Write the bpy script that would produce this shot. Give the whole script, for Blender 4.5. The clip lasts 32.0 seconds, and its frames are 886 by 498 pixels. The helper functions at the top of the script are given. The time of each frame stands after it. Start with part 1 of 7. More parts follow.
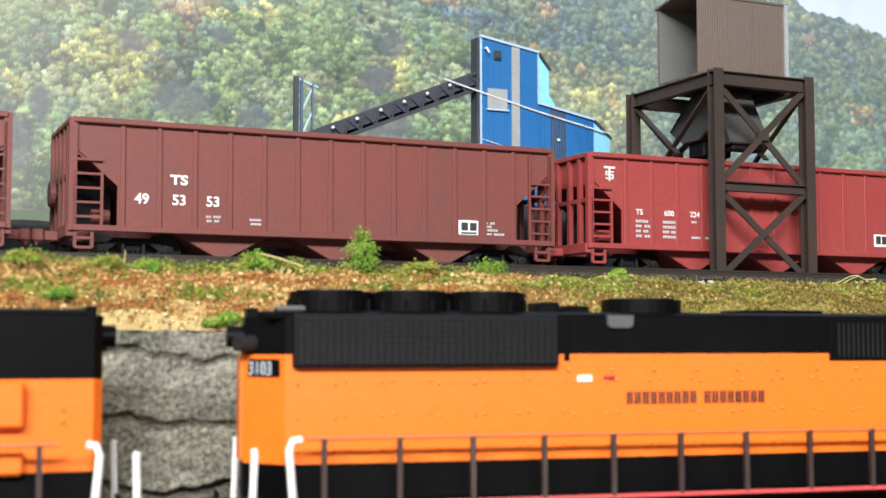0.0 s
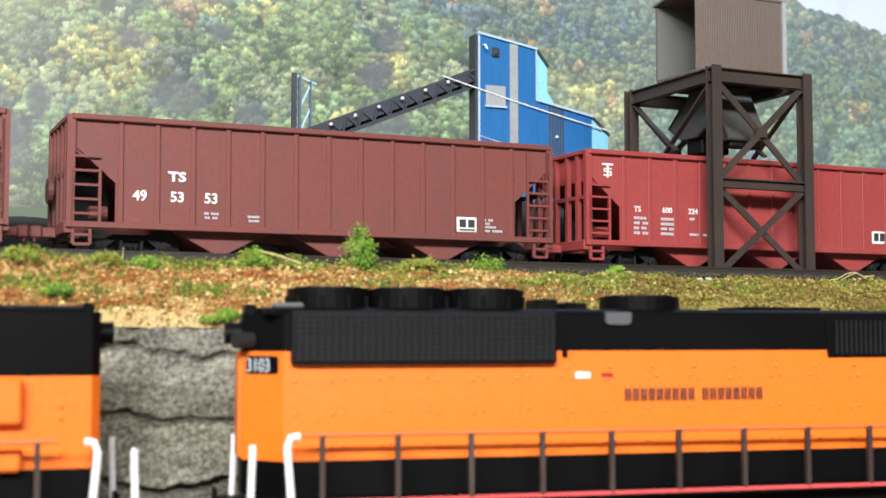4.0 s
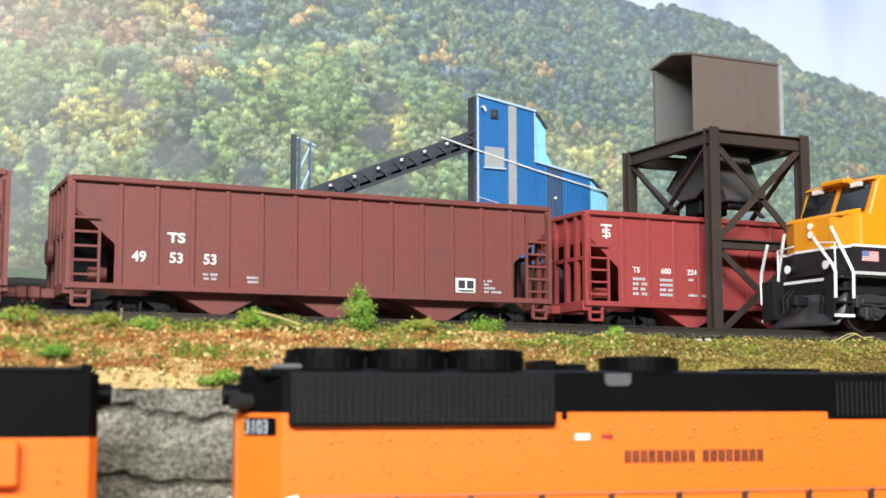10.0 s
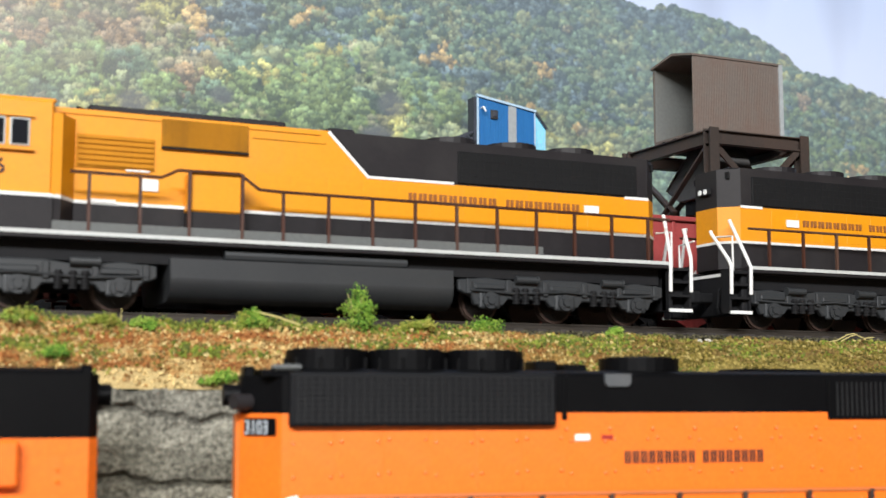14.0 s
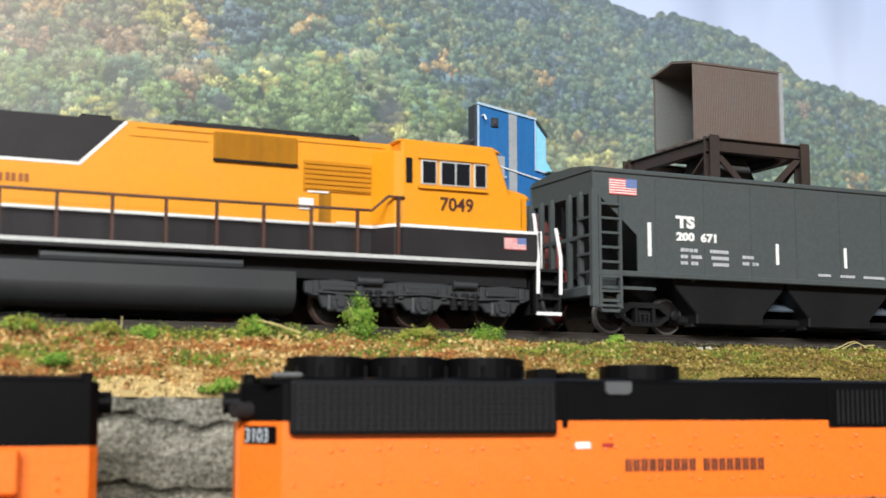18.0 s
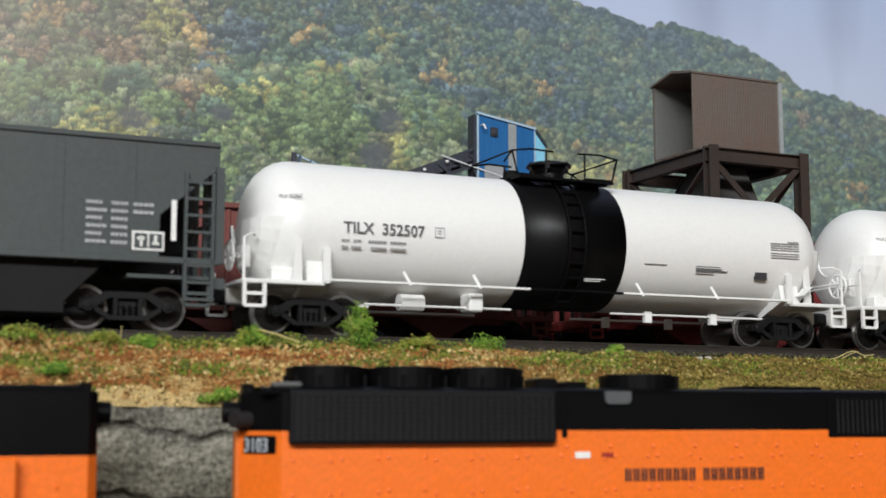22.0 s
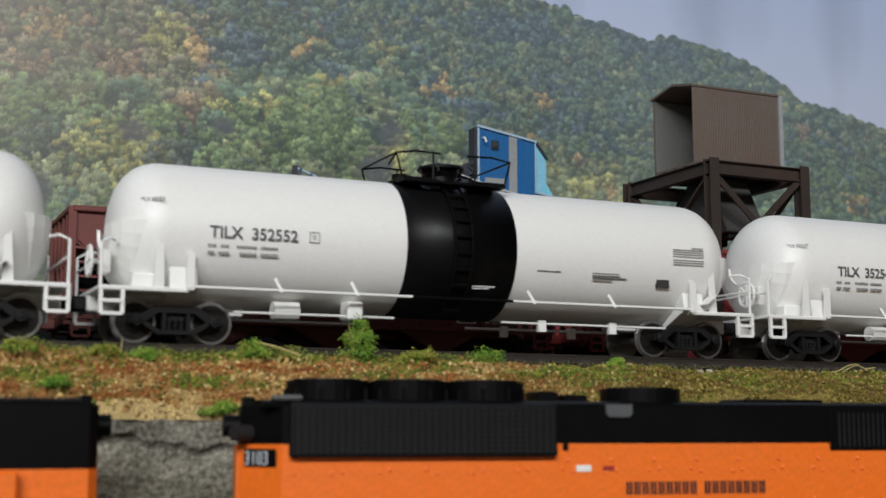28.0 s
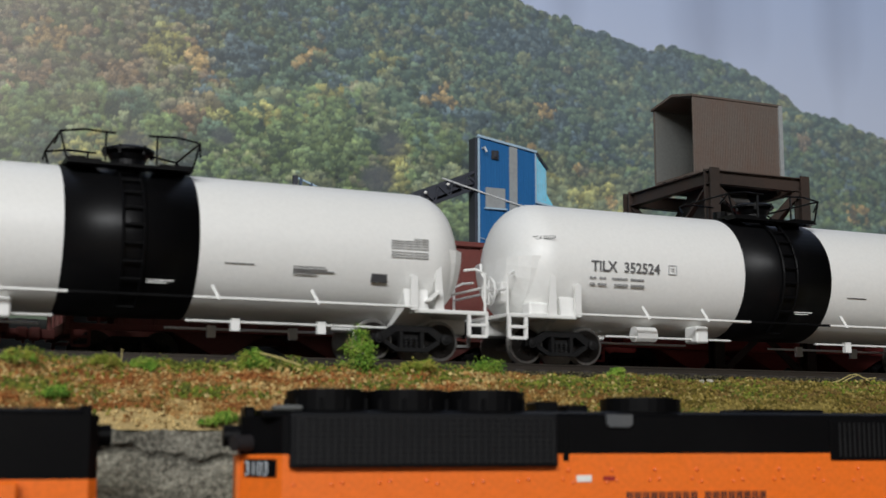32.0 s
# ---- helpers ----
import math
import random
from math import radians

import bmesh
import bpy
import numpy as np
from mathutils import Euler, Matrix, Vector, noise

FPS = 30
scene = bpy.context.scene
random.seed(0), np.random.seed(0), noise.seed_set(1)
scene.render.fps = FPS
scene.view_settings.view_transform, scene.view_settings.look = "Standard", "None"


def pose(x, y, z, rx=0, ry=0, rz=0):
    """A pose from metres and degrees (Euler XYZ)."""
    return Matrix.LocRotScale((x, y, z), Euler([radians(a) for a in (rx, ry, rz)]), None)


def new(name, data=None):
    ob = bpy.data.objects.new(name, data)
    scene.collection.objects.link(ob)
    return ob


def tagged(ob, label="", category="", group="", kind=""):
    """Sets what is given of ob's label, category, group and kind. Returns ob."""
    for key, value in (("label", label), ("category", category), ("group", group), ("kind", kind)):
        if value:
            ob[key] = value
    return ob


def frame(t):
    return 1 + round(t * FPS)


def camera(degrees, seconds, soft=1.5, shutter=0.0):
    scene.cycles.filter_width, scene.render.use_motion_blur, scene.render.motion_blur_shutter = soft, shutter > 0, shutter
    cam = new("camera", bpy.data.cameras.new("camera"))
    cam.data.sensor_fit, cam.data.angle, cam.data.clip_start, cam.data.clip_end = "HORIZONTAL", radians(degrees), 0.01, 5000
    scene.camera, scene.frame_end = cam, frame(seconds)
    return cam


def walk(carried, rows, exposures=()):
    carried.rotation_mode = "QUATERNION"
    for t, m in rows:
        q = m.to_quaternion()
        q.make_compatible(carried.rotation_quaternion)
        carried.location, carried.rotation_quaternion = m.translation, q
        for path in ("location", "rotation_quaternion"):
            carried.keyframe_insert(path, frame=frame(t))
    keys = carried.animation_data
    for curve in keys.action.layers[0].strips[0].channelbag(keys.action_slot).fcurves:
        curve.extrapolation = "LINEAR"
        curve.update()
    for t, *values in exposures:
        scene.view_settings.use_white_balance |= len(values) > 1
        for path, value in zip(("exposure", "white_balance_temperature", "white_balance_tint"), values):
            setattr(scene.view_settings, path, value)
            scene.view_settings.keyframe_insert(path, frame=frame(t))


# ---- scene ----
cam = camera(37.0, 32.0, soft=1.5, shutter=0.12)
cam.data.dof.use_dof, cam.data.dof.focus_distance, cam.data.dof.aperture_fstop = True, 0.445, 24.0
EYE = 0.060          # eye height over the lower benchwork, metres
K = 1 / 87.1         # the models are built in full-size metres and scaled down
# seconds, pan (left is plus), tilt
AIM = [
    (0, 0.000, 4.00), (0.5, -0.006, 3.96), (1, -0.010, 3.93), (1.5, -0.025, 3.86), (2, -0.039, 3.96), (2.5, -0.049, 4.08),
    (3, -0.069, 3.93), (3.5, -0.079, 3.86), (5.5, -0.084, 3.88), (6, -0.089, 3.86), (6.5, -0.088, 3.81), (7, -0.082, 3.81),
    (7.5, -0.080, 4.34), (8, -0.078, 5.32), (8.5, -0.085, 6.38), (9, -0.098, 6.45), (9.5, -0.112, 6.52), (10, -0.127, 6.50),
    (10.5, -0.142, 6.45), (11, -0.142, 6.45), (11.5, -0.142, 6.52), (12, -0.142, 6.43), (12.5, -0.142, 6.45), (13, -0.137, 6.52),
    (13.5, -0.137, 6.50), (14, -0.126, 6.52), (14.5, -0.116, 6.64), (16.5, -0.106, 6.86), (17, -0.106, 6.84), (17.5, -0.096, 6.79),
    (18, -0.106, 6.86), (18.5, -0.116, 6.93), (19, -0.125, 7.08), (19.5, -0.125, 6.91), (20, -0.135, 7.01), (20.5, -0.135, 6.93),
    (21, -0.125, 6.91), (21.5, -0.125, 6.72), (22, -0.125, 7.27), (22.5, -0.115, 7.27), (23, -0.105, 7.32), (23.5, -0.105, 7.32),
    (24, -0.095, 7.32), (24.5, -0.085, 7.08), (25, -0.085, 7.42), (25.5, -0.085, 7.54), (27.5, -0.084, 7.76), (28, -0.094, 7.83),
    (28.5, -0.093, 7.83), (29, -0.093, 7.80), (29.5, -0.093, 7.80), (30, -0.103, 7.90), (30.5, -0.103, 7.95), (31, -0.103, 7.95),
    (31.5, -0.107, 8.31), (32, -0.083, 8.26),
]
walk(cam, [(t, pose(0, 0, EYE, 90 + tilt, 0, pan)) for t, pan, tilt in AIM],
     exposures=[(0, 0.1), (11.5, 0.1), (12, 0), (13, -0.1), (14.5, -0.12), (16.5, -0.15), (19, -0.2), (20, 0), (20.35, -0.1), (20.6, -0.52), (21, -1.04), (21.3, -1.29), (21.6, -1.14), (22, -0.84), (22.5, -1.19), (23, -1.46), (24, -1.46), (25, -1.29), (28, -1.18), (30, -1.18), (31, -1.34), (32, -1.24)])

# ---- light: a closed layout room with ceiling panels ----
world = bpy.data.worlds.new("room_air")
scene.world = world
world.use_nodes = True
world.node_tree.nodes["Background"].inputs[0].default_value = (0.8, 0.85, 0.9, 1)
world.node_tree.nodes["Background"].inputs[1].default_value = 0.008


def panel_lamp(x, y, z, sx, sy, watts, tone=(0.97, 0.985, 1), rx=0, ry=0, rz=0):
    data = bpy.data.lights.new("ceiling_lamp", "AREA")
    data.shape, data.size, data.size_y, data.energy, data.color = "RECTANGLE", sx, sy, watts, tone
    ob = new("ceiling_lamp", data)
    ob.matrix_world = pose(x, y, z, rx, ry, rz)
    return ob


panel_lamp(-0.7, -2.2, 1.36, 1.5, 0.4, 245)
panel_lamp(0.5, -1.9, 1.36, 1.5, 0.4, 146)

# ---- materials ----
def ramp_node(nt, stops):
    r = nt.nodes.new("ShaderNodeValToRGB")
    while len(r.color_ramp.elements) < len(stops):
        r.color_ramp.elements.new(0.5)
    for e, (p, c) in zip(r.color_ramp.elements, stops):
        e.position, e.color = p, (*c, 1)
    return r


def noise_node(nt, scale, detail=4, rough=0.55, coords=None):
    n = nt.nodes.new("ShaderNodeTexNoise")
    n.inputs["Scale"].default_value, n.inputs["Detail"].default_value, n.inputs["Roughness"].default_value = scale, detail, rough
    if coords:
        nt.links.new(coords, n.inputs["Vector"])
    return n


def mix_node(nt, a, b, factor, mode="MIX"):
    m = nt.nodes.new("ShaderNodeMix")
    m.data_type, m.blend_type = "RGBA", mode
    for socket, value in ((m.inputs[6], a), (m.inputs[7], b), (m.inputs[0], factor)):
        if isinstance(value, (int, float)):
            socket.default_value = value
        elif isinstance(value, tuple):
            socket.default_value = (*value, 1)
        else:
            nt.links.new(value, socket)
    return m.outputs[2]


def blank(name, rough=0.5, metal=0.0):
    m = bpy.data.materials.new(name)
    m.use_nodes = True
    nt = m.node_tree
    bsdf = nt.nodes["Principled BSDF"]
    bsdf.inputs["Roughness"].default_value, bsdf.inputs["Metallic"].default_value = rough, metal
    return m, nt, bsdf


def paint(name, colour, rough=0.45, metal=0.0, dirt=0.25, dirt_colour=(0.16, 0.13, 0.10), grain=0.12, bump=0.00004, streak=0.0, spec=0.5):
    """Model paint: base colour with fine grain, broad dusty stains and a little orange-peel relief."""
    m, nt, bsdf = blank(name, rough, metal)
    co = nt.nodes.new("ShaderNodeTexCoord").outputs["Object"]
    broad = noise_node(nt, 45, 5, 0.62, co)
    fine = noise_node(nt, 900, 3, 0.6, co)
    dark = tuple(c * (1 - grain) for c in colour)
    lite = tuple(min(1, c * (1 + grain * 0.6)) for c in colour)
    r = ramp_node(nt, [(0.3, dark), (0.7, lite)])
    nt.links.new(fine.outputs[0], r.inputs[0])
    mask = ramp_node(nt, [(0.46, (0, 0, 0)), (0.78, (dirt, dirt, dirt))])
    nt.links.new(broad.outputs[0], mask.inputs[0])
    col = mix_node(nt, r.outputs[0], dirt_colour, mask.outputs[0])
    if streak:
        map_ = nt.nodes.new("ShaderNodeMapping")
        map_.inputs["Scale"].default_value = (1, 1, 0.06)
        nt.links.new(co, map_.inputs[0])
        s = noise_node(nt, 420, 3, 0.6, map_.outputs[0])
        sm = ramp_node(nt, [(0.5, (0, 0, 0)), (0.72, (streak, streak, streak))])
        nt.links.new(s.outputs[0], sm.inputs[0])
        col = mix_node(nt, col, dirt_colour, sm.outputs[0])
    nt.links.new(col, bsdf.inputs["Base Color"])
    rr = nt.nodes.new("ShaderNodeMapRange")
    rr.inputs[3].default_value, rr.inputs[4].default_value = max(0.05, rough - 0.1), min(1, rough + 0.15)
    nt.links.new(broad.outputs[0], rr.inputs[0])
    nt.links.new(rr.outputs[0], bsdf.inputs["Roughness"])
    bsdf.inputs["Specular IOR Level"].default_value = spec
    b = nt.nodes.new("ShaderNodeBump")
    b.inputs["Strength"].default_value, b.inputs["Distance"].default_value = 0.6, bump
    nt.links.new(fine.outputs[0], b.inputs["Height"])
    nt.links.new(b.outputs[0], bsdf.inputs["Normal"])
    return m


def tinted(name, rough=0.9, grain=0.25, scale=1500):
    """Colour from the mesh's tint layer, with a fine grain over it."""
    m, nt, bsdf = blank(name, rough)
    a = nt.nodes.new("ShaderNodeAttribute")
    a.attribute_name = "tint"
    co = nt.nodes.new("ShaderNodeTexCoord").outputs["Object"]
    n = noise_node(nt, scale, 4, 0.65, co)
    r = ramp_node(nt, [(0.25, (1 - grain,) * 3), (0.75, (1 + grain,) * 3)])
    nt.links.new(n.outputs[0], r.inputs[0])
    nt.links.new(mix_node(nt, a.outputs["Color"], r.outputs[0], 1.0, "MULTIPLY"), bsdf.inputs["Base Color"])
    bsdf.inputs["Specular IOR Level"].default_value = 0.15
    return m


M_ORANGE = paint("orange_paint", (0.82, 0.158, 0.011), 0.42, dirt=0.10)
M_ORANGE_DIM = paint("dim_orange_paint", (0.72, 0.155, 0.013), 0.45, dirt=0.15)
M_NEARBLACK = paint("satin_black_paint", (0.0026, 0.0026, 0.0030), 0.42, dirt=0.2, dirt_colour=(0.006, 0.006, 0.006), spec=0.09)
M_HOUSING = paint("dusty_black_housing", (0.0060, 0.0062, 0.0072), 0.55, dirt=0.3, dirt_colour=(0.013, 0.013, 0.014), spec=0.12)
M_YELLOW = paint("yellow_paint", (0.70, 0.268, 0.005), 0.42, dirt=0.08, streak=0.03, grain=0.05)
M_CHARCOAL = paint("charcoal_paint", (0.0150, 0.0128, 0.0142), 0.5, dirt=0.35, dirt_colour=(0.042, 0.039, 0.036), spec=0.3)
M_SCREEN = paint("dark_screen", (0.007, 0.007, 0.0075), 0.6, dirt=0.2, dirt_colour=(0.016, 0.016, 0.016), spec=0.2)
M_GRILLE = paint("grille_bar_paint", (0.012, 0.0122, 0.013), 0.45, dirt=0.3, dirt_colour=(0.04, 0.04, 0.04), spec=0.2)
M_UNDER = paint("grimy_underframe", (0.011, 0.011, 0.012), 0.65, dirt=0.4, dirt_colour=(0.024, 0.021, 0.019), spec=0.15)
M_TRUCKGREY = paint("grey_truck_plastic", (0.025, 0.027, 0.029), 0.5, dirt=0.4, dirt_colour=(0.022, 0.021, 0.019))
M_BLACKTRUCK = paint("black_truck_plastic", (0.007, 0.007, 0.0075), 0.55, dirt=0.2, dirt_colour=(0.03, 0.027, 0.024), spec=0.2)
M_WHITE = paint("white_trim_paint", (0.78, 0.77, 0.74), 0.45, dirt=0.15)
M_SILL = paint("dusty_white_sill_paint", (0.50, 0.51, 0.49), 0.5, dirt=0.5, dirt_colour=(0.34, 0.33, 0.30))
M_RAILBROWN = paint("brown_handrail", (0.055, 0.017, 0.009), 0.5)
M_RAILORANGE = paint("faded_orange_handrail", (0.50, 0.13, 0.03), 0.5)
M_POST = paint("dark_brown_stanchion", (0.035, 0.020, 0.016), 0.5)
M_TANKWHITE = paint("white_tank_paint", (0.82, 0.82, 0.795), 0.42, dirt=0.05, dirt_colour=(0.5, 0.48, 0.42), grain=0.03)
M_TANKBLACK = paint("gloss_black_band", (0.004, 0.004, 0.0045), 0.34, dirt=0.1, dirt_colour=(0.012, 0.012, 0.012), spec=0.14)
M_BROWNCAR = paint("oxide_brown_paint", (0.175, 0.045, 0.036), 0.55, dirt=0.65, dirt_colour=(0.105, 0.048, 0.042), streak=0.22)
M_REDCAR = paint("oxide_red_paint", (0.30, 0.045, 0.042), 0.5, dirt=0.25, dirt_colour=(0.24, 0.08, 0.07), streak=0.1)
M_GREYCAR = paint("slate_grey_paint", (0.062, 0.073, 0.073), 0.5, dirt=0.25, dirt_colour=(0.075, 0.078, 0.070), streak=0.08, spec=0.35)
M_LETTER = paint("white_lettering", (0.80, 0.80, 0.77), 0.6, dirt=0.2)
M_FIGURE = paint("pale_grey_figures", (0.46, 0.50, 0.53), 0.6, dirt=0.1)
M_LETTERDARK = paint("dark_lettering", (0.03, 0.03, 0.032), 0.6, dirt=0.1)
M_TANKLETTER = paint("grey_black_lettering", (0.11, 0.11, 0.115), 0.6, dirt=0.1)
M_LETTERBROWN = paint("brown_lettering", (0.05, 0.012, 0.007), 0.6, dirt=0.1)
M_LETTERFAINT = paint("faded_brown_lettering", (0.26, 0.085, 0.014), 0.6, dirt=0.2)
M_FLAGRED = paint("red_decal", (0.58, 0.07, 0.07), 0.5, dirt=0.1)
M_CUTOFF = paint("dark_red_plate", (0.30, 0.018, 0.012), 0.5, dirt=0.1)
M_FLAGBLUE = paint("blue_decal", (0.13, 0.18, 0.38), 0.5, dirt=0.1)
M_STEEL = paint("wheel_steel", (0.34, 0.335, 0.325), 0.28, 0.85, dirt=0.2, dirt_colour=(0.3, 0.28, 0.26))
M_WHEELDARK = paint("wheel_blackened", (0.020, 0.018, 0.017), 0.32, 0.6, dirt=0.3, dirt_colour=(0.05, 0.042, 0.036))
M_WHEELBROWN = paint("rust_brown_wheel", (0.085, 0.052, 0.040), 0.45, 0.3, dirt=0.4, dirt_colour=(0.05, 0.035, 0.03))
M_RAIL = paint("weathered_rail", (0.055, 0.046, 0.038), 0.45, 0.5, dirt=0.5, dirt_colour=(0.06, 0.042, 0.03))
M_TIE = paint("dark_tie", (0.035, 0.028, 0.024), 0.85, dirt=0.5, dirt_colour=(0.09, 0.08, 0.07))
M_RUST = paint("rusty_steel", (0.056, 0.043, 0.037), 0.5, 0.35, dirt=0.55, dirt_colour=(0.09, 0.05, 0.035), streak=0.3)
M_BIN = paint("corrugated_bin_metal", (0.185, 0.152, 0.132), 0.42, 0.35, dirt=0.45, dirt_colour=(0.18, 0.08, 0.045), streak=0.2)
M_CHUTE = paint("dark_chute_steel", (0.085, 0.082, 0.080), 0.42, 0.3, dirt=0.4, dirt_colour=(0.06, 0.05, 0.045), spec=0.3)
M_TREAD = paint("grey_walkway_edge", (0.105, 0.110, 0.106), 0.6, dirt=0.4, dirt_colour=(0.09, 0.085, 0.08))
M_PLOW = paint("plow_dark_paint", (0.03, 0.031, 0.033), 0.4, dirt=0.4, dirt_colour=(0.06, 0.055, 0.05))
M_STENCIL = paint("pale_grey_stencil", (0.50, 0.51, 0.52), 0.6, dirt=0.1)
M_STENCILDARK = paint("mid_grey_stencil", (0.28, 0.28, 0.28), 0.6, dirt=0.1)
# slope sheet colour holds the pale blue reflection seen on it
M_BAYSLOPE = paint("blue_grey_sheen_sheet", (0.10, 0.125, 0.155), 0.3, dirt=0.2)
M_LENS = paint("clear_lens", (0.85, 0.85, 0.82), 0.15, dirt=0.05)
M_BININ = paint("bin_inside_metal", (0.17, 0.175, 0.165), 0.55, 0.2, dirt=0.4)
M_BLUE = paint("blue_cladding", (0.016, 0.135, 0.36), 0.42, dirt=0.3, dirt_colour=(0.03, 0.19, 0.46), streak=0.3)
M_CYAN = paint("pale_blue_cladding", (0.20, 0.66, 0.86), 0.42, dirt=0.2, dirt_colour=(0.3, 0.6, 0.75), streak=0.2)
M_GREYSTRIP = paint("grey_cladding", (0.34, 0.36, 0.37), 0.5, dirt=0.3)
M_PALE = paint("pale_blue_trim", (0.42, 0.58, 0.72), 0.5, dirt=0.2)
M_CONVEYOR = paint("conveyor_steel", (0.035, 0.04, 0.055), 0.55, dirt=0.4, dirt_colour=(0.10, 0.10, 0.12))
M_MASTBLUE = paint("blue_mast_paint", (0.075, 0.12, 0.20), 0.5, dirt=0.2)
M_BULB = paint("white_bulb", (0.85, 0.85, 0.82), 0.25, dirt=0.02)
M_WIRE = paint("pale_wire", (0.84, 0.86, 0.87), 0.4)
M_FOAM = tinted("ground_foam", 0.95, 0.3, 2500)
M_ROCK = tinted("cast_rock", 0.85, 0.85, 1000)
M_LEAF = tinted("bush_foliage", 0.8, 0.25, 2500)
M_STRAW = paint("dry_straw", (0.50, 0.42, 0.16), 0.8)
M_PEBBLE = paint("pale_pebble", (0.55, 0.52, 0.46), 0.85)
M_BALLAST = paint("dark_ballast", (0.07, 0.065, 0.06), 0.9, dirt=0.6, dirt_colour=(0.16, 0.14, 0.12), bump=0.0004)
M_EARTH = paint("brown_earth", (0.16, 0.105, 0.06), 0.95, dirt=0.6, dirt_colour=(0.09, 0.10, 0.035), bump=0.0005)
M_WALL = paint("room_wall_paint", (0.13, 0.128, 0.122), 0.8, dirt=0.1, bump=0.0003)
M_CARPET = paint("room_floor_carpet", (0.10, 0.096, 0.092), 0.95, dirt=0.3, bump=0.001)
M_WOOD = paint("benchwork_wood", (0.42, 0.28, 0.16), 0.6, dirt=0.3)
M_FIXTURE = paint("fixture_white", (0.85, 0.85, 0.83), 0.4, dirt=0.02)


def glass_mat():
    m, nt, bsdf = blank("dark_window_glass", 0.08)
    bsdf.inputs["Base Color"].default_value = (0.012, 0.013, 0.016, 1)
    bsdf.inputs["IOR"].default_value = 1.5
    return m


M_GLASS = glass_mat()
M_FUELGREY = paint("fuel_tank_grey", (0.020, 0.021, 0.0225), 0.45, dirt=0.4, dirt_colour=(0.03, 0.03, 0.028))
M_BRACKET = paint("bracket_grey", (0.07, 0.074, 0.078), 0.5)
M_DUSKY = paint("soot_stained_yellow", (0.36, 0.150, 0.008), 0.7, dirt=0.75, dirt_colour=(0.13, 0.062, 0.012), streak=0.4, spec=0.15)
# louvre yellow: dust, and the slats' shade put into the base colour
M_LOUVRE = paint("shaded_dusty_yellow", (0.50, 0.20, 0.007), 0.6, dirt=0.4, dirt_colour=(0.28, 0.12, 0.012), spec=0.2)
# black of the added mounds that stand for shade behind the wagons
M_SHADEBLACK = paint("shade_black", (0.012, 0.012, 0.012), 0.95, dirt=0.3, dirt_colour=(0.03, 0.028, 0.025), bump=0.0004)

# ---- building helpers ----
def part(name, bm, material, parent=None, label="", scale=K, smooth=False, kind=""):
    """Links a bmesh as one mesh object under a thing or a part."""
    if scale != 1:
        bmesh.ops.scale(bm, vec=(scale,) * 3, verts=bm.verts)
    data = bpy.data.meshes.new(name)
    bm.to_mesh(data)
    bm.free()
    data.materials.append(material)
    if smooth:
        data.polygons.foreach_set("use_smooth", [True] * len(data.polygons))
    ob = new(name, data)
    ob.parent = parent
    return tagged(ob, label, kind=kind)


def joined(data, bm):
    """Adds a bmesh, in full-size metres, to a part's mesh."""
    bmesh.ops.scale(bm, vec=(K,) * 3, verts=bm.verts)
    bm.from_mesh(data)
    bm.to_mesh(data)
    bm.free()
    return data


def twin(ob, parent, m, label=""):
    """A second object on the same mesh."""
    o = new(ob.name.split(".")[0], ob.data)
    o.parent = parent
    o.matrix_basis = m
    return tagged(o, label)


def thing(name, label, category, group="", m=None):
    ob = new(name)
    ob.empty_display_size = 0.01
    if m is not None:
        ob.matrix_basis = m
    return tagged(ob, label, category, group)


def box(bm, x0, x1, y0, y1, z0, z1, bevel=0.0, seg=1):
    made = bmesh.ops.create_cube(bm, size=1)["verts"]
    for v in made:
        v.co = Vector(((x0 + x1) / 2 + v.co.x * (x1 - x0), (y0 + y1) / 2 + v.co.y * (y1 - y0), (z0 + z1) / 2 + v.co.z * (z1 - z0)))
    if bevel:
        edges = list({e for v in made for e in v.link_edges})
        bmesh.ops.bevel(bm, geom=edges, offset=bevel, segments=seg, profile=0.5, affect="EDGES")
    return bm


def bx(*a, bevel=0.0, seg=1):
    return box(bmesh.new(), *a, bevel=bevel, seg=seg)


def row_of(name, parent, mat, size, centres, label="", bevel=0.0):
    """Alike small boxes, each an object of its own on one mesh: size (x, y, z), centres of (x, y, z)."""
    first = None
    for c in centres:
        w = Matrix.Translation(Vector(c) * K)
        if first is None:
            first = part(name, bx(-size[0] / 2, size[0] / 2, -size[1] / 2, size[1] / 2, -size[2] / 2, size[2] / 2, bevel=bevel), mat, parent, label)
            first.matrix_basis = w
        else:
            twin(first, parent, w, label)


def prism(bm, pts, y0, y1, bevel=0.0):
    """A polygon of (x, z) points, extruded from y0 to y1."""
    lo = [bm.verts.new((x, y0, z)) for x, z in pts]
    hi = [bm.verts.new((x, y1, z)) for x, z in pts]
    n = len(pts)
    faces = [bm.faces.new(lo), bm.faces.new(hi[::-1])]
    faces += [bm.faces.new((lo[i], hi[i], hi[(i + 1) % n], lo[(i + 1) % n])) for i in range(n)]
    bmesh.ops.recalc_face_normals(bm, faces=faces)
    if bevel:
        bmesh.ops.bevel(bm, geom=list({e for f in faces for e in f.edges}), offset=bevel, segments=1, affect="EDGES")
    return bm


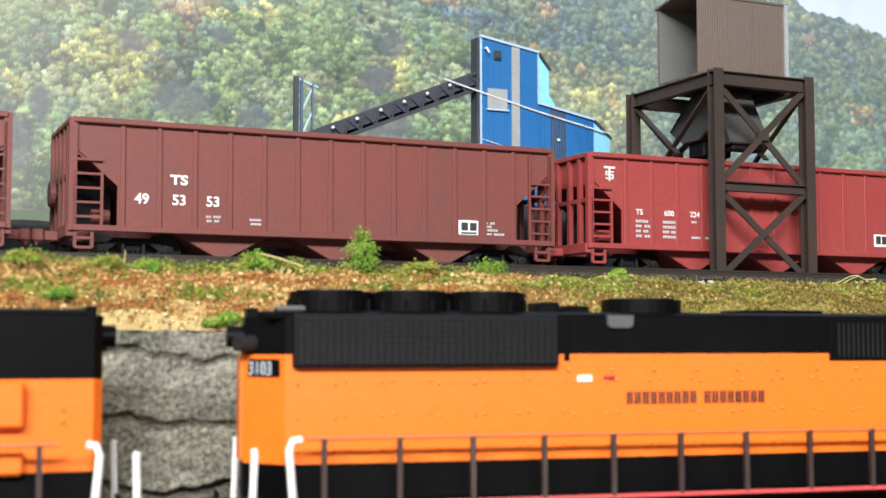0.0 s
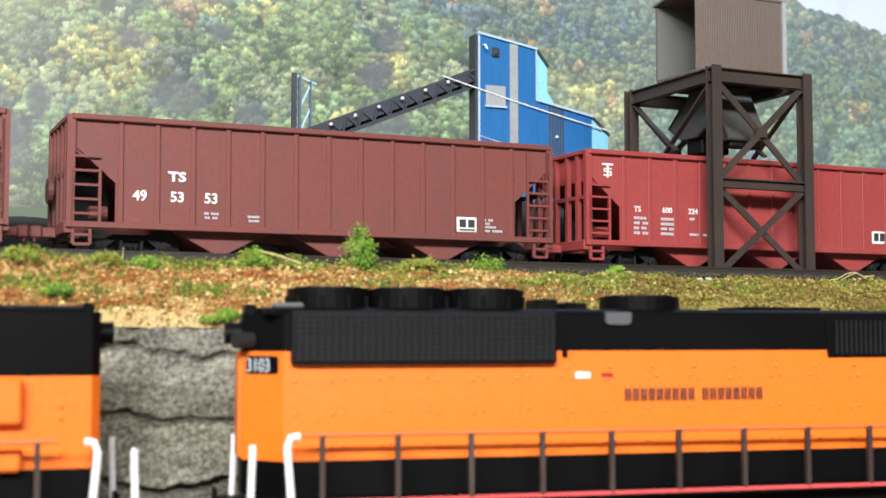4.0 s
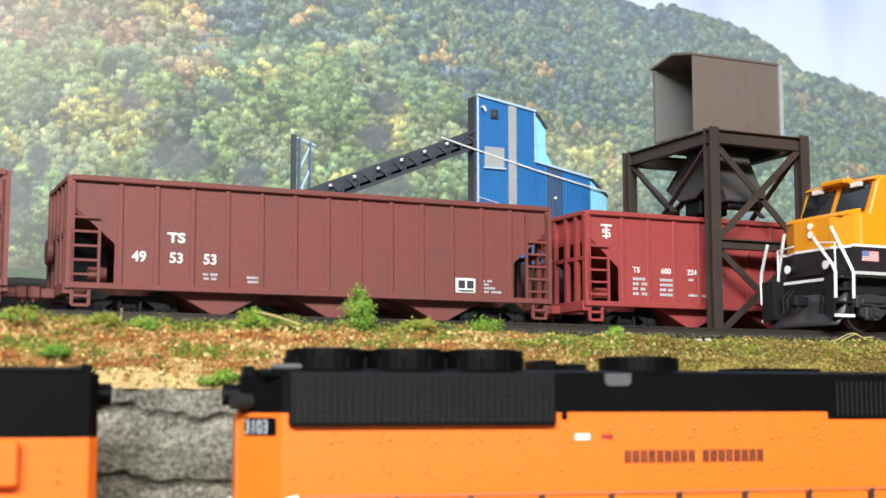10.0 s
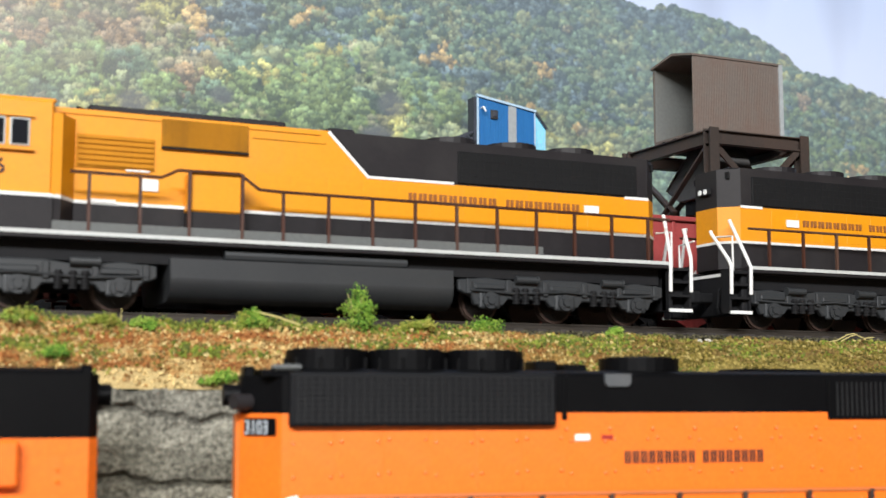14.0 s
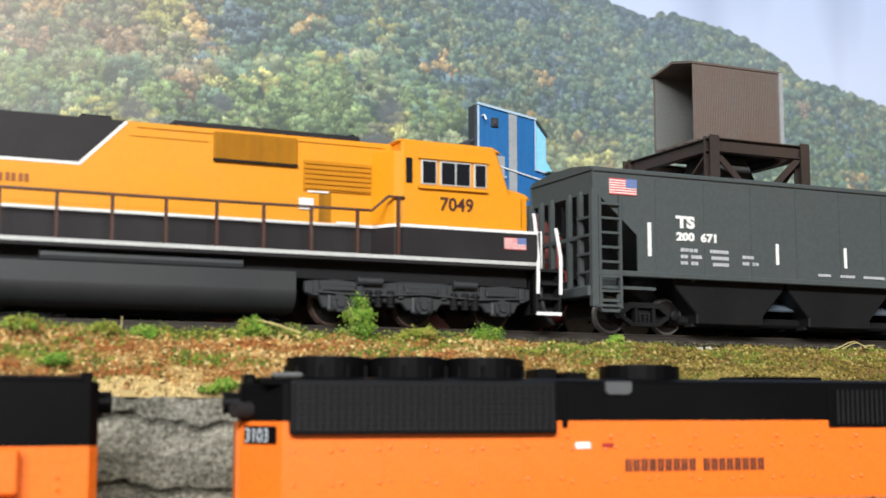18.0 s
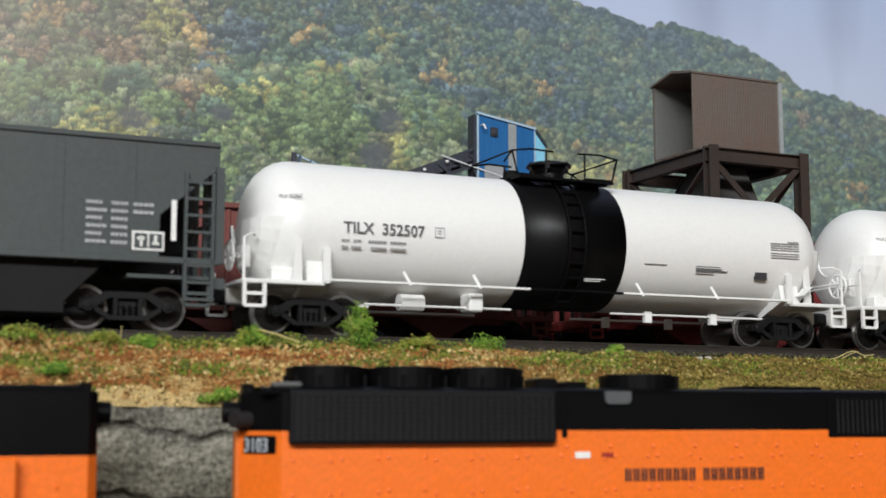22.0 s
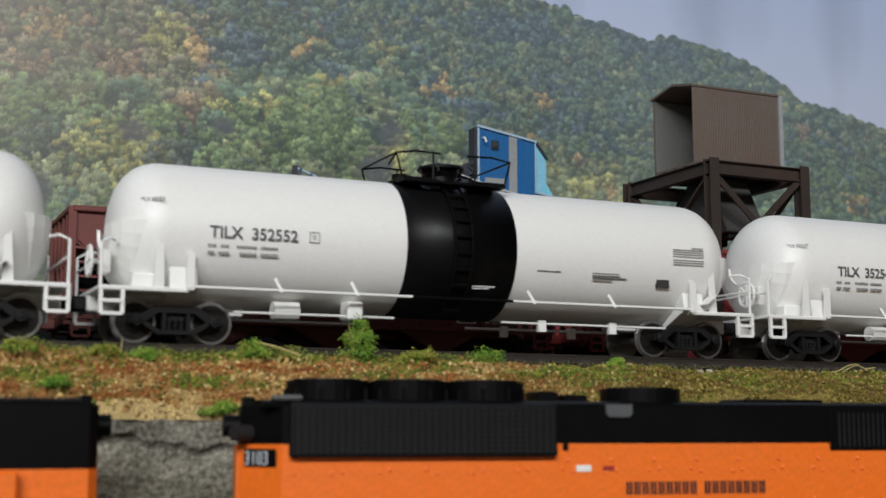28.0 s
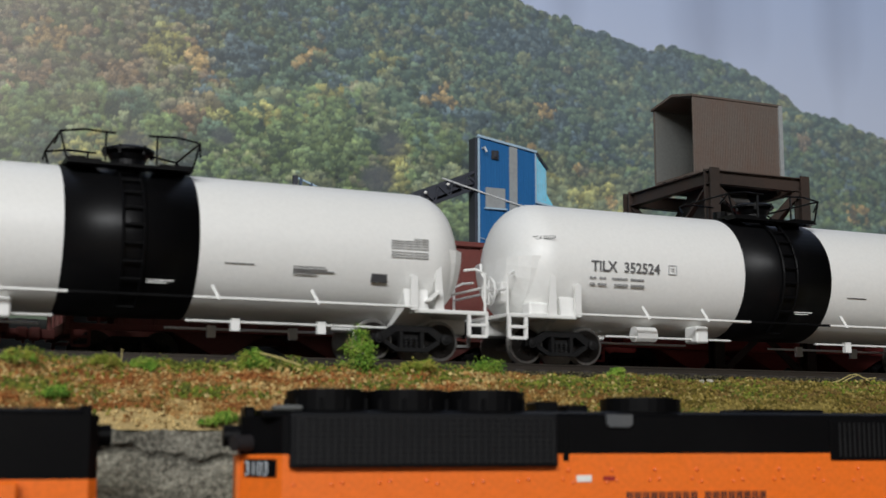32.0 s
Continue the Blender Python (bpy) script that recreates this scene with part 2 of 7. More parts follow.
def across(bm, pts, x0, x1, bevel=0.0):
    """A polygon of (y, z) points, extruded from x0 to x1."""
    lo = [bm.verts.new((x0, y, z)) for y, z in pts]
    hi = [bm.verts.new((x1, y, z)) for y, z in pts]
    n = len(pts)
    faces = [bm.faces.new(lo), bm.faces.new(hi[::-1])]
    faces += [bm.faces.new((lo[i], hi[i], hi[(i + 1) % n], lo[(i + 1) % n])) for i in range(n)]
    bmesh.ops.recalc_face_normals(bm, faces=faces)
    if bevel:
        bmesh.ops.bevel(bm, geom=list({e for f in faces for e in f.edges}), offset=bevel, segments=1, affect="EDGES")
    return bm


def flat(bm, pts, z0, z1):
    """A polygon of (x, y) points, extruded from z0 to z1."""
    lo = [bm.verts.new((x, y, z0)) for x, y in pts]
    hi = [bm.verts.new((x, y, z1)) for x, y in pts]
    n = len(pts)
    faces = [bm.faces.new(lo), bm.faces.new(hi[::-1])]
    faces += [bm.faces.new((lo[i], hi[i], hi[(i + 1) % n], lo[(i + 1) % n])) for i in range(n)]
    bmesh.ops.recalc_face_normals(bm, faces=faces)
    return bm


def rod(bm, a, b, r, seg=8, r2=None):
    a, b = Vector(a), Vector(b)
    m = Matrix.Translation((a + b) / 2) @ (b - a).to_track_quat("Z", "Y").to_matrix().to_4x4()
    bmesh.ops.create_cone(bm, cap_ends=True, segments=seg, radius1=r, radius2=r if r2 is None else r2, depth=(b - a).length, matrix=m)
    return bm


def pipe(bm, pts, r, seg=6):
    """One bent round bar through the points."""
    pts = [Vector(p) for p in pts]
    rings, last = [], None
    for i, p in enumerate(pts):
        way = (pts[min(i + 1, len(pts) - 1)] - pts[max(i - 1, 0)]).normalized()
        across_ = way.orthogonal().normalized() if last is None else (last - way * last.dot(way)).normalized()
        last = across_
        up = way.cross(across_)
        rings.append([bm.verts.new(p + (across_ * math.cos(a) + up * math.sin(a)) * r) for a in [2 * math.pi * k / seg for k in range(seg)]])
    for p, q in zip(rings, rings[1:]):
        for k in range(seg):
            bm.faces.new((p[k], p[(k + 1) % seg], q[(k + 1) % seg], q[k]))
    bm.faces.new(rings[0][::-1])
    bm.faces.new(rings[-1])
    return bm


def beam(bm, a, b, w, h):
    """A square bar from a to b, w wide across and h deep."""
    a, b = Vector(a), Vector(b)
    m = Matrix.Translation((a + b) / 2) @ (b - a).to_track_quat("Z", "Y").to_matrix().to_4x4()
    bmesh.ops.create_cube(bm, size=1, matrix=m @ Matrix.Diagonal((w, h, (b - a).length, 1)))
    return bm


def lathe_x(bm, prof, seg=40, zc=0.0):
    """Turns (x, r) points about the x axis at height zc."""
    rings = []
    for x, r in prof:
        rings.append([bm.verts.new((x, r * math.cos(2 * math.pi * i / seg), zc + r * math.sin(2 * math.pi * i / seg))) for i in range(seg)])
    for p, q in zip(rings, rings[1:]):
        for i in range(seg):
            bm.faces.new((p[i], p[(i + 1) % seg], q[(i + 1) % seg], q[i]))
    bm.faces.new(rings[0][::-1])
    bm.faces.new(rings[-1])
    bmesh.ops.recalc_face_normals(bm, faces=bm.faces)
    return bm


def lathe_z(bm, prof, seg, x):
    """Turns (z, r) points about an upright axis at x."""
    rings = [[bm.verts.new((x + r * math.cos(2 * math.pi * i / seg), r * math.sin(2 * math.pi * i / seg), z)) for i in range(seg)] for z, r in prof]
    for p, q in zip(rings, rings[1:]):
        for i in range(seg):
            bm.faces.new((p[i], p[(i + 1) % seg], q[(i + 1) % seg], q[i]))
    bm.faces.new(rings[0][::-1])
    bm.faces.new(rings[-1])
    bmesh.ops.recalc_face_normals(bm, faces=bm.faces)
    return bm


def words(name, text, size, material, parent, x, y, z, label="", weight=0.0, squeeze=1.0, turn=0.0, lean=0.0):
    """Raised lettering that faces -y, its lower left corner at x, y, z (full-size metres)."""
    c = bpy.data.curves.new(name, "FONT")
    c.body, c.size, c.extrude, c.offset, c.resolution_u = text, size, 0.008, weight, 3
    tmp = bpy.data.objects.new(name, c)
    data = bpy.data.meshes.new_from_object(tmp)
    bpy.data.objects.remove(tmp)
    bpy.data.curves.remove(c)
    data.transform(Matrix.Diagonal((K, K, K, 1)) @ pose(x, y, z, 90 + lean, 0, turn) @ Matrix.Diagonal((squeeze, 1, 1, 1)))
    data.materials.append(material)
    ob = new(name, data)
    ob.parent = parent
    return tagged(ob, label)


def bars(name, parent, material, rows, y, label=""):
    """Small unreadable printing: plain bars, rows of (x0, x1, z0, z1)."""
    bm = bmesh.new()
    for x0, x1, z0, z1 in rows:
        box(bm, x0, x1, y - 0.012, y + 0.012, z0, z1)
    return part(name, bm, material, parent, label, kind="stuff" if len(rows) > 6 else "")


def letter_bars(x0, x1, z0, z1, counts):
    """Bars the size of letters: counts gives the letters of each word."""
    total = sum(counts) + (len(counts) - 1) * 0.8
    w = (x1 - x0) / total
    rows, x = [], x0
    for n in counts:
        for i in range(n):
            rows.append((x + 0.06 * w, x + 0.36 * w, z0, z1))
            rows.append((x + 0.50 * w, x + 0.80 * w, z0, z1))
            x += w
        x += 0.8 * w
    return rows


# ---- the three tracks ----
TH1, TH2 = 15.1, 24.6                         # their turn from the view's square
Z1, Z2 = 0.010, 0.0815                        # rail tops
U2 = Vector((math.cos(radians(TH2)), math.sin(radians(TH2)), 0))
N2 = Vector((-U2.y, U2.x, 0))
FOOT1, FOOT2, FOOT3 = Vector((0, 0.2935, 0)), Vector((0, 0.370, 0)), Vector((0, 0.445, 0))


def on_near(s, off=0.0, z=0.0):
    """A pose on the straight near track, in full-size metres along it."""
    u = Vector((math.cos(radians(TH1)), math.sin(radians(TH1)), 0))
    p = FOOT1 + (u * s + Vector((-u.y, u.x, 0)) * off) * K
    return pose(p.x, p.y, Z1 + z * K, 0, 0, TH1)


def on_upper(foot, s, off=0.0, z=0.0, turn=0.0):
    p = foot + (U2 * s + N2 * off) * K
    return pose(p.x, p.y, Z2 + z * K, 0, 0, TH2 + turn)

# ---- rolling stock ----
ROLLING = []       # wheelsets that turn: object, its place on the truck, wheel radius


def wheelset(parent, x, r, face, turning):
    bm = bmesh.new()
    for s in (-1, 1):
        for y0, y1, rr in ((0.66, 0.72, r + 0.03), (0.72, 0.80, r)):
            rod(bm, (0, s * y0, 0), (0, s * y1, 0), rr, 22)
    rod(bm, (0, -0.66, 0), (0, 0.66, 0), 0.09, 8)
    ob = part("wheelset", bm, face, parent)
    ob.location = (x * K, 0, r * K)
    bm = bmesh.new()
    for s in (-1, 1):
        rod(bm, (0, s * 0.795, 0), (0, s * 0.812, 0), r * 0.88, 22)
        rod(bm, (0, s * 0.80, 0), (0, s * 0.83, 0), r * 0.5, 16)
        rod(bm, (0, s * 0.82, 0), (0, s * 0.90, 0), 0.14, 10)
        for a in range(5):
            c, d = math.cos(a * 1.2566), math.sin(a * 1.2566)
            rod(bm, (c * r * 0.55, s * 0.82, d * r * 0.55), (c * r * 0.55, s * 0.845, d * r * 0.55), r * 0.13, 8)
    bmesh.ops.scale(bm, vec=(K,) * 3, verts=bm.verts)
    ob.data.materials.append(M_WHEELDARK)
    tmp = bpy.data.meshes.new("hub")
    bm.to_mesh(tmp)
    bm.free()
    bm = bmesh.new()
    bm.from_mesh(ob.data)
    n = len(bm.faces)
    bm.from_mesh(tmp)
    bm.faces.ensure_lookup_table()
    for f in bm.faces[n:]:
        f.material_index = 1
    bm.to_mesh(ob.data)
    bm.free()
    bpy.data.meshes.remove(tmp)
    if turning:
        ROLLING.append((ob, x, r))
    return ob


def freight_truck(car, x, turning, frame_mat=M_BLACKTRUCK, wheel=M_STEEL):
    tr = part("truck", bx(-0.22, 0.22, -1.0, 1.0, 0.42, 0.72, bevel=0.03), frame_mat, car)
    tr.location.x = x * K
    for s in (-1, 1):
        bm = bmesh.new()
        y0, y1 = s * 0.95, s * 1.11
        # cast frame: arched top bar, sloping arms down to the spring seat, two columns
        prism(bm, [(-1.02, 0.40), (-0.70, 0.42), (-0.40, 0.64), (0.40, 0.64), (0.70, 0.42), (1.02, 0.40), (1.02, 0.56), (0.76, 0.60), (0.48, 0.78), (-0.48, 0.78), (-0.76, 0.60), (-1.02, 0.56)], y0, y1)
        for d in (-1, 1):
            prism(bm, [(d * 0.66, 0.46), (d * 0.72, 0.38), (d * 0.42, 0.19), (d * 0.30, 0.24)], y0, y1)
            prism(bm, [(d * 0.22, 0.26), (d * 0.30, 0.26), (d * 0.30, 0.66), (d * 0.22, 0.66)], y0, y1)
            rod(bm, (d * 0.84, s * 1.08, 0.48), (d * 0.84, s * 1.17, 0.48), 0.125, 14)
            rod(bm, (d * 0.84, s * 1.17, 0.48), (d * 0.84, s * 1.19, 0.48), 0.09, 12, 0.06)
        prism(bm, [(-0.43, 0.18), (0.43, 0.18), (0.36, 0.27), (-0.36, 0.27)], y0, y1)
        for j in (-0.13, 0, 0.13):
            for k in range(4):
                rod(bm, (j, s * 1.06, 0.28 + 0.06 * k), (j, s * 1.06, 0.315 + 0.06 * k), 0.056, 8)
        part("sideframe", bm, frame_mat, tr)
    for j in (-0.84, 0.84):
        wheelset(tr, j, 0.46, wheel, turning)
    return tr


def coupler(car, x, d, mat=M_UNDER):
    bm = bmesh.new()
    box(bm, min(x, x + d * 0.55), max(x, x + d * 0.55), -0.13, 0.13, 0.72, 0.98, bevel=0.03)
    box(bm, min(x + d * 0.4, x + d * 0.72), max(x + d * 0.4, x + d * 0.72), -0.2, 0.16, 0.68, 1.02, bevel=0.06)
    rod(bm, (x + d * 0.6, -0.12, 0.6), (x + d * 0.6, -0.12, 0.72), 0.04, 6)
    return part("coupler", bm, mat, car)


def ladder(name, car, mat, x0, x1, y, zs, z0, z1, label=""):
    bm = bmesh.new()
    for x in (x0, x1):
        box(bm, x - 0.035, x + 0.035, y - 0.05, y + 0.03, z0, z1)
    for z in zs:
        box(bm, x0, x1, y - 0.06, y - 0.02, z - 0.03, z + 0.03)
    return part(name, bm, mat, car, label)


def stirrup(car, mat, x0, x1, y, z0, z1):
    bm = bmesh.new()
    for x in (x0, x1):
        box(bm, x - 0.04, x + 0.04, y - 0.04, y + 0.04, z0, z1)
    for z in (z0, (z0 + z1) / 2):
        box(bm, x0, x1, y - 0.06, y + 0.06, z - 0.035, z + 0.035)
    return part("step", bm, mat, car)


def open_hopper(m, mat, label, group, numbers, end_gear=True):
    """A three-bay open coal hopper, 13.6 m long."""
    car = thing("hopper_car", label, "railway wagon", group, m)
    L, T, B = 6.82, 3.70, 0.95
    for s in (-1, 1):
        y0, y1 = s * 1.44, s * 1.50
        part("side_sheet", prism(bmesh.new(), [(-L + 0.1, T - 0.05), (-L + 0.1, 2.95), (-L + 1.12, 2.05), (-L + 1.12, B), (L - 1.12, B),
             (L - 1.12, 2.05), (L - 0.1, 2.95), (L - 0.1, T - 0.05)], min(y0, y1), max(y0, y1)), mat, car)
        part("top_chord", bx(-L, L, s * 1.53 - 0.09, s * 1.53 + 0.09, T - 0.09, T + 0.06, bevel=0.025), mat, car)
        part("side_sill", bx(-L, L, s * 1.53 - 0.07, s * 1.53 + 0.07, B - 0.06, B + 0.10, bevel=0.02), mat, car)
        rib = None
        for i in range(13):
            x = -5.58 + i * 0.93
            if rib is None:
                rib = part("rib", prism(bmesh.new(), [(-0.075, B), (0.075, B), (0.06, T - 0.08), (-0.06, T - 0.08)], s * 1.49 - 0.06, s * 1.49 + 0.06, bevel=0.015), mat, car)
                rib.location.x = x * K
            else:
                twin(rib, car, Matrix.Translation((x * K, 0, 0)))
        for e in (-1, 1):
            part("corner_post", bx(e * L - 0.1, e * L + 0.1, s * 1.5 - 0.08, s * 1.5 + 0.08, B - 0.05, T), mat, car)
            xs = sorted((e * (L - 0.05), e * (L - 0.72)))
            ladder("side_ladder", car, mat, xs[0], xs[1], s * 1.53, [1.25 + 0.36 * i for i in range(5)], B, 2.4 if e < 0 else 3.5)
            stirrup(car, mat, *sorted((e * (L - 0.08), e * (L - 0.5))), s * 1.5, 0.48, B)
    for e in (-1, 1):
        a, b = e * (L - 0.12), e * (L - 3.3)
        part("slope_sheet", prism(bmesh.new(), [(a, 2.9), (a, 2.82), (b, 0.9), (b, 0.98)], -1.44, 1.44), mat, car)
        part("end_sheet", bx(min(a, a + e * 0.06), max(a, a + e * 0.06), -1.44, 1.44, 2.82, T - 0.05), mat, car)
        bm = bmesh.new()
        box(bm, e * L - 0.1, e * L + 0.1, -1.5, 1.5, T - 0.09, T + 0.05, bevel=0.02)
        part("end_chord", bm, mat, car)
        part("end_sill", bx(e * L - 0.14, e * L + 0.14, -1.5, 1.5, B - 0.2, B + 0.1, bevel=0.02), mat, car)
        for y in (-0.95, -0.35, 0.35, 0.95):
            part("end_post", bx(e * L - 0.07, e * L + 0.07, y - 0.07, y + 0.07, B, T - 0.05), mat, car)
        part("end_rail", bx(e * L - 0.05, e * L + 0.09, -1.45, 1.45, 2.28, 2.4), mat, car)
        coupler(car, e * (L + 0.05), e, mat)
        c0, c1 = e * (L - 0.2), e * (L - 1.25)
        # added dark sheet that stands for the shade inside the end cavity
        part("end_shade_sheet", prism(bmesh.new(), [(c0, 1.0), (c0, 2.78), (c1, 2.12), (c1, 1.0)], 0.2, 0.26), M_UNDER, car)
        if end_gear and e < 0:
            bm = bmesh.new()
            rod(bm, (-L - 0.12, 0.7, 2.0), (-L - 0.25, 0.7, 2.0), 0.34, 16)
            rod(bm, (-L - 0.05, 0.7, 2.0), (-L - 0.2, 0.7, 2.0), 0.1, 8)
            part("brake_wheel", bm, mat, car)
            part("brake_cylinder", rod(bmesh.new(), (-L + 0.55, -1.0, 1.32), (-L + 1.0, -1.0, 1.32), 0.17, 12), mat, car)
    part("centre_sill", bx(-L, L, -0.2, 0.2, 0.72, 1.0), mat, car)
    bay = None
    for x in (-2.9, 0.3, 3.5):
        if bay is None:
            bay = part("discharge_bay", prism(bmesh.new(), [(-1.45, 1.0), (-0.2, 0.34), (0.2, 0.34), (1.45, 1.0)], -1.25, 1.25, bevel=0.02), mat, car)
            bay.location.x = x * K
        else:
            twin(bay, car, Matrix.Translation((x * K, 0, 0)))
    part("bay_floor", bx(-3.6, 3.6, -1.44, 1.44, 0.93, 0.99), mat, car)
    for x in (-5.2, 5.2):
        freight_truck(car, x, False, M_UNDER, M_WHEELDARK)
    numbers(car)
    return car


def brown_marks(car):
    words("lettering", "TS", 0.345, M_LETTER, car, -4.36, -1.515, 2.17, weight=0.012, squeeze=1.25)
    for text, x in (("49", -5.27), ("53", -4.31), ("53", -3.42)):
        words("lettering", text, 0.37, M_LETTER, car, x, -1.515, 1.64, weight=0.008)
    for x0, x1, z, counts in ((-3.42, -3.02, 1.40, (2, 3)), (-3.40, -3.05, 1.29, (2, 2)), (-2.25, -1.82, 1.36, (6,)), (-2.22, -1.82, 1.25, (5,)),
                              (4.62, 5.0, 1.53, (2, 2)), (4.62, 4.9, 1.43, (3,)), (4.68, 5.1, 1.33, (5,)), (4.65, 5.3, 1.22, (3, 4))):
        bars("data_stencil", car, M_STENCIL, letter_bars(x0, x1, z - 0.065, z, counts), -1.51)
    part("stencil_plate", bx(3.84, 4.46, -1.53, -1.50, 1.14, 1.56, bevel=0.02), M_LETTER, car, "white stencil plate with dark squares")
    bars("stencil_squares", car, M_LETTERDARK, [(3.92, 4.12, 1.27, 1.49), (4.19, 4.39, 1.27, 1.49), (3.92, 4.39, 1.18, 1.22)], -1.535)


def red_marks(car):
    bars("emblem", car, M_LETTER, [(-6.32, -5.94, 3.30, 3.36), (-6.16, -6.10, 2.93, 3.30), (-6.27, -5.99, 3.18, 3.22), (-6.27, -6.22, 3.10, 3.22),
                                   (-6.27, -5.99, 3.09, 3.13), (-6.04, -5.99, 2.99, 3.12), (-6.27, -5.99, 2.98, 3.02)], -1.51, "white railway emblem")
    for text, x in (("TS", -5.22), ("600", -4.2), ("224", -3.25)):
        words("lettering", text, 0.24, M_LETTER, car, x, -1.515, 1.95, weight=0.003)
    for i in range(4):
        z = 1.80 - 0.15 * i
        rows = letter_bars(-5.22, -4.76 + 0.07 * (i % 2), z - 0.085, z, (4,) if i == 0 else (2, 2)) + (letter_bars(-4.25, -3.72, z - 0.085, z, (6,) if i != 2 else (3, 3)) if i < 4 else [])
        bars("data_stencil", car, M_STENCIL, rows, -1.51)
    bars("data_stencil", car, M_STENCIL, letter_bars(-3.2, -3.0, 1.76, 1.83, (2,)) + letter_bars(-3.2, -2.55, 1.28, 1.35, (5, 2)), -1.51)
    part("stencil_plate", bx(4.05, 4.62, -1.53, -1.50, 1.25, 1.66, bevel=0.02), M_LETTER, car, "white stencil plate with dark squares")
    bars("stencil_squares", car, M_LETTERDARK, [(4.12, 4.31, 1.34, 1.6), (4.37, 4.56, 1.34, 1.6)], -1.535)


def flag_decal(car, x, z, w, h, y, mirrored=False):
    """A striped flag decal, canton on one side."""
    o = 1 if y > 0 else -1
    slip = lambda a, b, c, d, depth: bx(a, b, min(y, y + o * depth), max(y, y + o * depth), c, d)
    fl = part("flag_decal", slip(x, x + w, z, z + h, 0.01), M_LETTER, car, "small red, white and blue flag decal")
    for i in range(7):
        part("stripe", slip(x, x + w, z + h * (2 * i) / 13, z + h * (2 * i + 1) / 13, 0.017), M_FLAGRED, fl)
    a, b = (x + w * 0.6, x + w) if mirrored else (x, x + w * 0.4)
    part("canton", slip(a, b, z + h * 6 / 13, z + h, 0.024), M_FLAGBLUE, fl)


def covered_hopper(m):
    car = thing("covered_hopper_car", "dark slate grey three-bay covered hopper model wagon with white lettering", "railway wagon", "moving train", m)
    L, T, B, Y = 7.8, 4.0, 1.40, 1.60
    for s in (-1, 1):
        part("side_sheet", prism(bmesh.new(), [(-L, T), (-L, 3.45), (-L + 0.15, 3.38), (-L + 1.28, 2.40), (-L + 1.28, B + 0.1), (L - 1.28, B + 0.1),
             (L - 1.28, 2.40), (L - 0.15, 3.38), (L, 3.45), (L, T)], s * Y - 0.04 * s, s * Y + 0.0 * s), M_GREYCAR, car)
        part("side_sill", bx(-L, L, s * Y - 0.09, s * Y + 0.05, B - 0.04, B + 0.10, bevel=0.02), M_GREYCAR, car)
        part("roof_rail", bx(-L, L, s * Y - 0.05, s * Y + 0.04, T - 0.06, T + 0.04, bevel=0.02), M_GREYCAR, car)
        rib = None
        for i in range(9):
            x = -5.9 + i * 1.475
            if rib is None:
                rib = part("rib", prism(bmesh.new(), [(-0.09, B + 0.1), (0.09, B + 0.1), (0.09, T - 0.1), (-0.09, T - 0.1)], s * (Y + 0.005) - 0.014, s * (Y + 0.005) + 0.014), M_GREYCAR, car)
                rib.location.x = x * K
            else:
                twin(rib, car, Matrix.Translation((x * K, 0, 0)))
        for e in (-1, 1):
            part("corner_post", bx(e * L - 0.09, e * L + 0.09, s * Y - 0.1, s * Y + 0.04, 0.6 if e < 0 else B, 3.5), M_GREYCAR, car)
            xs = sorted((e * (L - 0.15), e * (L - 0.74)))
            ladder("side_ladder", car, M_GREYCAR, xs[0], xs[1], s * (Y + 0.04), [0.62 + 0.36 * i for i in range(8)], 0.56, 3.36)
    part("roof", across(bmesh.new(), [(-Y, T - 0.02), (-Y + 0.12, T + 0.09), (-0.5, T + 0.2), (0.5, T + 0.2), (Y - 0.12, T + 0.09), (Y, T - 0.02)], -L, L), M_GREYCAR, car)
    for i in range(10):
        part("roof_hatch", rod(bmesh.new(), (-6.3 + i * 1.4, 0, T + 0.2), (-6.3 + i * 1.4, 0, T + 0.26), 0.36, 14), M_GREYCAR, car)
    part("running_board", bx(-L, L, 0.55, 0.95, T + 0.24, T + 0.28), M_GREYCAR, car)
    for e in (-1, 1):
        a, b = e * (L - 0.1), e * (L - 3.0)
        part("slope_sheet", prism(bmesh.new(), [(a, 3.5), (a, 3.42), (b, 1.3), (b, 1.38)], -Y + 0.05, Y - 0.05), M_GREYCAR, car)
        part("end_sheet", bx(min(a, a + e * 0.06), max(a, a + e * 0.06), -Y + 0.04, Y - 0.04, 3.42, T), M_GREYCAR, car)
        for y in (-1.0, -0.45, 0.45, 1.0):
            part("end_post", bx(e * L - 0.06, e * L + 0.06, y - 0.06, y + 0.06, 0.95, 3.5), M_GREYCAR, car)
        for z in (1.45, 1.9, 2.35, 2.8):
            part("end_rung", bx(e * L - 0.09, e * L + 0.02, -1.55, -0.95, z - 0.03, z + 0.03), M_GREYCAR, car)
        part("end_rail", bx(e * L - 0.05, e * L + 0.05, -Y, Y, 2.3, 2.4), M_GREYCAR, car)
        part("end_sill", bx(e * L - 0.16, e * L + 0.16, -Y, Y, 0.85, 1.1, bevel=0.02), M_GREYCAR, car)
        part("end_platform", bx(min(e * L, e * (L - 1.9)), max(e * L, e * (L - 1.9)), -1.45, 1.45, 1.06, 1.14), M_GREYCAR, car)
        coupler(car, e * (L + 0.05), e)
        # added dark sheet in place of shade under the end slope
        part("end_shade_sheet", prism(bmesh.new(), [(e * (L - 0.2), 1.75), (e * (L - 0.2), 3.3), (e * (L - 1.9), 2.15), (e * (L - 1.9), 1.14), (e * (L - 0.9), 1.14)], 0.25, 0.31), M_UNDER, car)
